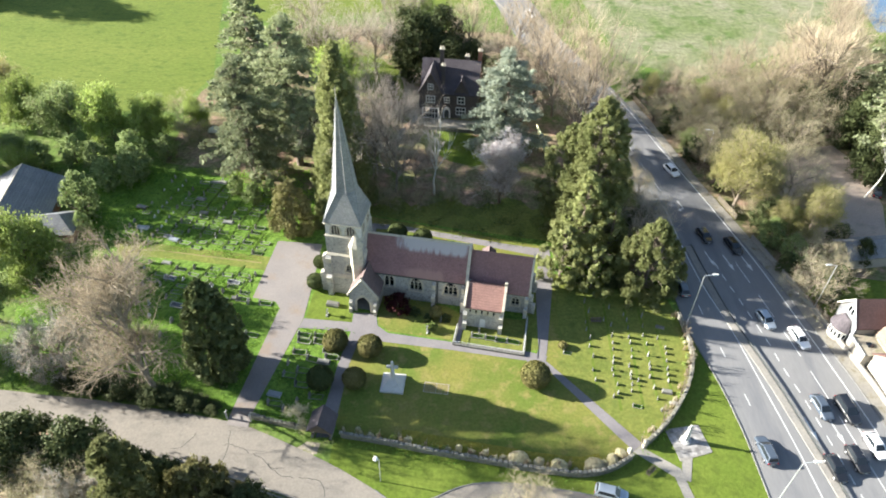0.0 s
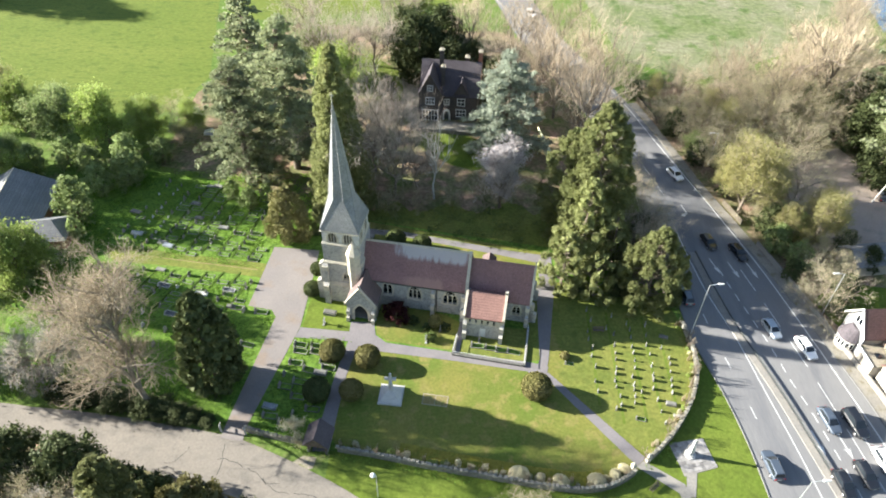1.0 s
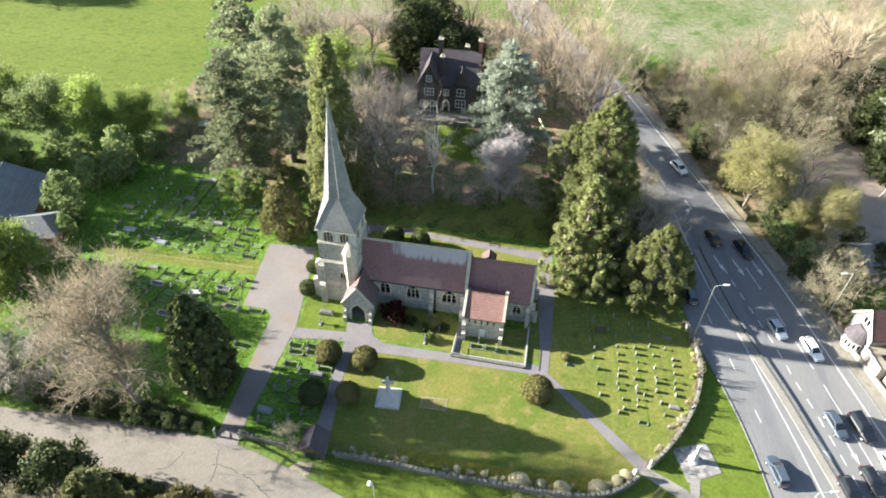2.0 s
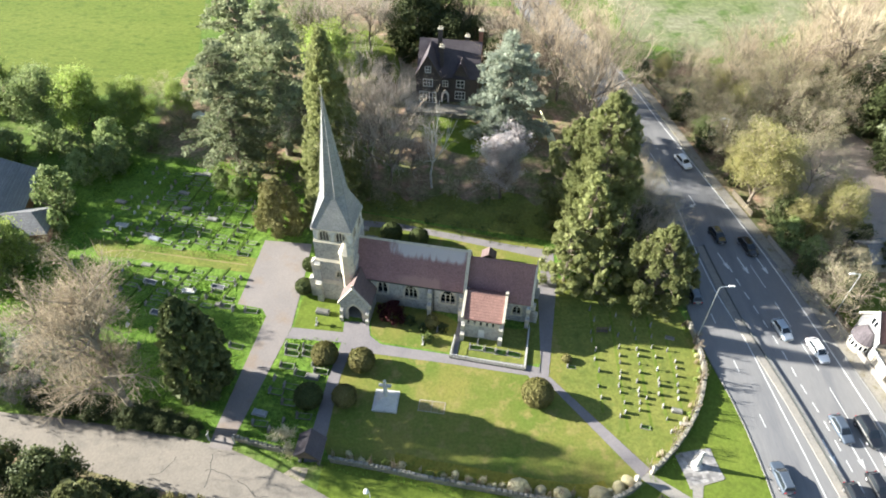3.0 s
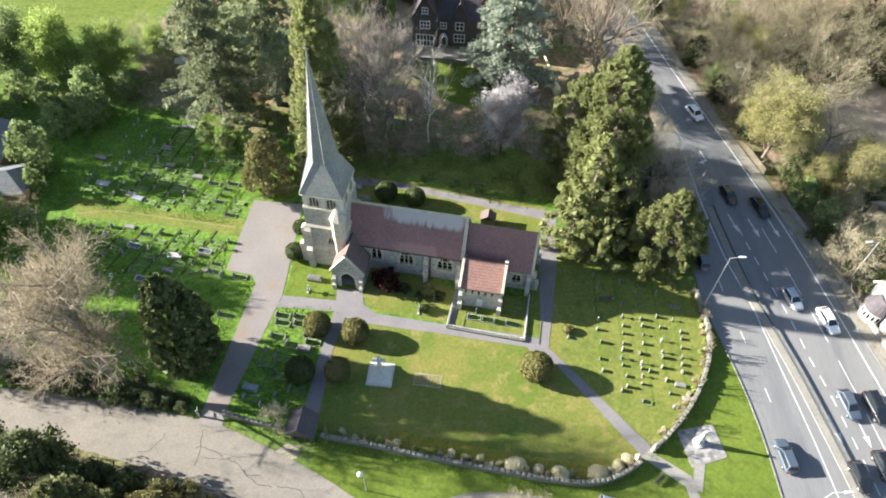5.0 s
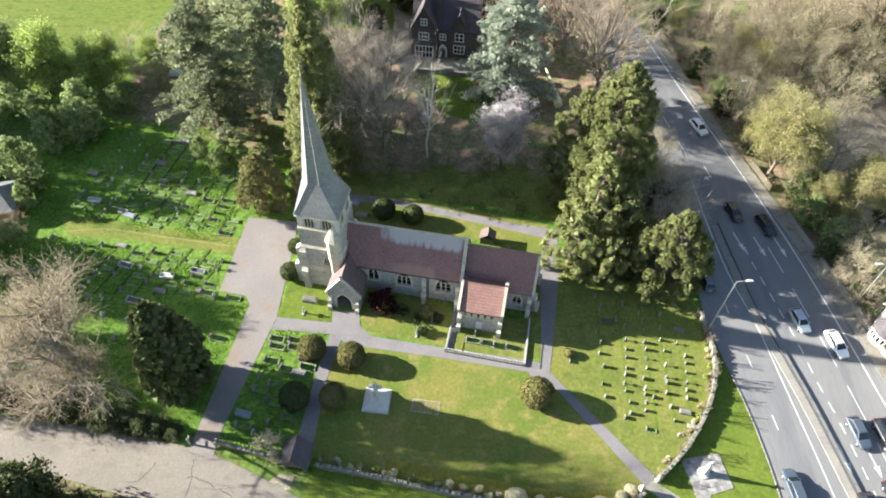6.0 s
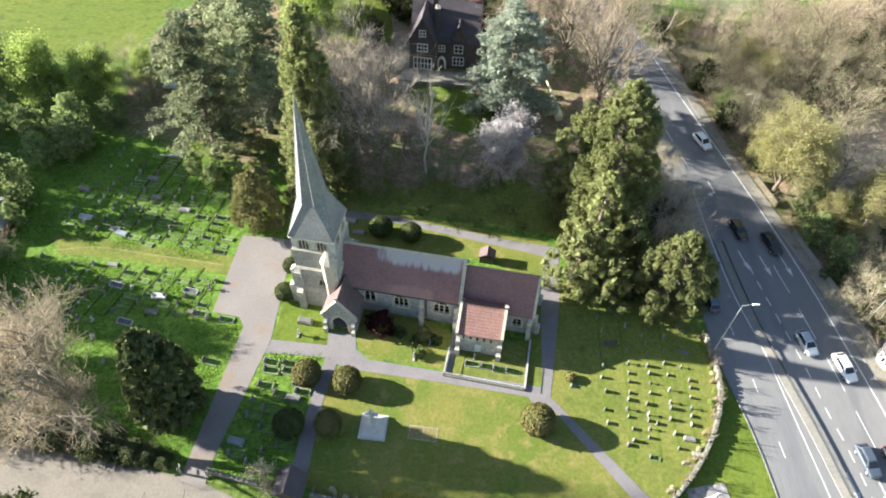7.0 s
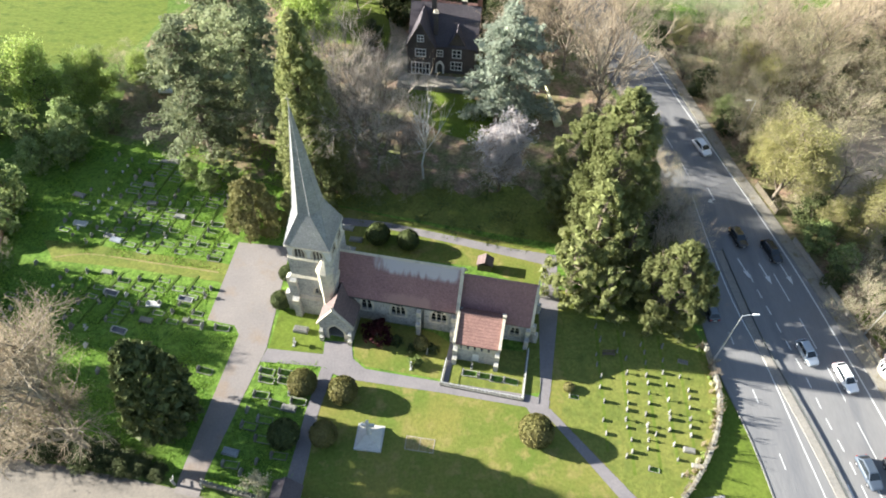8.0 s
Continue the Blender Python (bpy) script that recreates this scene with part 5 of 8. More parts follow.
street_lamp("street_lamp", "tall steel street lamp beside the churchyard wall", 41.3, 75.0, 11.8, 1.6, 0)
street_lamp("street_lamp", "tall steel street lamp on the verge", 44.0, 43.2, 11.8, 1.6, 0)
street_lamp("street_lamp", "steel street lamp in front of the shrubs", 64.6, 79.8, 9.8, 1.4, 185)
street_lamp("street_lamp", "steel street lamp below the roadside trees", 58.0, 122.8, 8.0, 1.4, 190)
lamp = thing("path_lamp", "short post lamp with a white head on the verge", "street lamp", -7.0, 47.0)
bm = bmesh.new()
pipe(bm, (0, 0, 0), (0, 0, 5.4), 0.07, 0.05)
part("column", bm, M_METAL, lamp)
bm = bmesh.new()
turned(bm, [ring(8, 0.10, 5.3, -0.35), ring(8, 0.36, 5.5, -0.4), ring(8, 0.30, 5.75, -0.4), ring(8, 0.08, 5.9, -0.35)])
part("lamp_head", bm, M_WHITE, lamp, "white dished lamp head")

# ---- churchyard walls, gates and memorials ----
rng = random.Random(5)
wall = thing("boundary_wall", "low curving rubble-stone churchyard wall", "wall", 0, 0, kind="structure")
GAP = (27.4, 29.2)
for seg in ([p for p in WALL_LINE if -13.6 < p[0] < GAP[0]], [p for p in WALL_LINE if p[0] > GAP[1]], [p for p in WALL_LINE if p[0] < -17.2]):
    bm = bmesh.new()
    ribbon(bm, seg, 0.42, 0.0, 0.95)
    part("masonry", bm, M_RUBBLE, wall)
    d = 0.0
    for a, b in zip(seg, seg[1:]):
        L = math.dist(a, b)
        while d < L:
            t = d / L
            w, h = rng.uniform(0.38, 0.62), rng.uniform(0.14, 0.30)
            x, y = a[0] + (b[0] - a[0]) * t, a[1] + (b[1] - a[1]) * t
            bm = bmesh.new()
            k = rng.uniform(0.7, 0.9)
            hexa(bm, [(-w / 2, -0.26, 0), (w / 2, -0.26, 0), (w / 2, 0.26, 0), (-w / 2, 0.26, 0)], [(-w / 2 * k, -0.2, h), (w / 2 * k, -0.2, h * 0.9), (w / 2 * k, 0.2, h), (-w / 2 * k, 0.2, h * 0.95)])
            m = pose(x, y, 0.95, 0, 0, math.degrees(math.atan2(b[1] - a[1], b[0] - a[0])) + rng.uniform(-8, 8))
            for v in bm.verts:
                v.co = m @ v.co
            part("coping_stone", bm, M_RUBBLE, wall)
            d += w + rng.uniform(0.02, 0.25)
        d -= L


def pier(name, x, y, h, w=0.55):
    t = thing(name, "square stone gate pier with a capping", "gate pier", x, y, 0, 15, "gate piers")
    part("shaft", boxed(-w / 2, w / 2, -w / 2, w / 2, 0, h), M_STONE, t)
    bm = bmesh.new()
    hexa(bm, ring(4, w * 0.85, h, turn=math.pi / 4), ring(4, w * 0.2, h + 0.35, turn=math.pi / 4))
    part("cap", bm, M_STONE, t)


pier("gate_pier", 27.1, 51.2, 1.4)
pier("gate_pier", 29.5, 52.6, 1.4)


def drive_post(x, y, rot):
    g = thing("drive_post", "white painted wooden post beside the drive's mouth", "gate post", x, y, 0, rot, "drive posts")
    part("shaft", boxed(-0.11, 0.11, -0.11, 0.11, 0, 1.45), M_GATE, g)
    bm = bmesh.new()
    hexa(bm, ring(4, 0.2, 1.45, turn=math.pi / 4), ring(4, 0.04, 1.7, turn=math.pi / 4))
    part("cap", bm, M_GATE, g)
    part("stub_rail", boxed(-0.04, 0.04, 0.11, 0.9, 0.85, 0.97), M_GATE, g)


drive_post(-29.7, 56.6, 15)
drive_post(-26.2, 56.2, 10)

# roofed churchyard gate
ly = thing("lychgate", "dark timber lychgate with a tiled gable roof", "lychgate", -15.6, 54.6, 0, -8)
ly.scale = (0.85, 0.85, 0.85)
for sx in (-1.5, 1.5):
    part("plinth", boxed(sx - 0.2, sx + 0.2, -1.5, 1.5, 0, 0.7), M_RUBBLE, ly)
    for sy in (-1.3, 1.3):
        part("post", boxed(sx - 0.11, sx + 0.11, sy - 0.11, sy + 0.11, 0.7, 2.5), M_WOOD, ly)
    part("wall_plate", boxed(sx - 0.12, sx + 0.12, -1.8, 1.8, 2.5, 2.7), M_WOOD, ly)
bm = bmesh.new()
prof = [(-2.2, 2.35), (0, 4.6), (2.2, 2.35), (2.2, 2.52), (0, 4.82), (-2.2, 2.52)]
hexa(bm, [(x, -2.0, z) for x, z in prof], [(x, 2.0, z) for x, z in prof])
part("roof", bm, M_DARKTILE, ly, "dark brown tiled roof")
for y in (-1.95, 1.83):
    bm = bmesh.new()
    prof = [(-1.9, 2.5), (1.9, 2.5), (0, 4.45)]
    hexa(bm, [(x, y, z) for x, z in prof], [(x, y + 0.1, z) for x, z in prof])
    part("gable_board", bm, M_WOOD, ly)
part("gate_leaf", boxed(-1.3, 1.3, 0.0, 0.06, 0.15, 1.2), M_WOOD, ly)

# great cross on its steps
cr = thing("churchyard_cross", "tall pale stone cross on a stepped pyramid base", "memorial cross", -6.2, 62.9, 0, -6)
part("step", boxed(-1.75, 1.75, -1.75, 1.75, 0, 0.4), M_MARBLE, cr)
bm = bmesh.new()
hexa(bm, ring(4, 1.58 * 1.414, 0.4, turn=math.pi / 4), ring(4, 0.42 * 1.414, 1.75, turn=math.pi / 4))
part("pyramid", bm, M_MARBLE, cr, "sloped pale stone base")
bm = bmesh.new()
hexa(bm, ring(8, 0.42, 1.7, turn=math.pi / 8), ring(8, 0.28, 3.2, turn=math.pi / 8))
hexa(bm, ring(8, 0.28, 3.2, turn=math.pi / 8), ring(8, 0.2, 5.3, turn=math.pi / 8))
box(bm, -0.85, 0.85, -0.17, 0.17, 3.95, 4.35)
part("cross", bm, M_MARBLE, cr)
plot = thing("kerbed_plot", "bare rectangle of stone kerbs in the lawn", "grave plot", 0.3, 62.2, 0, -8)
for a in ((-1.9, 1.9, -0.95, -0.83), (-1.9, 1.9, 0.83, 0.95), (-1.9, -1.78, -0.83, 0.83), (1.78, 1.9, -0.83, 0.83), (-0.05, 0.05, -0.83, 0.83)):
    part("kerb", boxed(*a, 0.0, 0.055), M_EARTH, plot)
part("infill", boxed(-1.78, 1.78, -0.83, 0.83, 0.0, 0.034), M_DRYGRASS, plot, "straw-coloured dry grass")

# war memorial outside the wall
M_FLAG = surf("worn_flagstone", (0.22, 0.21, 0.2), (0.32, 0.305, 0.29), 0.8, 5.0, 0.9, 0.2, 0.25, 0.25, rand=0.35)
wm = thing("war_memorial", "tall white stone memorial on worn paving", "memorial", 35.6, 53.6, 0, 12)
wm.scale = (0.85, 0.85, 0.72)
bm = bmesh.new()
hexa(bm, [(-2.6, -3.4, 0), (3.2, -3.0, 0), (3.6, 2.4, 0), (-2.2, 2.6, 0)], [(-2.6, -3.4, 0.1), (3.2, -3.0, 0.1), (3.6, 2.4, 0.1), (-2.2, 2.6, 0.1)])
paving = part("paving", bm, M_PAVE, wm, "worn pale paving")
for i in range(9):
    for j in range(8):
        x, y = -2.5 + i * 0.66, -2.9 + j * 0.66
        part("flagstone", boxed(x, x + 0.62, y, y + 0.62, 0.1, 0.115 + 0.02 * rng.random()), M_FLAG, paving)
for r, z0, z1 in ((0.95, 0.1, 0.4), (0.7, 0.4, 0.7)):
    bm = bmesh.new()
    hexa(bm, ring(8, r, z0, turn=math.pi / 8), ring(8, r, z1, turn=math.pi / 8))
    part("step", bm, M_MARBLE, wm)
bm = bmesh.new()
hexa(bm, ring(4, 0.55, 0.7, turn=math.pi / 4), ring(4, 0.5, 1.9, turn=math.pi / 4))
hexa(bm, ring(4, 0.5, 1.9, turn=math.pi / 4), ring(4, 0.2, 4.2, turn=math.pi / 4))
part("shaft", bm, M_MARBLE, wm)
bm = bmesh.new()
box(bm, -0.12, 0.12, -0.12, 0.12, 4.1, 5.2)
box(bm, -0.5, 0.5, -0.12, 0.12, 4.55, 4.8)
part("cross_head", bm, M_MARBLE, wm)


def bench(label, x, y, rot):
    b = thing("bench", label, "bench", x, y, 0, rot, "benches")
    for i in range(4):
        part("seat_slat", boxed(-0.9, 0.9, -0.25 + i * 0.13, -0.15 + i * 0.13, 0.42, 0.46), M_WOOD, b)
    for i in range(3):
        part("back_slat", boxed(-0.9, 0.9, 0.27, 0.31, 0.55 + i * 0.15, 0.65 + i * 0.15), M_WOOD, b)
    for sx in (-0.8, 0.75):
        for sy in (-0.22, 0.24):
            part("leg", boxed(sx, sx + 0.06, sy, sy + 0.06, 0, 0.42 if sy < 0 else 0.98), M_WOOD, b)


bench("weathered slatted bench facing the lawn", 26.6, 75.8, 0)
bench("weathered slatted bench outside the wall", 29.6, 48.6, 40)

# railed burial plot before the vestry
rp = thing("railed_plot", "white-kerbed burial plot with low railings", "grave plot", -20.8, 82.4, 0, -10)
R = [(25.5, -3.6), (25.4, -7.4), (36.6, -7.6), (36.6, 0.2)]
for a, b in zip(R, R[1:]):
    bm = bmesh.new()
    ribbon(bm, [a, b], 0.34, 0.0, 0.4)
    part("kerb", bm, M_GRAVE, rp, "grey stone kerb")
    L = math.dist(a, b)
    n = int(L / 0.5)
    bm = bmesh.new()
    for i in range(n + 1):
        x, y = a[0] + (b[0] - a[0]) * i / n, a[1] + (b[1] - a[1]) * i / n
        box(bm, x - 0.02, x + 0.02, y - 0.02, y + 0.02, 0.4, 1.05)
    ribbon(bm, [a, b], 0.05, 0.92, 0.98)
    part("railing", bm, M_WHITE, rp, "white painted iron railing")

# ---- gravestones ----
def headstone(label, w=0.75, h=1.0, top="round", stone=M_GRAVE, kerbs=False, name="gravestone"):
    """An upright stone on a plinth, with or without a kerbed plot before it (to the east)."""
    g = thing(name, label, "gravestone", 0, 0, -50)
    part("plinth", boxed(-0.16, 0.16, -w / 2 - 0.1, w / 2 + 0.1, 0, 0.16), stone, g)
    n = 7
    if top == "round":
        prof = [(-w / 2, 0.16), (w / 2, 0.16)] + [(w / 2 * math.cos(math.pi * i / n), h - w / 2 + w / 2 * math.sin(math.pi * i / n)) for i in range(n + 1)]
    elif top == "point":
        prof = [(-w / 2, 0.16), (w / 2, 0.16), (w / 2, h * 0.72), (w * 0.3, h * 0.9), (0, h), (-w * 0.3, h * 0.9), (-w / 2, h * 0.72)]
    elif top == "cross":
        t = 0.11
        prof = [(-t, 0.16), (t, 0.16), (t, h * 0.58), (w / 2, h * 0.58), (w / 2, h * 0.76), (t, h * 0.76), (t, h), (-t, h), (-t, h * 0.76), (-w / 2, h * 0.76), (-w / 2, h * 0.58), (-t, h * 0.58)]
    else:
        prof = [(-w / 2, 0.16), (w / 2, 0.16), (w / 2, h * 0.95), (w / 2 - 0.06, h), (-w / 2 + 0.06, h), (-w / 2, h * 0.95)]
    bm = bmesh.new()
    f = bm.faces.new([bm.verts.new((-0.06, p[0], p[1])) for p in prof])
    got = bmesh.ops.extrude_face_region(bm, geom=[f])
    for v in [k for k in got["geom"] if isinstance(k, bmesh.types.BMVert)]:
        v.co.x += 0.12
    part("stone", bm, stone, g)
    if kerbs:
        for a in ((0.16, 2.0, -w / 2 - 0.08, -w / 2), (0.16, 2.0, w / 2, w / 2 + 0.08), (1.92, 2.0, -w / 2, w / 2)):
            part("kerb", boxed(*a, 0, 0.15), stone, g)
        part("infill", boxed(0.16, 1.92, -w / 2, w / 2, 0, 0.12), M_LUSH, g)
    return g


def ledger(label, stone=M_GRAVE, tomb=False):
    """A flat grave slab on a low base, or a raised chest."""
    g = thing("ledger_grave", label, "grave slab", 0, 0, -50)
    part("base", boxed(-1.05, 1.05, -0.5, 0.5, 0, 0.22 if not tomb else 0.55), stone, g)
    bm = bmesh.new()
    k = 0.22 if not tomb else 0.55
    hexa(bm, [(-1.0, -0.45, k), (1.0, -0.45, k), (1.0, 0.45, k), (-1.0, 0.45, k)], [(-0.9, -0.36, k + 0.16), (0.9, -0.36, k + 0.16), (0.9, 0.36, k + 0.16), (-0.9, 0.36, k + 0.16)])
    part("slab", bm, stone, g)
    return g


M_CHIPS = surf("dark_stone_chippings", (0.07, 0.075, 0.085), (0.11, 0.115, 0.125), 1.2, 9.0, 0.8, 0.4, 0.3, 0.4)


def kerb_grave(label, stone, fill, h=0.22):
    """A grave plot framed by stone kerbs, with a small head block and a sunken infill."""
    g = thing("kerbed_grave", label, "grave plot", 0, 0, -50)
    for a in ((0.0, 2.1, -0.48, -0.38), (0.0, 2.1, 0.38, 0.48), (2.0, 2.1, -0.38, 0.38), (0.0, 0.12, -0.38, 0.38)):
        part("kerb", boxed(*a, 0, h), stone, g)
    part("infill", boxed(0.12, 2.0, -0.38, 0.38, 0, h * 0.8), fill, g)
    bm = bmesh.new()
    hexa(bm, [(-0.08, -0.34, 0), (0.14, -0.34, 0), (0.14, 0.34, 0), (-0.08, 0.34, 0)], [(0.0, -0.3, h + 0.2), (0.12, -0.3, h + 0.14), (0.12, 0.3, h + 0.14), (0.0, 0.3, h + 0.2)])
    part("head_block", bm, stone, g)
    return g


KINDS = [headstone("weathered round-topped gravestone in grass"), headstone("weathered pointed gravestone in grass", 0.7, 1.15, "point"), headstone("lichened stone cross grave marker", 0.7, 1.3, "cross"),
         headstone("plain square-topped gravestone in grass", 0.8, 0.85, "square"), headstone("round-topped gravestone with a kerbed plot", 0.8, 0.95, "round", kerbs=True),
         headstone("square gravestone with a grassy kerbed plot", 0.85, 0.8, "square", kerbs=True), headstone("small pale marble gravestone", 0.6, 0.75, "round", M_MARBLE),
         headstone("pale marble cross on a base", 0.75, 1.5, "cross", M_HEADSTONE), ledger("flat weathered grave slab"), ledger("low grey stone chest tomb", M_GRAVE, True), ledger("polished blue-grey grave slab", M_GRAVEBLUE),
         kerb_grave("kerbed grave plot overgrown with long grass", M_GRAVE, M_LUSH, 0.15), kerb_grave("pale-kerbed grave plot with dark stone chippings", M_HEADSTONE, M_CHIPS, 0.32), kerb_grave("pale marble kerbed grave plot with pale chippings", M_MARBLE, M_HEADSTONE, 0.3)]


def put(kind, x, y, rot=-10, s=1.0, group="churchyard graves"):
    g = copy_thing(KINDS[kind], pose(x, y, 0.02, rng.uniform(-3, 3), rng.uniform(-4, 4), rot + rng.uniform(-5, 5)) @ Matrix.Diagonal((s, s, s, 1)))
    g["group"] = group
    return g


rng = random.Random(11)
# western burial ground: rows north and south of the grass track, small stones to the west, kerbed plots to the east
TRACK = lambda x: 92.4 - (x + 56) * 0.137
count = 0
for i in range(11):
    xs = -61.5 + i * 2.95
    y = 79.0
    while y < 116 and count < 285:
        y += 1.42
        x = xs + (y - 85) * (0.40 if y < 91 else 0.26)
        d = y - TRACK(x)
        far = y > 106 and x > -43
        if abs(d) < 2.3 or x > -31.2 - (1.2 if y > 95 else 0) or x < -63 + max(0, y - 108) * 0.5 or y > 115.5 - (x + 60) * 0.12 or math.hypot(x + 26.6, y - 97.5) < 4.8:
            continue
        if rng.random() < (0.62 if far else 0.3 if y < 84 or x < -55 else 0.14):
            continue
        if x < -50.5:
            k, s = rng.choices(range(12), (6, 3, 3, 5, 1, 1, 9, 0, 1, 0, 0, 2))[0], rng.uniform(0.6, 0.85)
        else:
            k, s = rng.choices(range(12), (1, 1, 1, 1, 3, 4, 1, 0, 2, 0, 0, 16))[0], rng.uniform(0.72, 0.95)
        put(k, x + rng.uniform(-0.12, 0.12), y + rng.uniform(-0.08, 0.08), -12, s)
        count += 1
# dark strips paint the shade that the kerbs cast along the rows
M_ROWSHADE = surf("row_shade_grass", (0.05, 0.085, 0.014), (0.07, 0.11, 0.02), 0.4, 3.0, 0.95, 0.6, 0.1, 0.35)
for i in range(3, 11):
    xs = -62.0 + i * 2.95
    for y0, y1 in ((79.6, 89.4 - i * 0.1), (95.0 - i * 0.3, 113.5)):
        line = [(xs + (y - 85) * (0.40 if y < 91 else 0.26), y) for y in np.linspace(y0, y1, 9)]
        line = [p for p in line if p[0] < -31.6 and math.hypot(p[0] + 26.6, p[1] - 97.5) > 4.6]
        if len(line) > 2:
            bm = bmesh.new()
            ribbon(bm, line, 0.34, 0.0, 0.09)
            setting("grave_walk_%d" % (2 * i + (y0 > 91)), bm, M_ROWSHADE, "narrow strip of grass darkened for the shade beside the kerbs", "grass")
for x, y, k, s in ((-48.6, 95.2, 10, 0.95), (-57.6, 104.7, 8, 1.0), (-43.8, 113.4, 7, 0.7), (-43.8, 113.0, 8, 0.9), (-40.4, 83.2, 13, 1.0), (-44.2, 78.8, 12, 1.05), (-47.9, 78.8, 7, 0.75), (-47.3, 85.3, 12, 1.0), (-36.0, 84.3, 12, 1.0), (-56.3, 98.6, 13, 1.0)):
    put(k, x, y, -12, s)
for x, y, k in ((-33.5, 80.2, 5), (-31.5, 79.4, 0), (-29.5, 79.3, 4), (-30.4, 72.5, 4), (-37, 74, 3), (-43, 75, 0), (-47, 76, 6), (-44, 72, 3), (-50, 79, 0)):
    put(k, x, y)
# plots between the drive and the west path
for x, y, k in ((-21.9, 72.5, 5), (-21.7, 71.2, 4), (-19.3, 72.3, 4), (-19.1, 71.1, 5), (-22.1, 68.9, 5), (-19.8, 67.7, 5), (-17.4, 69.2, 5), (-17.0, 68.0, 4), (-17.2, 66.9, 8), (-22.9, 64.5, 5), (-20.8, 62.7, 4), (-23.7, 60.8, 10), (-24.3, 59.3, 4), (-22.6, 66.6, 3), (-21.0, 65.4, 5), (-20.2, 59.6, 0), (-21.9, 58.2, 3), (-18.4, 60.5, 4), (-19.5, 57.6, 0)):
    put(k, x, y)
# rows in the eastern lawn
for x, y, k in ((25.1, 72.4, 0), (24.7, 70.7, 1), (28.7, 72.9, 2), (28.6, 71.4, 0), (28.4, 70.1, 1), (28.2, 68.4, 3), (31.4, 72.6, 0), (31.4, 71.4, 6), (31.3, 69.9, 2), (33.8, 73.0, 0), (33.7, 68.9, 7), (33.5, 67.0, 2), (33.4, 66.2, 1), (30.3, 66.8, 3), (30.2, 65.2, 7), (30.1, 64.4, 1), (30.0, 63.2, 2), (29.7, 62.0, 1), (36.8, 70.4, 3), (36.7, 69.3, 3), (36.1, 66.2, 2), (35.9, 65.1, 3), (35.7, 63.9, 3), (35.0, 61.8, 9), (35.6, 59.8, 8), (29.4, 59.4, 5), (24.5, 65.9, 3), (27.5, 66.0, 0), (27.5, 64.9, 6), (20.4, 69.3, 5), (33.0, 64.6, 0), (33.2, 62.6, 6), (26.8, 61.0, 6), (31.5, 77.5, 2), (34.5, 77.2, 0), (25.8, 78.2, 2), (37.0, 74.8, 8), (28.0, 76.4, 0), (33.4, 58.6, 6), (27.8, 63.2, 3), (24.9, 75.8, 0), (24.8, 74.2, 3), (29.0, 75.2, 1), (31.8, 76.2, 0), (31.7, 74.6, 3), (34.2, 75.0, 1), (36.0, 72.4, 0), (34.0, 71.2, 3), (25.0, 68.6, 1), (24.6, 64.0, 0), (31.0, 68.4, 0), (31.1, 64.0, 3), (33.3, 60.6, 1), (36.4, 67.8, 0), (27.9, 67.4, 3), (27.6, 61.6, 0), (25.4, 80.4, 0), (29.4, 79.2, 3)):
    put(rng.choice((2, 2, 1, 3)) if k in (0, 6) else k, x, y, -12, rng.uniform(0.55, 0.75), "eastern graves")
# a few by the porch and behind the church
for x, y, k in ((-17.2, 79.0, 9), (-17.9, 76.8, 7), (-1.2, 73.3, 7), (1.0, 75.8, 1), (-13.7, 97.8, 6), (-12.4, 98.5, 8), (-13.1, 96.1, 6), (-10.8, 96.1, 8), (-14.6, 94.6, 6), (-11.8, 94.2, 8), (6.0, 72.6, 4), (8.2, 72.2, 4), (9.8, 71.8, 5), (11.6, 71.6, 4), (7.2, 73.6, 0)):
    put(k, x, y)

for k in KINDS:
    for o in (*k.children_recursive, k):
        bpy.data.objects.remove(o)

# ---- houses ----
def sash(parent, place, cx, z0, w, h, cols=2, rows=2, arched=False):
    """A white window set into a wall: frame, bars and dark panes. place: (across, depth, up) into the house."""
    win = part("window", plate([(cx - w / 2 - 0.16, z0 - 0.16), (cx + w / 2 + 0.16, z0 - 0.16), (cx + w / 2 + 0.16, z0 + h + 0.16), (cx - w / 2 - 0.16, z0 + h + 0.16)], [[(cx - w / 2, z0), (cx + w / 2, z0), (cx + w / 2, z0 + h), (cx - w / 2, z0 + h)]], 0.16, place @ Matrix.Translation((0, -0.08, 0))), M_WHITE, parent, "white painted window frame")
    bm = bmesh.new()
    box(bm, cx - w / 2, cx + w / 2, 0.0, 0.04, z0, z0 + h, place)
    part("pane", bm, M_GLASS, win, "dark glass")
    for i in range(1, cols):
        bm = bmesh.new()
        x = cx - w / 2 + w * i / cols
        box(bm, x - 0.075, x + 0.075, -0.06, -0.002, z0, z0 + h, place)
        part("glazing_bar", bm, M_WHITE, win)
    for i in range(1, rows):
        bm = bmesh.new()
        z = z0 + h * i / rows
        box(bm, cx - w / 2, cx + w / 2, -0.07, -0.003, z - 0.07, z + 0.07, place)
        part("glazing_bar", bm, M_WHITE, win)
    return win


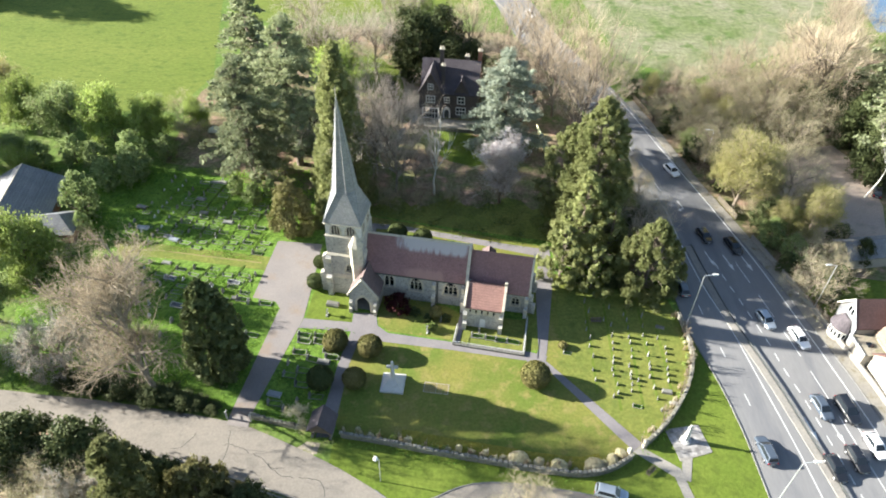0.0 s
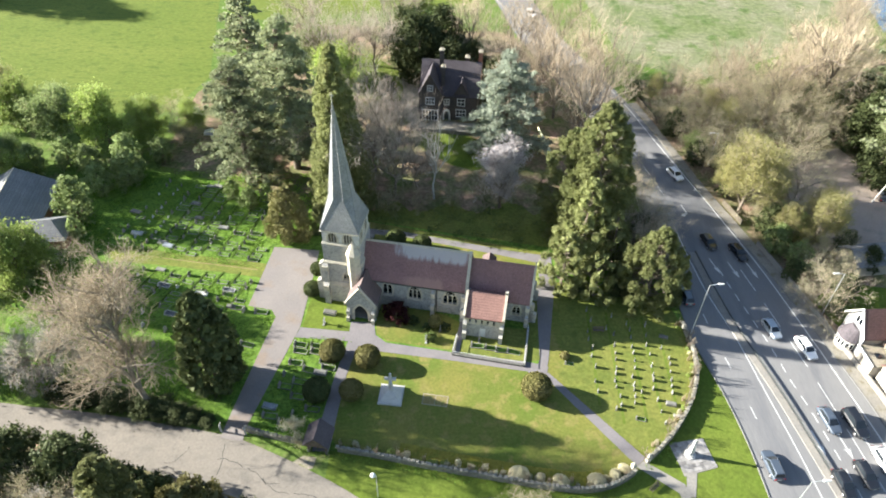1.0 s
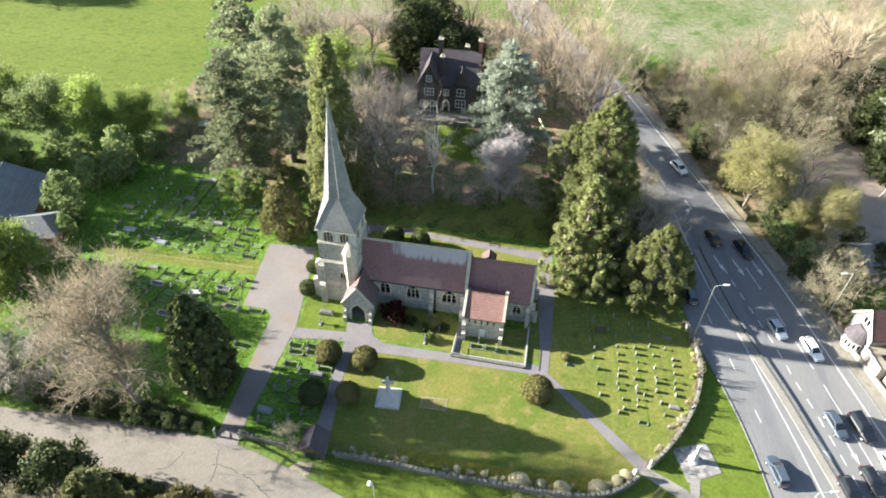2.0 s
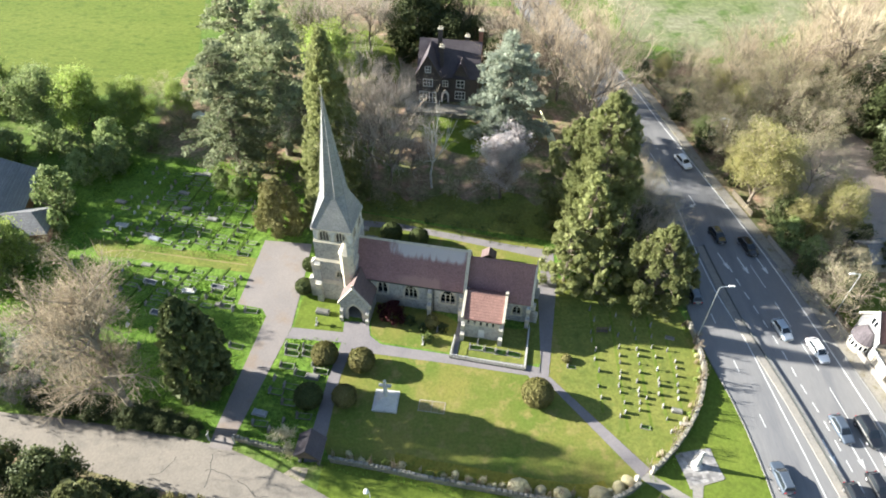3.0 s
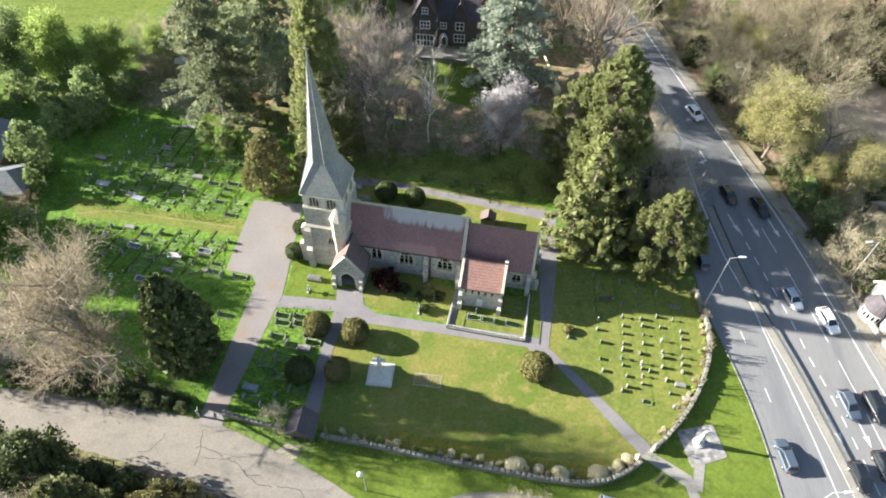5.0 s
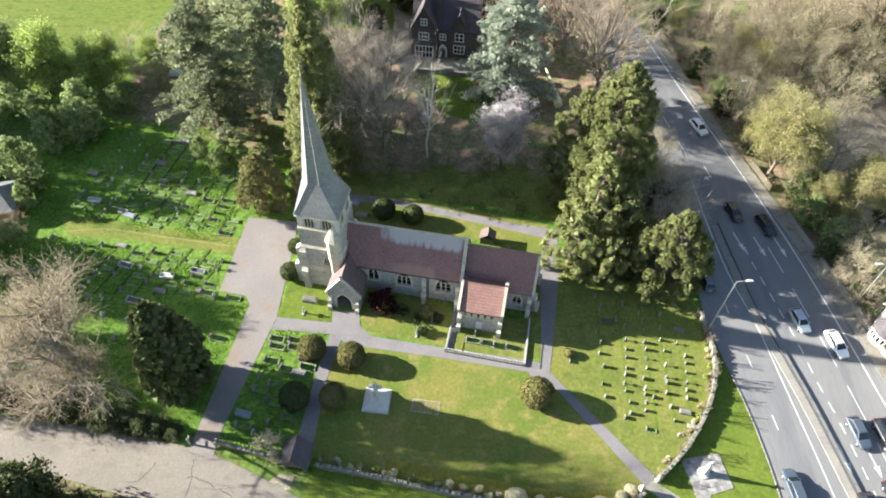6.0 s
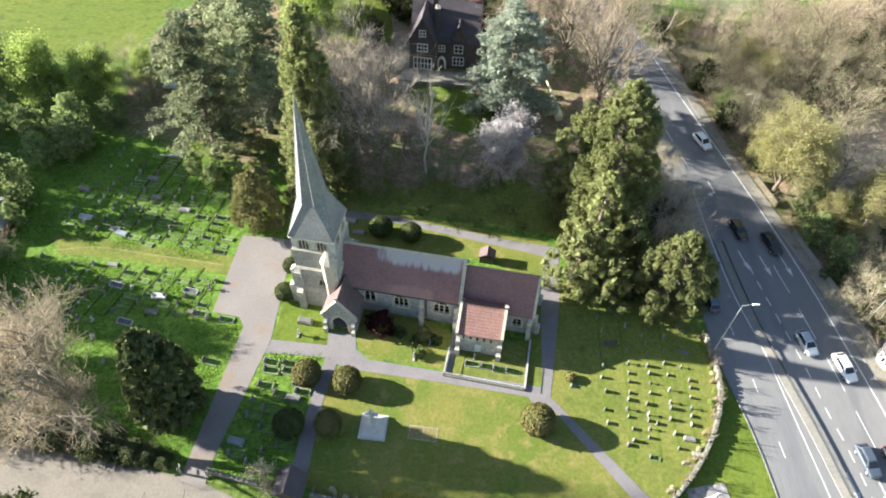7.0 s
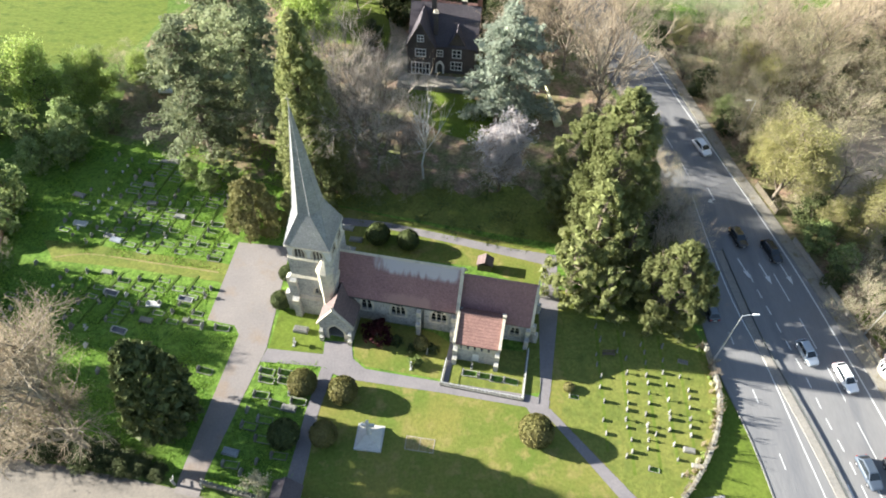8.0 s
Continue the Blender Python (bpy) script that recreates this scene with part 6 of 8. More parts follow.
def chimney(parent, u, v, z0, z1, w=0.9, d=0.7, material=M_DARKBRICK):
    c = part("chimney", boxed(u - w / 2, u + w / 2, v - d / 2, v + d / 2, z0, z1), material, parent)
    part("cap", boxed(u - w / 2 - 0.1, u + w / 2 + 0.1, v - d / 2 - 0.1, v + d / 2 + 0.1, z1, z1 + 0.22), M_STONE, c)
    for s in (-0.22, 0.22):
        bm = bmesh.new()
        hexa(bm, ring(8, 0.16, z1 + 0.2, u + s, v), ring(8, 0.12, z1 + 0.75, u + s, v))
        part("pot", bm, M_STONE, c)


def cross_roof(name, material, parent, u0, u1, um, v0, v1, ze, zr, t=0.2, over=0.35):
    """A gabled roof whose ridge runs away from the front."""
    s = (zr - ze) / (um - u0)
    bm = bmesh.new()
    prof = [(u0 - over, ze - over * s), (um, zr), (u1 + over, ze - over * s), (u1 + over, ze - over * s + t), (um, zr + t * 1.3), (u0 - over, ze - over * s + t)]
    hexa(bm, [(u, v0, z) for u, z in prof], [(u, v1, z) for u, z in prof])
    return part(name, bm, material, parent)


# the dark Victorian house among the trees
hs = thing("victorian_house", "dark brick Victorian house with gables and white windows", "house", -4.2, 139.2, 0, -7)
F0, F1 = wall_plane("u", 0.0), wall_plane("u", 1.4)
part("front_gable_wall", plate([(0, 0), (5.2, 0), (5.2, 7.0), (2.6, 11.8), (0, 7.0)], [[(0.9, 0.4), (4.3, 0.4), (4.3, 2.9), (0.9, 2.9)], [(1.7, 4.5), (3.5, 4.5), (3.5, 6.0), (1.7, 6.0)], [(2.1, 7.8), (3.1, 7.8), (3.1, 9.0), (2.1, 9.0)]], 0.4, F0), M_DARKBRICK, hs)
sash(hs, F0, 2.6, 0.4, 3.4, 2.5, 5, 2)
sash(hs, F0, 2.6, 4.5, 1.8, 1.5, 3, 2)
sash(hs, F0, 2.6, 7.8, 1.0, 1.2, 2, 2)
part("main_wall", plate([(5.2, 0), (13.2, 0), (13.2, 6.5), (5.2, 6.5)], [[(5.7, 3.9), (6.7, 3.9), (6.7, 5.1), (5.7, 5.1)], [(8.5, 1.0), (10.5, 1.0), (10.5, 2.7), (8.5, 2.7)], [(5.6, 0), (6.9, 0), (6.9, 2.3), (5.6, 2.3)]], 0.4, F1), M_DARKBRICK, hs)
sash(hs, F1, 6.2, 3.9, 1.0, 1.2, 2, 2)
sash(hs, F1, 9.5, 1.0, 2.0, 1.7, 3, 2)
FG = wall_plane("u", 1.3)
part("small_gable_wall", plate([(7.8, 3.2), (11.2, 3.2), (11.2, 6.5), (9.5, 9.6), (7.8, 6.5)], [[(8.75, 3.9), (10.25, 3.9), (10.25, 5.5), (8.75, 5.5)]], 0.1, FG), M_DARKBRICK, hs)
sash(hs, FG, 9.5, 3.9, 1.5, 1.6, 2, 2)
for a in ((0.0, 0.4, 0.4, 10.6, 0, 7.0), (12.8, 13.2, 1.8, 10.6, 0, 6.5), (0.0, 13.2, 10.2, 10.6, 0, 6.5), (4.8, 5.2, 0.4, 1.8, 0, 7.0)):
    part("side_wall", boxed(*a), M_DARKBRICK, hs)
for u in (0.0, 12.8):
    bm = bmesh.new()
    prof = [(1.5, 6.4), (10.5, 6.4), (6.0, 12.1)]
    hexa(bm, [(u, v, z) for v, z in prof], [(u + 0.4, v, z) for v, z in prof])
    part("side_gable", bm, M_DARKBRICK, hs)
part("front_door", boxed(5.75, 6.75, 1.55, 1.62, 0, 2.2), M_IRON, hs, "dark front door")
part("door_surround", plate(pointed(6.25, 0, 1.75, 2.95), [pointed(6.25, 0, 1.05, 2.35)], 0.25, wall_plane("u", 1.05)), M_WHITE, hs, "white arched door surround")
gable_roof("main_roof", M_DARKTILE, hs, 0.0, 13.5, 1.4, 6.0, 10.6, 6.5, 12.2, over=0.4)
cross_roof("gable_roof", M_DARKTILE, hs, 0, 5.2, 2.6, -0.4, 6.0, 7.0, 11.85)
cross_roof("small_gable_roof", M_DARKTILE, hs, 7.8, 11.2, 9.5, 0.9, 5.0, 6.5, 9.7)
for a, b in (((-0.3, 6.55), (2.6, 11.95)), ((2.6, 11.95), (5.5, 6.55))):
    bm = bmesh.new()
    hexa(bm, [(a[0], -0.46, a[1] - 0.25), (b[0], -0.46, b[1] - 0.25), (b[0], -0.40, b[1] - 0.25), (a[0], -0.40, a[1] - 0.25)], [(a[0], -0.46, a[1] + 0.1), (b[0], -0.46, b[1] + 0.1), (b[0], -0.40, b[1] + 0.1), (a[0], -0.40, a[1] + 0.1)])
    part("bargeboard", bm, M_WOOD, hs)
chimney(hs, 4.6, 4.6, 8.5, 15.4)
chimney(hs, 5.2, 2.6, 6.6, 12.4, 0.8, 0.6)
chimney(hs, 10.2, 6.4, 9.5, 13.2)
chimney(hs, 13.0, 8.0, 6.0, 13.9, 0.9, 0.7, M_BRICK)
part("rear_wall", boxed(1.0, 13.0, 10.6, 16.5, 0, 5.2), M_BRICK, hs)
gable_roof("rear_roof", M_REDTILE, hs, 0.8, 13.2, 10.6, 13.5, 16.5, 5.2, 8.2, over=0.35)
tr = thing("terrace", "pale gravel terrace with a low stone wall", "terrace", -4.2, 139.2, 0, -7)
part("paving", boxed(-1.5, 14.5, -4.4, -0.1, 0, 0.35), M_FOOTWAY, tr)
part("parapet", boxed(-1.5, 14.5, -4.75, -4.4, 0, 0.95), M_RUBBLE, tr)

# low slate-roofed hall west of the graves
bg = thing("church_hall", "low brick hall with grey slate roofs", "hall", -79.4, 100.0, 0, 7)
for a in ((-7.0, 6.6, -10.0, -9.7, 0, 2.7), (-7.0, 6.6, 9.2, 9.5, 0, 2.7), (-7.0, -6.7, -9.7, 9.2, 0, 2.7)):
    part("wall", boxed(*a), M_BRICK, bg)
EW = Matrix(((0, -1, 0, 6.6), (1, 0, 0, 0), (0, 0, 1, 0), (0, 0, 0, 1)))
part("wall", plate([(-9.7, 0), (9.2, 0), (9.2, 2.7), (-9.7, 2.7)], [[(3.0, 0.9), (4.6, 0.9), (4.6, 2.1), (3.0, 2.1)], [(5.6, 0.9), (7.2, 0.9), (7.2, 2.1), (5.6, 2.1)]], 0.3, EW), M_BRICK, bg)
sash(bg, EW, 3.8, 0.9, 1.6, 1.2)
sash(bg, EW, 6.4, 0.9, 1.6, 1.2)
cross_roof("main_roof", M_SLATE, bg, -7.0, 6.6, -0.2, -10.4, 9.9, 2.75, 6.2, over=0.6)
for v in (-9.95, 9.2):
    bm = bmesh.new()
    prof = [(-6.9, 2.7), (6.5, 2.7), (-0.2, 6.1)]
    hexa(bm, [(u, v, z) for u, z in prof], [(u, v + 0.3, z) for u, z in prof])
    part("gable", bm, M_BRICK, bg)
part("wing_wall", boxed(6.6, 12.2, -7.5, -1.5, 0, 2.4), M_BRICK, bg)
bm = bmesh.new()
e = [bm.verts.new(p) for p in ((4.0, -8.1, 2.4), (12.8, -8.1, 2.4), (12.8, -0.9, 2.4), (4.0, -0.9, 2.4))]
r = [bm.verts.new(p) for p in ((4.0, -4.5, 4.6), (10.0, -4.5, 4.6))]
for f in ((e[0], e[1], r[1], r[0]), (e[1], e[2], r[1]), (e[2], e[3], r[0], r[1]), (e[3], e[0], r[0]), (e[3], e[2], e[1], e[0])):
    bm.faces.new(f)
part("wing_roof", bm, M_SLATE, bg, "hipped grey slate wing roof")
bm = bmesh.new()
box(bm, -0.32, -0.08, -10.4, 9.9, 6.28, 6.5)
part("ridge", bm, M_STONE, bg)

# cream house by the road: a slate-hung gable with a round bay, a flat-roofed link and a buff-roofed wing
wh = thing("roadside_house", "cream rendered house with brown tiled gables and a bay", "house", 66.6, 60.0, 0, 2)
NW = wall_plane("v", 0.0)
part("slate_gable_wall", plate([(11.2, 0), (16.6, 0), (16.6, 4.7), (13.9, 7.9), (11.2, 4.7)], [[(13.2, 4.9), (14.6, 4.9), (14.6, 6.2), (13.2, 6.2)]], 0.3, NW), M_SLATE, wh, "grey slate-hung gable")
sash(wh, NW, 13.9, 4.9, 1.4, 1.3, 2, 1)
gable_roof("north_roof", M_HOUSETILE, wh, -0.35, 9.0, 11.2, 13.9, 16.6, 4.7, 7.9, over=0.35)
for a, b in (((10.85, 4.35), (13.9, 8.05)), ((13.9, 8.05), (16.95, 4.35))):
    bm = bmesh.new()
    hexa(bm, [(-0.47, a[0], a[1] - 0.16), (-0.47, b[0], b[1] - 0.16), (-0.36, b[0], b[1] - 0.16), (-0.36, a[0], a[1] - 0.16)], [(-0.47, a[0], a[1] + 0.2), (-0.47, b[0], b[1] + 0.2), (-0.36, b[0], b[1] + 0.2), (-0.36, a[0], a[1] + 0.2)])
    part("bargeboard", bm, M_WHITE, wh)
for a in ((0.3, 9, 11.2, 11.5, 0, 4.7), (0.3, 9, 16.3, 16.6, 0, 4.7), (8.7, 9.0, 11.5, 16.3, 0, 4.7)):
    part("side_wall", boxed(*a), M_RENDER, wh)
arc = [(-1.9 * math.cos(t), 13.7 + 1.9 * math.sin(t)) for t in [radians(-80 + 160 * i / 8) for i in range(9)]]
bm = bmesh.new()
hexa(bm, [(x, y, 0) for x, y in arc], [(x, y, 2.5) for x, y in arc])
bay = part("bay", bm, M_RENDER, wh)
bm = bmesh.new()
hexa(bm, [(x * 1.15, 13.7 + (y - 13.7) * 1.12, 2.5) for x, y in arc], [(x * 0.25, 13.7 + (y - 13.7) * 0.5, 4.3) for x, y in arc])
part("bay_roof", bm, M_DARKTILE, bay, "curved grey slate hood")
for i in range(8):
    (x0, y0), (x1, y1) = arc[i], arc[i + 1]
    k = 0.12
    p, q = (x0 + (x1 - x0) * k, y0 + (y1 - y0) * k), (x1 - (x1 - x0) * k, y1 - (y1 - y0) * k)
    bm = bmesh.new()
    ribbon(bm, [p, q], 0.08, 0.9, 2.1)
    win = part("bay_window", bm, M_WHITE, bay, "white framed curved window")
    bm = bmesh.new()
    ribbon(bm, [(p[0] + (q[0] - p[0]) * 0.15, p[1] + (q[1] - p[1]) * 0.15), (p[0] + (q[0] - p[0]) * 0.85, p[1] + (q[1] - p[1]) * 0.85)], 0.11, 1.0, 2.0)
    part("pane", bm, M_GLASS, win)
part("link_wall", boxed(-0.3, 3.2, 6.9, 11.2, 0, 2.8), M_RENDER, wh)
part("flat_roof", boxed(-0.5, 3.2, 6.8, 11.2, 2.8, 3.0), M_EARTH, wh, "flat buff felt roof")
part("parapet", boxed(-0.55, -0.35, 6.8, 11.2, 2.8, 3.2), M_WHITE, wh)
part("rooflight", boxed(1.0, 1.8, 8.4, 9.3, 3.0, 3.25), M_GLASS, wh)
cross_roof("wing_roof", M_BUFFTILE, wh, 3.2, 10.0, 6.6, 5.6, 11.0, 3.8, 6.8, over=0.3)
part("wing_wall", boxed(3.2, 9.8, 5.8, 11.0, 0, 3.75), M_RENDER, wh)
bm = bmesh.new()
s = 3.0 / 3.4
hexa(bm, [(3.9, 7.2, 4.75), (5.4, 7.2, 4.75 + 1.5 * s), (5.4, 8.6, 4.75 + 1.5 * s), (3.9, 8.6, 4.75)], [(3.9, 7.2, 4.9), (5.4, 7.2, 4.9 + 1.5 * s), (5.4, 8.6, 4.9 + 1.5 * s), (3.9, 8.6, 4.9)])
part("skylight", bm, M_GLASS, wh, "dark skylight in the buff roof")
SW = wall_plane("v", 0.9)
part("cream_gable_wall", plate([(1.0, 0), (6.6, 0), (6.6, 3.6), (3.8, 6.2), (1.0, 3.6)], [[(3.8 + 1.0 * math.cos(k * 0.5236), 2.4 + 1.3 * math.sin(k * 0.5236)) for k in range(12)]], 0.3, SW), M_RENDER, wh, "cream rendered gable")
# white oval paints the light reflected on the gable
win = part("oval_window", plate([(3.8 + 1.05 * math.cos(k * 0.5236), 2.4 + 1.35 * math.sin(k * 0.5236)) for k in range(12)], [], 0.06, wall_plane("v", 1.0)), M_WHITE, wh, "white oval of reflected light on the gable")
gable_roof("south_roof", M_HOUSETILE, wh, 0.6, 10.5, 1.0, 3.8, 6.6, 3.6, 6.2, over=0.25)
for a in ((1.2, 10.3, 1.0, 1.3, 0, 3.6), (1.2, 10.3, 6.3, 6.6, 0, 3.6)):
    part("side_wall", boxed(*a), M_RENDER, wh)
chimney(wh, 5.2, 11.4, 4.7, 8.4, 0.9, 0.7, M_BRICK)
gw = thing("garden_wall", "low buff wall in front of the roadside gardens", "wall", 0, 0, kind="structure")
bm = bmesh.new()
ribbon(bm, offset_line([p for p in EDGE_R if 52 < p[1] < 98], 2.2), 0.3, 0.0, 1.0)
part("masonry", bm, M_PAVE, gw)
fence = thing("roadside_fence", "weathered close-boarded fence along the road's verge", "fence", 0, 0, kind="structure")
M_FENCE = surf("weathered_fence_board", (0.078, 0.0644, 0.0468), (0.105, 0.0897, 0.0663), 0.8, 7.0, 0.9, 0.3, 0.2, 0.25, rand=0.2)
for y0, y1 in ((100, 111), (136, 152)):
    line = offset_line([p for p in EDGE_R if y0 < p[1] < y1], 2.5)
    bm = bmesh.new()
    ribbon(bm, line, 0.05, 0.05, 1.25)
    part("boards", bm, M_FENCE, fence)
    bm = bmesh.new()
    ribbon(bm, line, 0.12, 1.25, 1.31)
    part("capping_rail", bm, M_FENCE, fence)
    for p in line:
        part("fence_post", boxed(p[0] - 0.05, p[0] + 0.05, p[1] - 0.05, p[1] + 0.05, 0, 1.36), M_FENCE, fence)
sheet("garden_green", [(66.5, 77.5), (64.5, 83), (70, 88), (82, 86), (84, 78)], 0.03, M_VERGE, "small green garden behind the house", "lawn")
hut = thing("garden_shed", "small brown-roofed shed behind the church", "shed", 9.6, 91.0, 0, -10)
hut.scale = (0.85, 0.85, 0.78)
part("body", boxed(-1.3, 1.3, -0.9, 0.9, 0, 1.9), M_WOOD, hut)
bm = bmesh.new()
prof = [(-1.5, 1.8), (0, 3.0), (1.5, 1.8), (1.5, 1.92), (0, 3.15), (-1.5, 1.92)]
hexa(bm, [(u, -1.1, z) for u, z in prof], [(u, 1.1, z) for u, z in prof])
part("roof", bm, M_PORCHTILE, hut, "brown tiled roof")
ob = thing("outbuilding", "long low outbuilding with a dark roof", "outbuilding", 79.5, 92.5, 0, 8)
part("wall", boxed(-6, 6, -2.6, 2.6, 0, 2.6), M_RENDER, ob)
gable_roof("roof", M_SLATE, ob, -6.3, 6.3, -2.6, 0, 2.6, 2.6, 4.2)

# ---- cars ----
M_TYRE = gloss("tyre_rubber", (0.02, 0.02, 0.02), 0.8)
M_RIM = gloss("alloy_rim", (0.5, 0.5, 0.52), 0.3, 0.8)
M_HEADLIGHT = gloss("headlight_lens", (0.3, 0.31, 0.33), 0.1)
M_TAIL = gloss("red_lens", (0.35, 0.01, 0.01), 0.2)
M_CARGLASS = gloss("car_glass", (0.02, 0.025, 0.03), 0.05)


def car(label, x, y, rot, paint, L=4.3, W=1.8, H=1.48, boxy=0.0):
    """A car facing its +x: lofted body, cabin, glass, wheels, lamps and plates."""
    c = thing("car", label, "car", x, y, 0.045, rot, "cars on the road")
    k, w = L / 4.4, W / 2
    st = ((-2.2, 0.74, 0.40, 0.80), (-2.12, 0.93, 0.30, 0.96), (-1.5, 1.0, 0.24, 1.0), (-0.7, 1.0, 0.22, 0.98), (0.6, 1.0, 0.22, 0.95), (1.2, 0.99, 0.24, 0.92), (1.9, 0.93, 0.28, 0.80), (2.12, 0.82, 0.34, 0.70), (2.2, 0.66, 0.42, 0.60))
    bm = bmesh.new()
    rows = []
    lift = (H - 1.48) * 0.5
    for sx, f, zb, zt in st:
        ww = w * f
        zt += lift
        sec = [(-ww * 0.9, zb), (-ww, zb + 0.16), (-ww, zt - 0.2), (-ww * 0.9, zt - 0.04), (-ww * 0.6, zt), (ww * 0.6, zt), (ww * 0.9, zt - 0.04), (ww, zt - 0.2), (ww, zb + 0.16), (ww * 0.9, zb)]
        rows.append([(sx * k, a, b) for a, b in sec])
    turned(bm, rows)
    body = part("body", bm, paint, c, smooth=False)
    zb, zr = 0.94 + lift, H
    r0, r1 = (-2.02 + 0.0, 1.1), (-1.5 - 0.4 * boxy, 0.32)
    bw, tw = w * 0.9, w * 0.68
    low = [(r0[0] * k, -bw, zb), (r0[1] * k, -bw, zb - 0.04), (r0[1] * k, bw, zb - 0.04), (r0[0] * k, bw, zb)]
    high = [(r1[0] * k, -tw, zr - 0.05), (r1[1] * k, -tw, zr - 0.02), (r1[1] * k, tw, zr - 0.02), (r1[0] * k, tw, zr - 0.05)]
    bm = bmesh.new()
    hexa(bm, low, high)
    cabin = part("cabin", bm, paint, c)
    bm = bmesh.new()
    hexa(bm, high, [(p[0] * 0.93 - 0.03, p[1] * 0.85, zr + 0.03) for p in high])
    part("roof", bm, paint, cabin)

    def pane(name, a, b, d, e, s=0.86, out=0.02):
        P = [Vector(q) for q in (a, b, d, e)]
        mid = sum(P, Vector()) / 4
        n = (P[1] - P[0]).cross(P[3] - P[0]).normalized()
        if n.dot(mid - Vector((-0.4, 0, 0.8))) < 0:
            n = -n
        q = [mid + (p - mid) * s for p in P]
        g = bmesh.new()
        hexa(g, [p - n * 0.02 for p in q], [p + n * out for p in q])
        part(name, g, M_CARGLASS, cabin)

    pane("windscreen", low[1], low[2], high[2], high[1])
    pane("rear_window", low[0], low[3], high[3], high[0])
    pane("side_window", low[0], low[1], high[1], high[0], 0.84)
    pane("side_window", low[3], low[2], high[2], high[3], 0.84)
    for sx in (-1.36, 1.36):
        for sy in (-1, 1):
            bm = bmesh.new()
            pipe(bm, (sx * k, sy * (w - 0.2), 0.32), (sx * k, sy * (w + 0.015), 0.32), 0.32, 0.32, 14)
            wheel = part("wheel", bm, M_TYRE, c)
            bm = bmesh.new()
            pipe(bm, (sx * k, sy * (w + 0.01), 0.32), (sx * k, sy * (w + 0.03), 0.32), 0.21, 0.18, 10)
            part("rim", bm, M_RIM, wheel)
    for sy in (-1, 1):
        part("headlight", boxed(2.0 * k, 2.17 * k, sy * w * 0.5 - 0.13, sy * w * 0.5 + 0.13, 0.55 + lift, 0.64 + lift), M_HEADLIGHT, c)
        part("tail_light", boxed(-2.22 * k, -2.1 * k, sy * w * 0.66 - 0.12, sy * w * 0.66 + 0.12, 0.66 + lift, 0.86 + lift), M_TAIL, c)
        part("mirror", boxed(0.72 * k, 0.86 * k, sy * (w + 0.06) - 0.08, sy * (w + 0.06) + 0.08, 0.92 + lift, 1.06 + lift), paint, c)
    part("number_plate", boxed(2.19 * k, 2.215 * k, -0.26, 0.26, 0.42, 0.53), M_WHITE, c)
    part("number_plate", boxed(-2.22 * k, -2.2 * k, -0.26, 0.26, 0.5, 0.61), M_PAINT, c)
    part("grille", boxed(2.17 * k, 2.205 * k, -0.45, 0.45, 0.56, 0.66), M_TYRE, c)
    return c


PAINTS = {"black": gloss("black_car_paint", (0.012, 0.013, 0.016), 0.2, 0.0, 1.0), "white": gloss("white_car_paint", (0.8, 0.8, 0.8), 0.25, 0.0, 1.0), "silver": gloss("silver_car_paint", (0.42, 0.47, 0.52), 0.3, 0.5, 1.0),
          "blue": gloss("blue_car_paint", (0.018, 0.03, 0.065), 0.22, 0.1, 1.0), "steel": gloss("steel_blue_car_paint", (0.075, 0.095, 0.125), 0.3, 0.15, 0.6), "grey": gloss("grey_car_paint", (0.10, 0.12, 0.14), 0.25, 0.3, 1.0), "red": gloss("red_car_paint", (0.35, 0.02, 0.025), 0.25, 0.0, 1.0)}
for x, y, rot, p, lab, L, H, b in (
    (50.7, 97.5, -78, "black", "black hatchback driving down the road", 4.1, 1.48, 0), (55.3, 94.7, -76, "black", "black saloon in the outer lane", 4.5, 1.45, 0),
    (54.9, 76.3, -80, "silver", "pale silver-blue hatchback in the middle lane", 4.2, 1.5, 0), (59.0, 72.4, -81, "white", "white coupe in the outer lane", 4.6, 1.4, 0),
    (57.1, 59.0, -83, "steel", "grey-blue saloon waiting in the queue", 4.5, 1.45, 0), (60.6, 58.5, -83, "black", "tall black off-road car in the queue", 4.9, 1.85, 1),
    (46.3, 51.8, 94, "steel", "blue-grey estate car leaving along the road", 4.5, 1.5, 0.8), (54.9, 49.1, -84, "black", "black hatchback waiting in the queue", 4.2, 1.5, 0),
    (58.5, 50.5, -84, "black", "black hatchback waiting in the queue", 4.3, 1.5, 0.4), (62.0, 52.6, -85, "white", "white car at the head of the queue", 4.3, 1.5, 0),
    (42.9, 83.5, 92, "grey", "dark grey car passing the churchyard", 4.2, 1.48, 0), (49.8, 118.6, -72, "white", "white car coming round the bend", 4.4, 1.5, 0), (27.4, 197.6, -68, "white", "white car far up the road", 4.4, 1.6, 0.4)):
    car(lab, x, y, rot, PAINTS[p], L, 1.82 if H < 1.7 else 1.95, H, b)
car("pale blue-grey estate car parked beside the lane", 23.5, 45.2, -16, PAINTS["silver"], 4.4, 1.8, 1.52, 0.8)["group"] = "parked cars"
for x, y, rot, p in ((90.6, 112, 60, "black"), (92.4, 117, 60, "grey")):
    car("dark car parked at the gravel's edge", x, y, rot, PAINTS[p])["group"] = "parked cars"

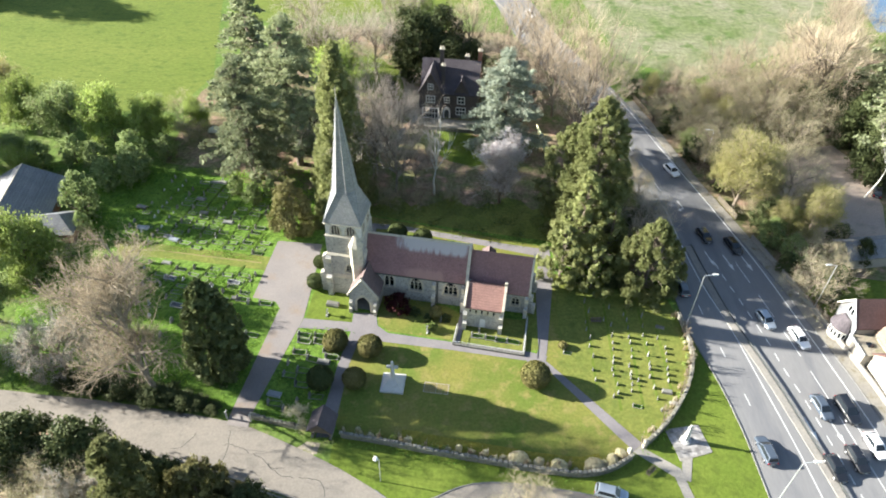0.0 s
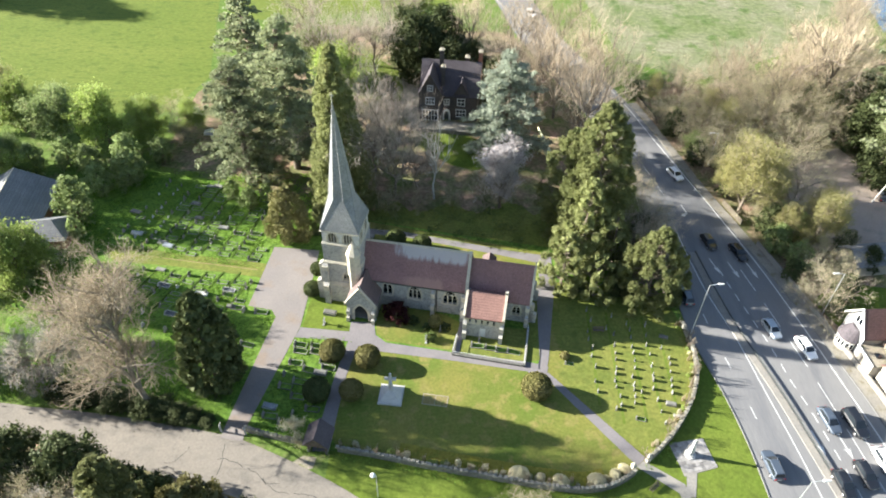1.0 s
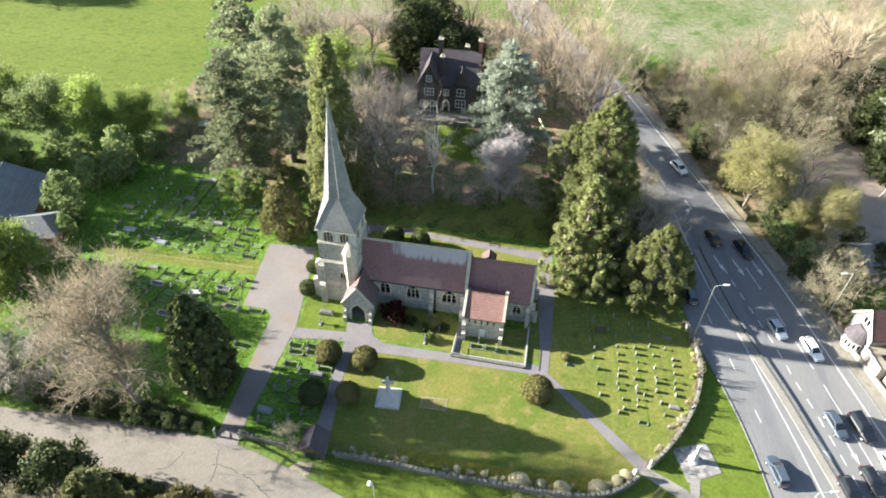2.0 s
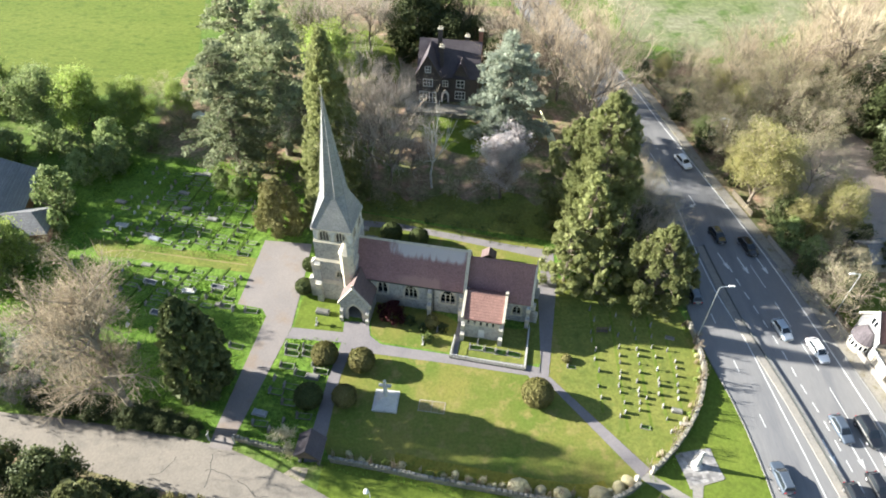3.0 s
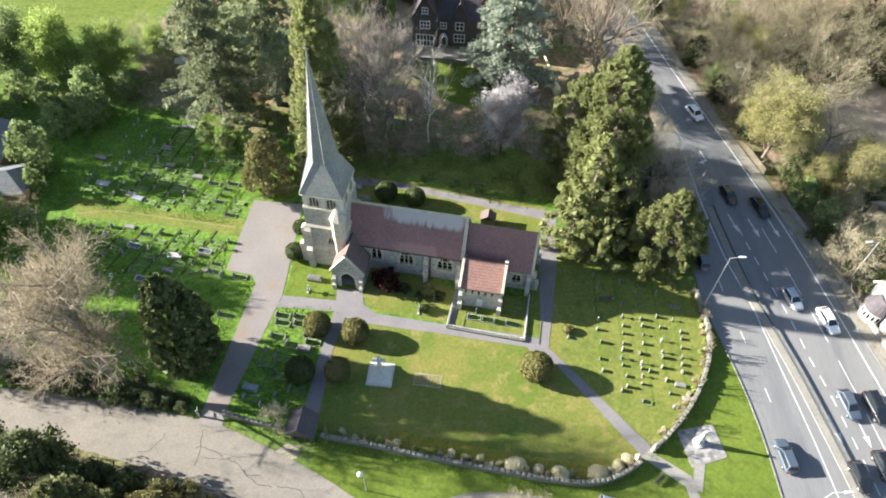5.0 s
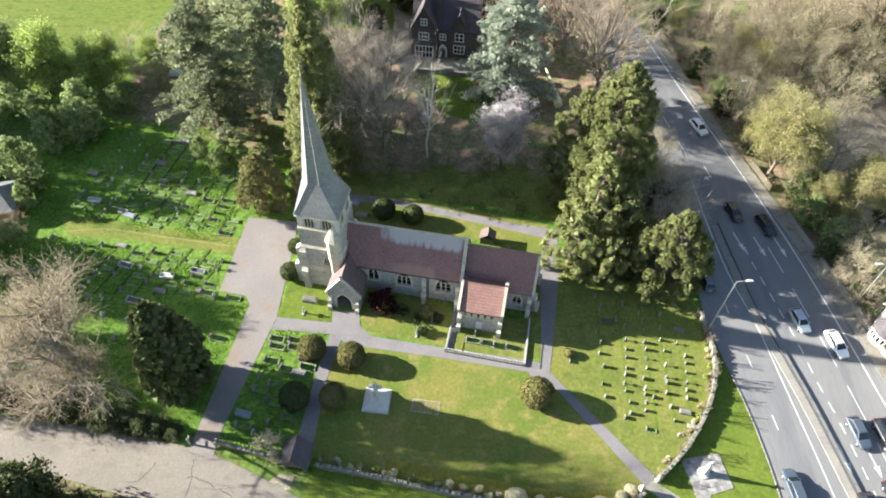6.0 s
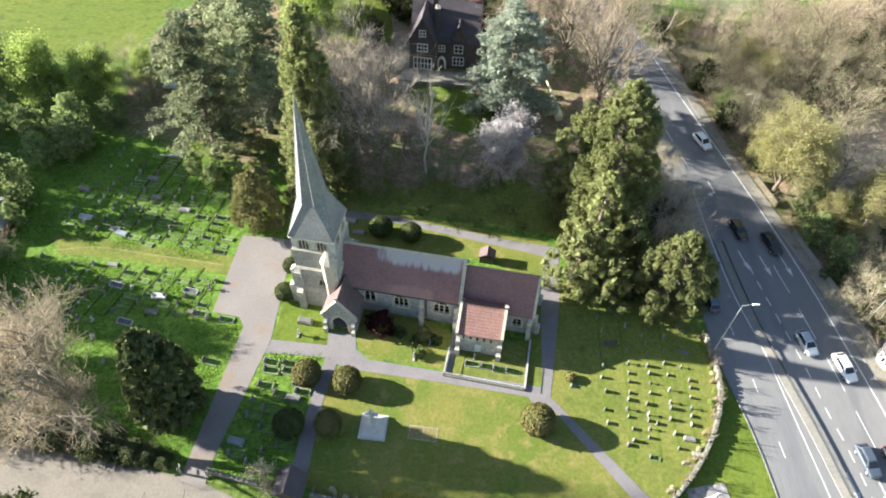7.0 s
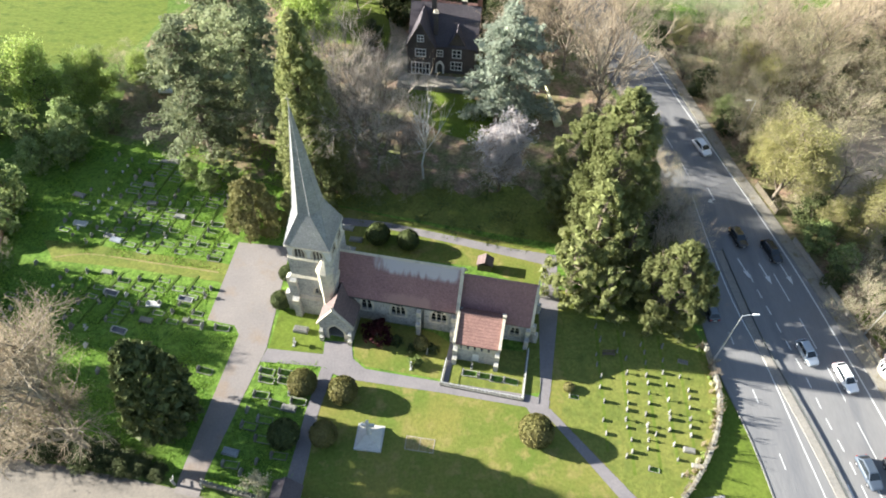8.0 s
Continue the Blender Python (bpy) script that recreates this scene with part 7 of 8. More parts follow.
# ---- planting: evergreens round the churchyard ----
cedar("cedar_tree", "tall grey-green cedar with spreading tiers", -29.0, 120, 33, 9.5, 11, size=0.2, dens=13)
cedar("cedar_tree", "grey-green cedar with low drooping boughs", -37.5, 115, 27, 8.6, 12, size=0.2, dens=13)
cedar("cedar_tree", "dark tall conifer behind the cedars", -40, 137, 31, 8.5, 13)
cedar("cedar_tree", "blue-grey cedar beside the house", 14.4, 127.0, 23, 10.0, 14, F_BLUECEDAR, 0.2, 13.0, 0.06)
spire_conifer("giant_conifer", "tall narrow green conifer behind the spire", -17.9, 107.3, 33.8, 5.9, 15, F_CYPRESS, 0.14, 14, 0.62, 1.0, tall=2.2)
plumed_conifer("cypress_tree", "tall broad yellow-green cypress with ragged boughs", 28.0, 98.0, 29.5, 6.6, 16, F_CYPRESS, 0.14, 13.0, top=2.4, bough=0.2, droop=1.5)
plumed_conifer("cypress_tree", "feathery yellow-green cypress beside the path", 25.4, 91.0, 19.5, 4.8, 17, F_CYPRESS, 0.13, 15.0, top=2.0, bough=0.21, droop=1.9)
plumed_conifer("cypress_tree", "bushy low cypress at the lawn's edge", 21.9, 86.6, 11.8, 4.1, 18, F_CYPRESS, 0.13, 15.0, top=2.6, bough=0.22, droop=1.7, flare=1.0)
plumed_conifer("cypress_tree", "bushy low cypress beside the taller ones", 27.0, 83.8, 9.5, 3.7, 28, F_CYPRESS, 0.13, 15.0, top=2.4, bough=0.24, droop=1.8, flare=1.0)
plumed_conifer("cypress_tree", "layered pale green cypress behind the others", 23.6, 101.0, 22.5, 5.6, 27, F_CYPRESS, 0.14, 12.0, top=2.0, bough=0.24, droop=0.6)
plumed_conifer("cypress_tree", "rounded yellow-green cypress near the road", 36.2, 83.9, 15.2, 5.8, 19, F_CYPRESS, 0.13, 14.0, top=2.3, bough=0.17, droop=1.9, flare=1.0)
plumed_conifer("cypress_tree", "shaded cypress in the middle of the group", 30.4, 90.2, 13.5, 3.4, 29, F_CYPRESS, 0.17, 8.5, top=1.8, bough=0.24, droop=2.0)
spire_conifer("yew_tree", "large dark egg-shaped yew beside the drive", -32.2, 65.0, 19.2, 4.7, 20, F_BIGYEW, 0.13, 15, 0.6, 0.55, dome=1.5, tall=2.6)
spire_conifer("golden_yew", "bronze-green upright yew behind the graves", -26.6, 97.7, 11.8, 3.5, 21, F_BRONZE, 0.16, 18, 0.5, 1.2, dome=2.4)
spire_conifer("yew_tree", "ivy-green conifer by the tower", -21.6, 100.4, 6.5, 2.3, 22, F_CYPRESS, 0.15, 14, 0.6, 0.8)

for i, (x, y, r, h, dark) in enumerate(((-15.6, 69.9, 2.0, 3.7, 0), (-10.1, 68.9, 2.0, 3.6, 0), (-17.0, 62.6, 2.05, 3.7, 1), (-12.0, 62.8, 1.8, 3.3, 0), (15.2, 63.4, 2.3, 4.2, 0), (-7.2, 96.0, 1.9, 3.7, 1), (-2.4, 95.0, 1.75, 3.4, 1), (-20.6, 83.4, 1.5, 3.0, 1), (-20.4, 88.4, 1.3, 2.7, 1), (0.1, 76.4, 1.05, 2.9, 0), (20.4, 70.4, 0.8, 1.1, 0))):
    ball_bush("clipped_yew", "bronze-green clipped yew dome" if not dark else "dark green clipped yew dome", x, y, r, h * 0.93, 30 + i, F_YEW if dark else F_TOPIARY)["group"] = "clipped yew domes"
leafy("plum_bush", "dark red leaved bush against the church wall", -6.2, 78.0, 3.9, 2.7, 50, F_PLUM, 0.2, 9, "bush", low=0.1)
for x, y, r, h, seed in ((-3.4, 77.2, 1.2, 1.6, 52), (-1.2, 76.0, 1.0, 1.3, 53), (1.8, 75.9, 1.1, 1.5, 54)):
    leafy("low_bush", "low dark shrub at the foot of the church wall", x, y, h, r, seed, F_YEW, 0.14, 13, "bush", low=0.08)
leafy("low_bush", "small dark evergreen bush before the church", -0.6, 73.9, 1.5, 1.2, 51, F_BUSH, 0.16, 12, "bush", low=0.1)

# leafless and budding trees
big = bare("lime_tree", "large leafless tree hazed with pinkish brown buds", -40.0, 60.0, 30.0, 4.6, 60, M_REDTWIG, M_PALEBARK, F_LIMEBUDS, 0.06, 2, (15, 8, 6, 6), (-2.4, 2.2), 0.78, 0.04, 0.2, bud_spread=0.45, slim=0.007, thick=0.62, limb=0.74)
grey = bare("sallow_tree", "low bushy tree with silver-grey catkins", -55.8, 65.0, 9.0, 3.6, 61, M_GREYTWIG, M_BARK, F_GREYBUDS, 0.10, 2, (10, 7, 5, 5), (0, 0), 0.85, 0.02, 0.1)
blossom = bare("blossom_tree", "grey-twigged rounded tree with pale pink blossom on top", 12.6, 107.6, 16.5, 3.5, 62, M_GREYTWIG, M_BARK, F_BLOSSOM, 0.125, 3, (18, 8, 6, 5), (0, 0), 0.7, 0.09, 0.05, limb=0.66, bud_spread=0.3, slim=0.012, thick=0.6)
thin = bare("grey_tree", "leafless grey tree with fine upright twigs", -8.2, 110.5, 19, 7.0, 63, M_GREYTWIG, M_BARK, None, 0.1, 1, (12, 7, 7, 5), (0, 0), 0.7, 0.07, 0.12, slim=0.007, thick=0.55)
brown = bare("brown_tree", "tall leafless tree with warm brown twigs", 27.0, 141, 22, 7.5, 64, M_BROWNTWIG, M_BARK, F_BUDS, 0.075, 1, (11, 7, 6, 5), (0, 0), 0.72, 0.07, 0.15, slim=0.008, thick=0.6)
birch = bare("birch_tree", "slender birch with a pale trunk", -0.4, 110.0, 17, 2.4, 65, M_GREYTWIG, M_BIRCH, None, 0.1, 1, (8, 5, 4, 4), (0.5, 0.6), 0.5, 0.1, 0.5, 0.5, slim=0.009)
willow = bare("willow_tree", "spreading tree in yellow-green catkins", 59.0, 106.5, 17, 3.4, 66, M_TWIG, M_BARK, F_WILLOW, 0.13, 4, (12, 7, 6, 4), (0, 0), 0.8, 0.06, 0.06, bud_spread=0.4, slim=0.012, limb=0.85, thick=0.8)
shrub = bare("roadside_shrub", "bushy leafless shrub with buff twigs", 63.8, 80.5, 9, 4.6, 67, M_TWIG, M_BARK, F_SHRUB, 0.075, 1, (11, 6, 6, 5), (0, 0), 0.85, 0.04, 0.04, category="shrub", slim=0.009, thick=0.6)
bare("birch_tree", "leaning birch with a white trunk beside the car park", 87.6, 110.8, 17, 3.2, 68, M_GREYTWIG, M_BIRCH, None, 0.1, 1, (9, 5, 5, 4), (4.6, 3.0), 0.5, 0.08, 0.45, 0.32, slim=0.010)
bare("oak_tree", "tall leafless tree with a stout dark trunk", 85.6, 141.2, 20, 7.5, 69, M_BROWNTWIG, M_BARK, F_SHRUB, 0.06, 1, (12, 7, 6, 5), (2.5, 0.5), 0.75, 0.05, 0.4, 1.0, slim=0.009)
for tree, spots in (
    (thin, ((12.3, 107.2, 0.55), (-4.0, 114, 0.5), (-12.5, 119, 0.8), (-11, 126, 0.7), (-17, 127, 0.9), (-21, 117, 0.8), (-15.5, 160, 0.9), (-24, 152, 1.0), (-33, 168, 1.0), (-10, 175, 0.9), (37.4, 95, 0.55))),
    (brown, ((36.6, 89.5, 0.5), (31.4, 127, 1.05), (24, 152, 0.85), (35, 117, 0.55), (35.5, 105, 0.5), (29, 160, 0.9), (21, 168, 0.8), (34, 138, 0.95), (17, 145, 0.85), (68, 146, 0.6), (77.5, 141, 0.85), (88, 150, 0.8), (98, 158, 0.85), (64, 136, 0.55), (106, 172, 0.8), (114, 186, 0.7), (58, 147, 0.45), (73, 152, 0.6), (122, 200, 0.6), (92, 166, 0.6), (8, 168, 0.8))),
    (shrub, ((61, 126, 1.1), (68.5, 106, 1.25), (58.5, 119, 1.1), (68, 88, 0.9), (71, 131, 1.3), (55, 134, 0.9), (83, 133, 1.2), (-55, 129, 0.6), (-52, 127, 0.55), (-58, 136, 0.7), (-14, 108, 0.6), (-9, 105.5, 0.5), (-3, 106, 0.45), (-46, 44, 0.9), (-51, 43, 0.8), (38.6, 91, 0.7), (39, 101, 0.7), (-65, 90, 0.5), (47, 156, 0.8), (58, 155, 0.8), (100, 178, 0.9), (66, 134.5, 1.2), (72.5, 138, 1.3), (79, 136, 1.2), (66, 143, 1.2), (75, 146.5, 1.3), (60, 141, 1.0), (86.5, 134, 1.1), (-17.5, 112, 0.55), (3, 107.5, 0.4), (75.5, 122, 1.25), (70.5, 118.5, 0.8), (56.5, 122, 0.7), (54.5, 128.5, 0.75), (57.4, 131, 0.9), (51, 140, 0.6), (62.3, 103.5, 0.7), (41.8, 101.5, 0.55), (40.6, 97.2, 0.5), (40.4, 109.5, 0.6), (38.5, 116.5, 0.7), (80, 142, 1.2), (92, 145, 1.2), (86, 152, 1.3), (101, 160, 1.3), (95, 152, 1.2), (109, 166, 1.3), (70, 158, 1.0), (112, 178, 1.2))),
    (willow, ((60.5, 114, 0.78), (68.5, 95.5, 0.74), (63, 131, 0.6), (-97, 139, 0.8), (64.6, 108.5, 0.72), (57.6, 112.5, 0.6), (61.2, 138.6, 0.55), (51.8, 149.5, 0.4), (72.5, 100.5, 0.62), (65.0, 98.5, 0.5))),
    (grey, ((-61.5, 66.5, 0.7), (-51, 66.0, 0.6), (-44.5, 42.5, 0.8))),
):
    for i, (x, y, s) in enumerate(spots):
        again(tree, x, y, s, 67 * i + 20)

# hedgerow and garden trees in first leaf
green = bare("hedge_tree", "rounded tree in fresh yellow-green leaf", -71, 128, 11.5, 4.4, 70, M_TWIG, M_BARK, F_SPRING, 0.19, 4, (12, 7, 5, 5), (0, 0), 0.85, 0.04, 0.05, bud_spread=0.45, slim=0.010, thick=0.8, limb=0.82)
green2 = bare("hedge_tree", "bushy tree in fresh green leaf", -81, 128, 12.5, 4.8, 71, M_TWIG, M_BARK, F_HEDGE, 0.19, 4, (12, 7, 5, 5), (0, 0), 0.85, 0.04, 0.05, bud_spread=0.5, slim=0.010, thick=0.8, limb=0.82)
low = leafy("hedge_bush", "rounded green bush by the churchyard edge", -61.5, 114.5, 7.8, 3.8, 72, F_HEDGE, 0.2, 9, "bush", low=0.12)
ever = leafy("evergreen_bush", "dense dark evergreen bush beside the lane", -45.5, 47.6, 11.5, 5.4, 78, F_DARKEVER, 0.2, 13, "bush", low=0.08)
dark = leafy("laurel_bush", "dense evergreen bush in the wood", -5, 160, 17.2, 8.1, 73, F_DARKEVER, 0.27, 4.6, "bush", low=0.08)
spire_conifer("bronze_yew", "spiky dark bronze-green yew beside the lane", -28.6, 41.8, 11.5, 4.6, 79, F_BRONZE, 0.17, 14, 0.5, 0.85, dome=2.2, tall=2.2)
holly = leafy("holly_bush", "dark glossy evergreen bush by the road", 53.4, 134.7, 6.5, 3.2, 74, F_DARKEVER, 0.22, 10, "bush", low=0.08)
for tree, spots in (
    # trees at (-79.5, 87) and (-98, 117) are added to shade the western graves
    (green, ((-62, 129, 0.8), (-91, 132, 0.95), (-54, 132, 0.6), (-67.8, 82.5, 1.0, 1.15), (-110, 142, 1.0), (-23, 146, 1.1), (-5, 182, 0.9), (-120, 130, 0.9), (-83, 112, 0.6), (-79.5, 87.0, 1.1, 1.15), (-98, 117, 1.3, 1.75))),
    (green2, ((-101, 136, 0.9), (-70.5, 74.5, 0.85, 1.1), (-76, 68, 0.8, 1.0), (-30, 158, 1.1), (-88, 118, 0.6), (-115, 120, 0.8), (55.6, 126.5, 0.45), (-65, 136, 0.55))),
    (low, ((-69.6, 88.6, 1.15, 1.25), (-70.2, 83.8, 1.0, 1.1), (-65.2, 96.6, 0.5, 0.7), (-61.2, 113.0, 1.1, 1.0), (-66.8, 101.6, 1.15, 1.35), (-66, 110.5, 0.9), (-63.5, 120, 1.0), (-70, 117, 0.9), (-76, 119.5, 0.9), (-82, 117, 0.9), (62.5, 96, 0.8), (64.5, 91.5, 0.8), (67.5, 99.5, 0.8), (-57, 121, 0.8), (-40, 109.5, 0.55), (-36, 106.5, 0.6), (-33, 109, 0.5), (-77, 90, 0.8), (14, 133, 0.6), (65, 104, 0.7))),
    (ever, ((-53, 48.5, 1.0), (-60.5, 49.5, 1.0), (-39.5, 45.6, 0.8), (-22.5, 40, 0.8), (-69, 51, 1.1), (-34.5, 45.2, 0.62), (-54.6, 62.2, 0.44, 0.22), (-52.2, 62.4, 0.36, 0.20), (-50.2, 61.4, 0.50, 0.24), (-47.8, 61.6, 0.42, 0.22), (-45.6, 60.6, 0.52, 0.26), (-43.4, 60.8, 0.46, 0.20), (-41.0, 59.8, 0.54, 0.26), (-38.8, 59.6, 0.50, 0.20), (-36.4, 58.9, 0.44, 0.18), (-34.2, 58.6, 0.38, 0.14), (-32.0, 58.0, 0.30, 0.11))),
    # the last two copies are added out of view to shade the field
    (dark, ((90.5, 117, 0.7), (95, 124, 0.75), (97, 112, 0.7), (1, 168, 0.90), (3, 156, 0.73), (-8, 168, 0.87), (8.5, 157, 0.67), (14, 150, 0.60), (-12, 148, 0.37), (84, 140, 0.57), (89, 137, 0.60), (62.5, 100.5, 0.41), (60.2, 122, 0.37), (96, 141, 0.73), (93, 130, 0.80), (75, 96, 0.30), (77, 91, 0.33), (103, 130, 1.07), (-34, 128, 0.60), (-26, 128, 0.53), (37.6, 98, 0.40), (30.6, 84.4, 0.22, 0.14), (32.6, 86.4, 0.3, 0.22), (24.4, 85.0, 0.2, 0.14), (-143, 204, 1.15, 1.35), (-150, 211, 1.1, 1.3))),
    (holly, ((69.5, 84, 0.9), (62.5, 88.5, 0.7), (58.6, 113, 0.9), (55.0, 123.5, 0.9), (47.6, 150, 0.8), (11, 139.5, 0.5), (66.8, 81, 0.7))),
):
    for i, (x, y, s, *sz) in enumerate(spots):
        again(tree, x, y, s, 71 * i + 33, *sz)
spire_conifer("golden_conifer", "yellow-green feathery conifer beside the lane", -35.2, 39.8, 20.5, 4.2, 75, F_LIGHT, 0.18, 15, 0.45, 0.9, tall=1.8)
cedar("pine_tree", "tall pine at the car park's edge", 92.5, 119, 25, 7.0, 76, F_CEDAR, 0.36, 4.0, 0.35)
cedar("pine_tree", "dark pine beyond the car park", 99, 136, 27, 8.0, 77, F_CEDAR, 0.4, 3.2, 0.25)

buff = again(shrub, 11.8, 41.8, 0.8, 15)

# ---- plants along the wall, tall grass, dark lines in the lane ----
def clump(name, label, x, y, h, r, seed, leaf, n=260, size=0.10, stalks=0, rot=0.0):
    """A low flowering or dry clump: a cushion of small heads, with some upright stalks."""
    rg = np.random.default_rng(seed)
    c = plant(name, label, "plant", x, y, "plants along the wall")
    P, N = shell_points(rg, [((0, 0, h * 0.35), (r, r * 0.8, h * 0.65))], n / (4 * r * r + 1), 0.6, 1.1)
    k = P[:, 2] > 0.02
    np_part("flower_mass", *leaf_mesh(rg, P[k], N[k], size), leaf, c)["kind"] = "stuff"
    if stalks:
        paths = []
        for i in range(stalks):
            a, l = rg.uniform(0, 6.28), rg.uniform(0.7, 1.15)
            b = np.array((math.cos(a) * r * 0.5, math.sin(a) * r * 0.4, 0))
            paths.append(([b, b * 1.3 + np.array((0, 0, h * l * 0.6)), b * 1.8 + np.array((*rg.normal(0, 0.08, 2), h * l * 1.25))], 0.025))
        np_part("stalk_mass", *bars(paths, 3), M_TWIG, c)["kind"] = "stuff"
    return c


cream = clump("cream_shrub", "rounded shrub covered in cream flower heads", 11.6, 50.2, 1.5, 1.35, 90, F_CREAM, 2600, 0.09)
for x, y, s in ((17.2, 49.2, 0.85), (22.0, 49.3, 0.95), (24.6, 50.2, 0.7), (14.4, 49.8, 0.6), (26.0, 51.2, 0.65)):
    again(cream, x, y, s, x * 40)
dry = [clump("dry_plant", "dry buff border plant beside the wall", 2.0, 51.6, 0.9, 0.5, 91, F_CREAM, 260, 0.07, 9),
       clump("dry_plant", "tall dead stalks beside the wall", 5.0, 51.0, 1.5, 0.35, 92, F_BUDS, 140, 0.06, 12),
       clump("border_plant", "small green border plant beside the wall", 0.0, 52.0, 0.6, 0.5, 93, F_SPRING, 300, 0.07, 3)]
rng = random.Random(21)
inner = offset_line(WALL_LINE, -0.75)
for i, (x, y) in enumerate(inner):
    if x < -13 or 26.5 < x < 30.0:
        continue
    for j in range(2):
        east = x > 30
        if rng.random() < (0.75 if -2 < x < 26 or east else 0.45):
            k = rng.choices((0, 1, 2), (4, 4, 2) if not east else (1, 6, 3))[0]
            g = again(dry[k], x + rng.uniform(-0.5, 0.5), y + rng.uniform(-0.4, 0.5), rng.uniform(0.7, 1.25) * (0.8 if east else 1.0), rng.uniform(0, 360))
bare("dry_sapling", "small pale leafless bush beside the lychgate", -19.2, 56.0, 3.4, 1.7, 94, M_TWIG, M_PALEBARK, F_CREAM, 0.09, 2, (8, 5, 4, 3), (0, 0), 0.7, 0.1, 0.05, category="shrub")
sapling = bare("wall_sapling", "thin leafless sapling inside the wall", 39.6, 66.5, 3.2, 0.6, 95, M_REDTWIG, M_BARK, None, 0.1, 1, (6, 4, 3), (0, 0), 0.5, 0.15, 0.3, 0.9)
for i in range(13):
    t = 28 + i * 1.45
    j = min(len(WALL_LINE) - 1, int(len(WALL_LINE) * (0.66 + i * 0.0245)))
    p = offset_line(WALL_LINE, -0.45)[j]
    again(sapling, p[0], p[1], 0.75 + 0.35 * rng.random(), i * 50)


def tuft_field(name, label, region, n, seed, leaf, h=(0.05, 0.12)):
    """Tall grass: bent blades in tufts over an area given by a test."""
    rg = np.random.default_rng(seed)
    (x0, x1, y0, y1), inside = region
    P = np.stack([rg.uniform(x0, x1, n), rg.uniform(y0, y1, n)], 1)
    clumpy = np.array([noise.noise(Vector((p[0] * 0.35, p[1] * 0.35, seed))) for p in P])
    k = np.array([inside(*p) for p in P]) 
    P = P[k]
    m = len(P)
    hh = rg.uniform(*h, m) * (1.0 + clumpy[k])
    a = rg.uniform(0, math.pi, m)
    d = np.stack([np.cos(a), np.sin(a)], 1) * (hh * 0.6)[:, None]
    b = rg.normal(0, 1, (m, 2)) * (hh * 1.3)[:, None]
    z0 = np.zeros(m)
    V = np.stack([np.c_[P - d, z0], np.c_[P + d, z0], np.c_[P + d * 0.9 + b, hh * 0.9], np.c_[P - d * 0.9 + b, hh]], 1).reshape(-1, 3)
    ob = np_part(name, V, np.arange(4 * m).reshape(-1, 4), leaf, None)
    return tagged(ob, label, "grass", kind="stuff")


tuft_field("tall_grass", "tufts of long grass between the graves", ((-68, -22, 58, 118), lambda x, y: (y > 57.5 - (x + 26) * 0.1) and not (-31.6 < x < -20.8 and 78.5 < y < 96) and x < -29.8 + max(0.0, (y - 58)) * 0.17 and not abs(y - (90.4 - (x + 50) * 0.13)) < 1.7), 110000, 101, F_GRASS, (0.05, 0.12))
tuft_field("wall_grass", "tufts of long grass outside the wall", ((-26, 34, 45, 57), lambda x, y: any(abs(x - p[0]) < 0.8 and -1.3 < y - p[1] < -0.3 for p in WALL_LINE[::1])), 9000, 102, F_GRASS)
tuft_field("plot_grass", "long grass between the kerbed plots", ((-26, -14, 56, 74), lambda x, y: x > -25.4 + (y - 58) * 0.25 and x < -15.6 + max(0, y - 66) * 0.2), 5000, 103, F_GRASS, (0.06, 0.14))

tuft_field("wood_edge_grass", "tufts of rough grass under the edge of the wood", ((-15, 36, 90, 114), lambda x, y: y > 100.6 - (x + 15) * 0.215 and y < 111.5 + 2 * noise.noise(Vector((x * 0.4, 1.0, 0))) and noise.noise(Vector((x * 0.3, y * 0.3, 5.0))) > -0.12), 22000, 104, F_BUSH, (0.05, 0.14))

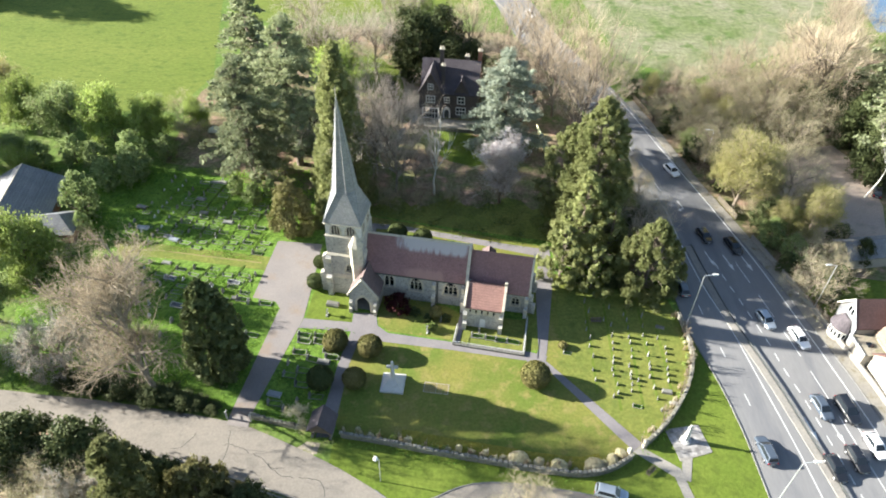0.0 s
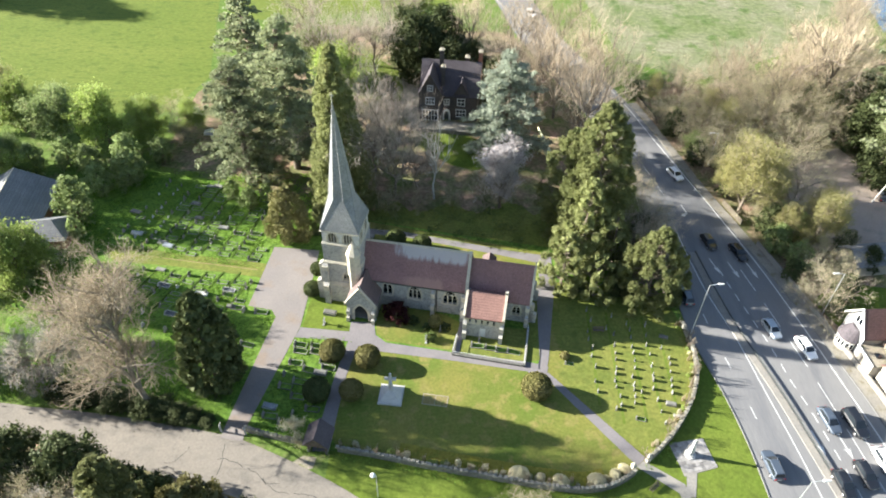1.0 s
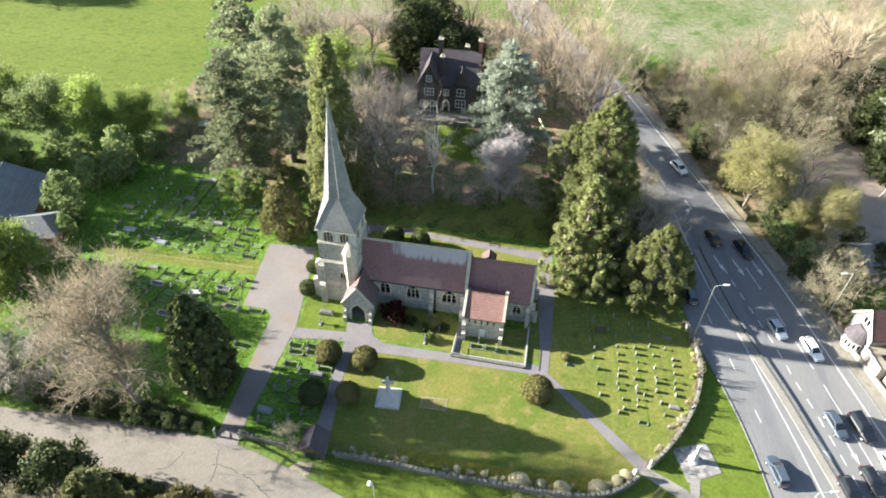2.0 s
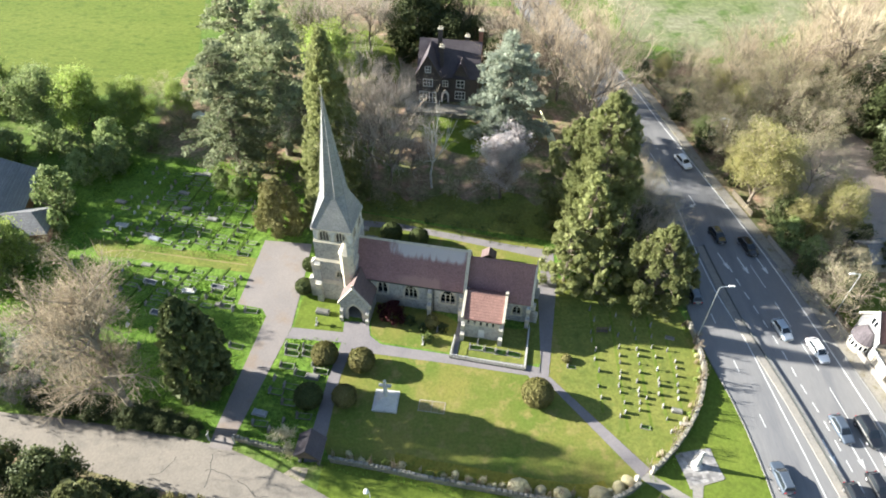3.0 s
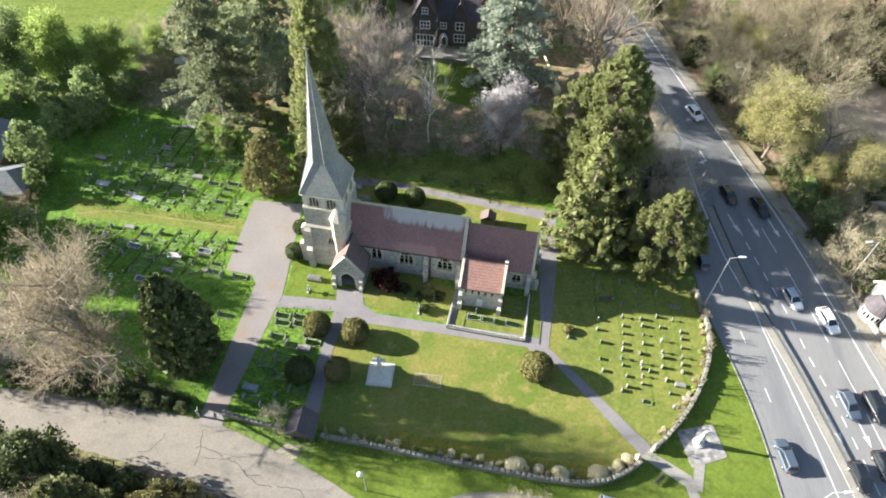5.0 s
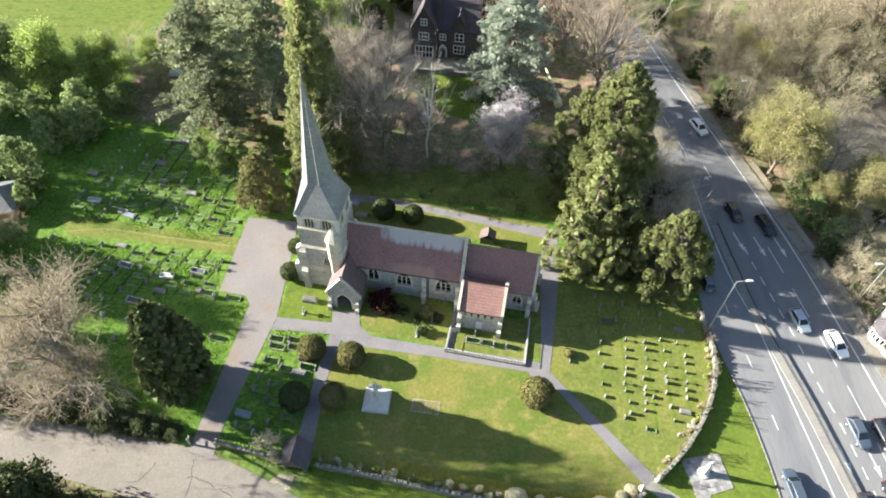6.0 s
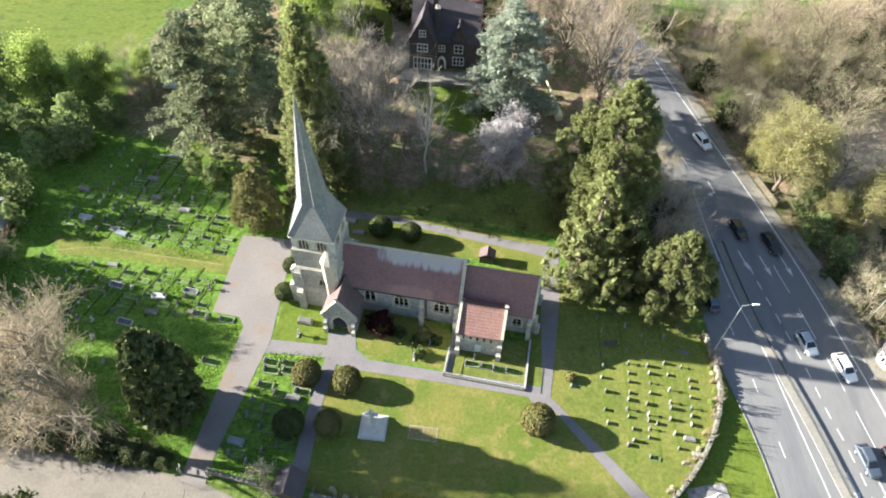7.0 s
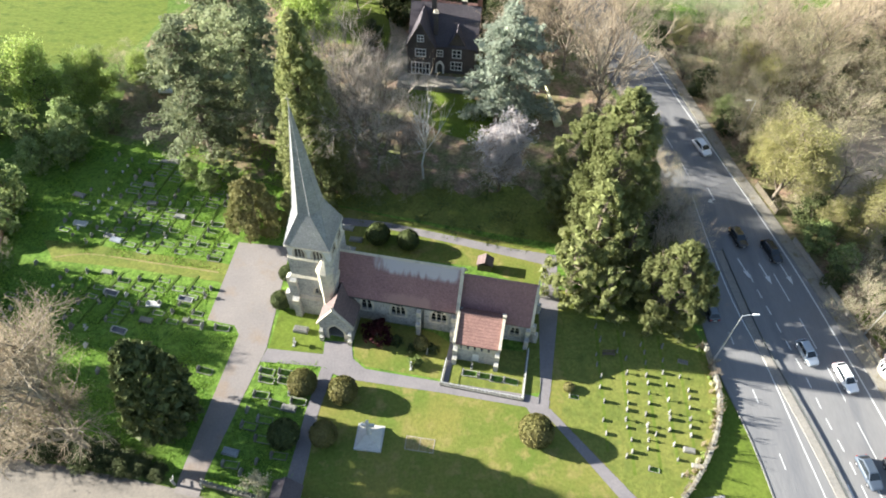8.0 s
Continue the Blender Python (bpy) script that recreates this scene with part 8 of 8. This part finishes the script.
M_STREAK = surf("dark_streak", (0.075, 0.07, 0.065), (0.095, 0.09, 0.0825), 1.0, 6.0, 0.8, 0.1)
rng = random.Random(31)
bm = bmesh.new()
for x, y, a, n in ((-33.5, 54.2, -1.2, 7), (-28.8, 54.6, -1.6, 8), (-29.2, 52.2, -0.2, 7), (-24.8, 51.0, -0.6, 9), (-22.5, 49.6, -0.9, 8), (-18.0, 47.4, -0.5, 9)):
    pts = [(x, y)]
    for i in range(n):
        a += rng.uniform(-0.55, 0.55)
        x, y = x + 0.6 * math.cos(a), y + 0.6 * math.sin(a)
        pts.append((x, y))
    L, R = offset_line(pts, -0.05), offset_line(pts, 0.05)
    rows = [(bm.verts.new((*l, 0.046)), bm.verts.new((*r, 0.046))) for l, r in zip(L, R)]
    for p, q in zip(rows, rows[1:]):
        bm.faces.new((p[0], p[1], q[1], q[0]))
tagged(part("lane_cracks", bm, M_STREAK, None), "thin dark wandering lines across the lane", "crack", kind="stuff")


# pale wedge of uncertain kind, built as a trunk and coloured as if sunlit
lt = thing("fallen_trunk", "pale fallen trunk in the undergrowth, coloured as if sunlit", "dead tree", 24.2, 123.9)
bm = bmesh.new()
rows = []
for f, r in ((0.0, 0.78), (0.15, 0.8), (0.4, 0.6), (0.7, 0.38), (1.0, 0.14)):
    q = Vector((-1.8, 8.8, 1.9)).to_track_quat("Z", "Y")
    c0 = Vector((-1.8 * f, 8.8 * f, 0.75 + 1.9 * f))
    rows.append([c0 + q @ Vector(p) for p in ring(9, r, 0)])
turned(bm, rows)
part("trunk", bm, M_SUNLITWOOD, lt)
for f, dx, dy, dz in ((0.35, 0.5, 0.9, -1.4), (0.6, -0.9, 0.8, 0.7), (0.75, 0.5, 0.6, -2.2)):
    bm = bmesh.new()
    a = (-1.8 * f, 8.8 * f, 0.75 + 1.9 * f)
    pipe(bm, a, (a[0] + dx, a[1] + dy, a[2] + dz), 0.16, 0.06, 5)
    part("stub", bm, M_SUNLITWOOD, lt)


# crumpled white sheet lying behind the burial ground
bm = bmesh.new()
bmesh.ops.create_grid(bm, x_segments=8, y_segments=5, size=1.0)
for v in bm.verts:
    w = noise.noise(Vector((v.co.x * 1.7, v.co.y * 1.9, 3.0)))
    v.co = Vector((v.co.x * 1.3, v.co.y * 0.7, 0.5 + 0.55 * w + 0.35 * (1 - abs(v.co.x))))
got = bmesh.ops.extrude_face_region(bm, geom=bm.faces[:])
for v in [k for k in got["geom"] if isinstance(k, bmesh.types.BMVert)]:
    v.co.z = max(0.0, v.co.z - 0.9)
tarp = part("white_tarpaulin", bm, M_WHITE, None)
tarp.location = (-50.3, 132.4, 0.02)
tagged(tarp, "crumpled white tarpaulin over a heap behind the graves", "tarpaulin")
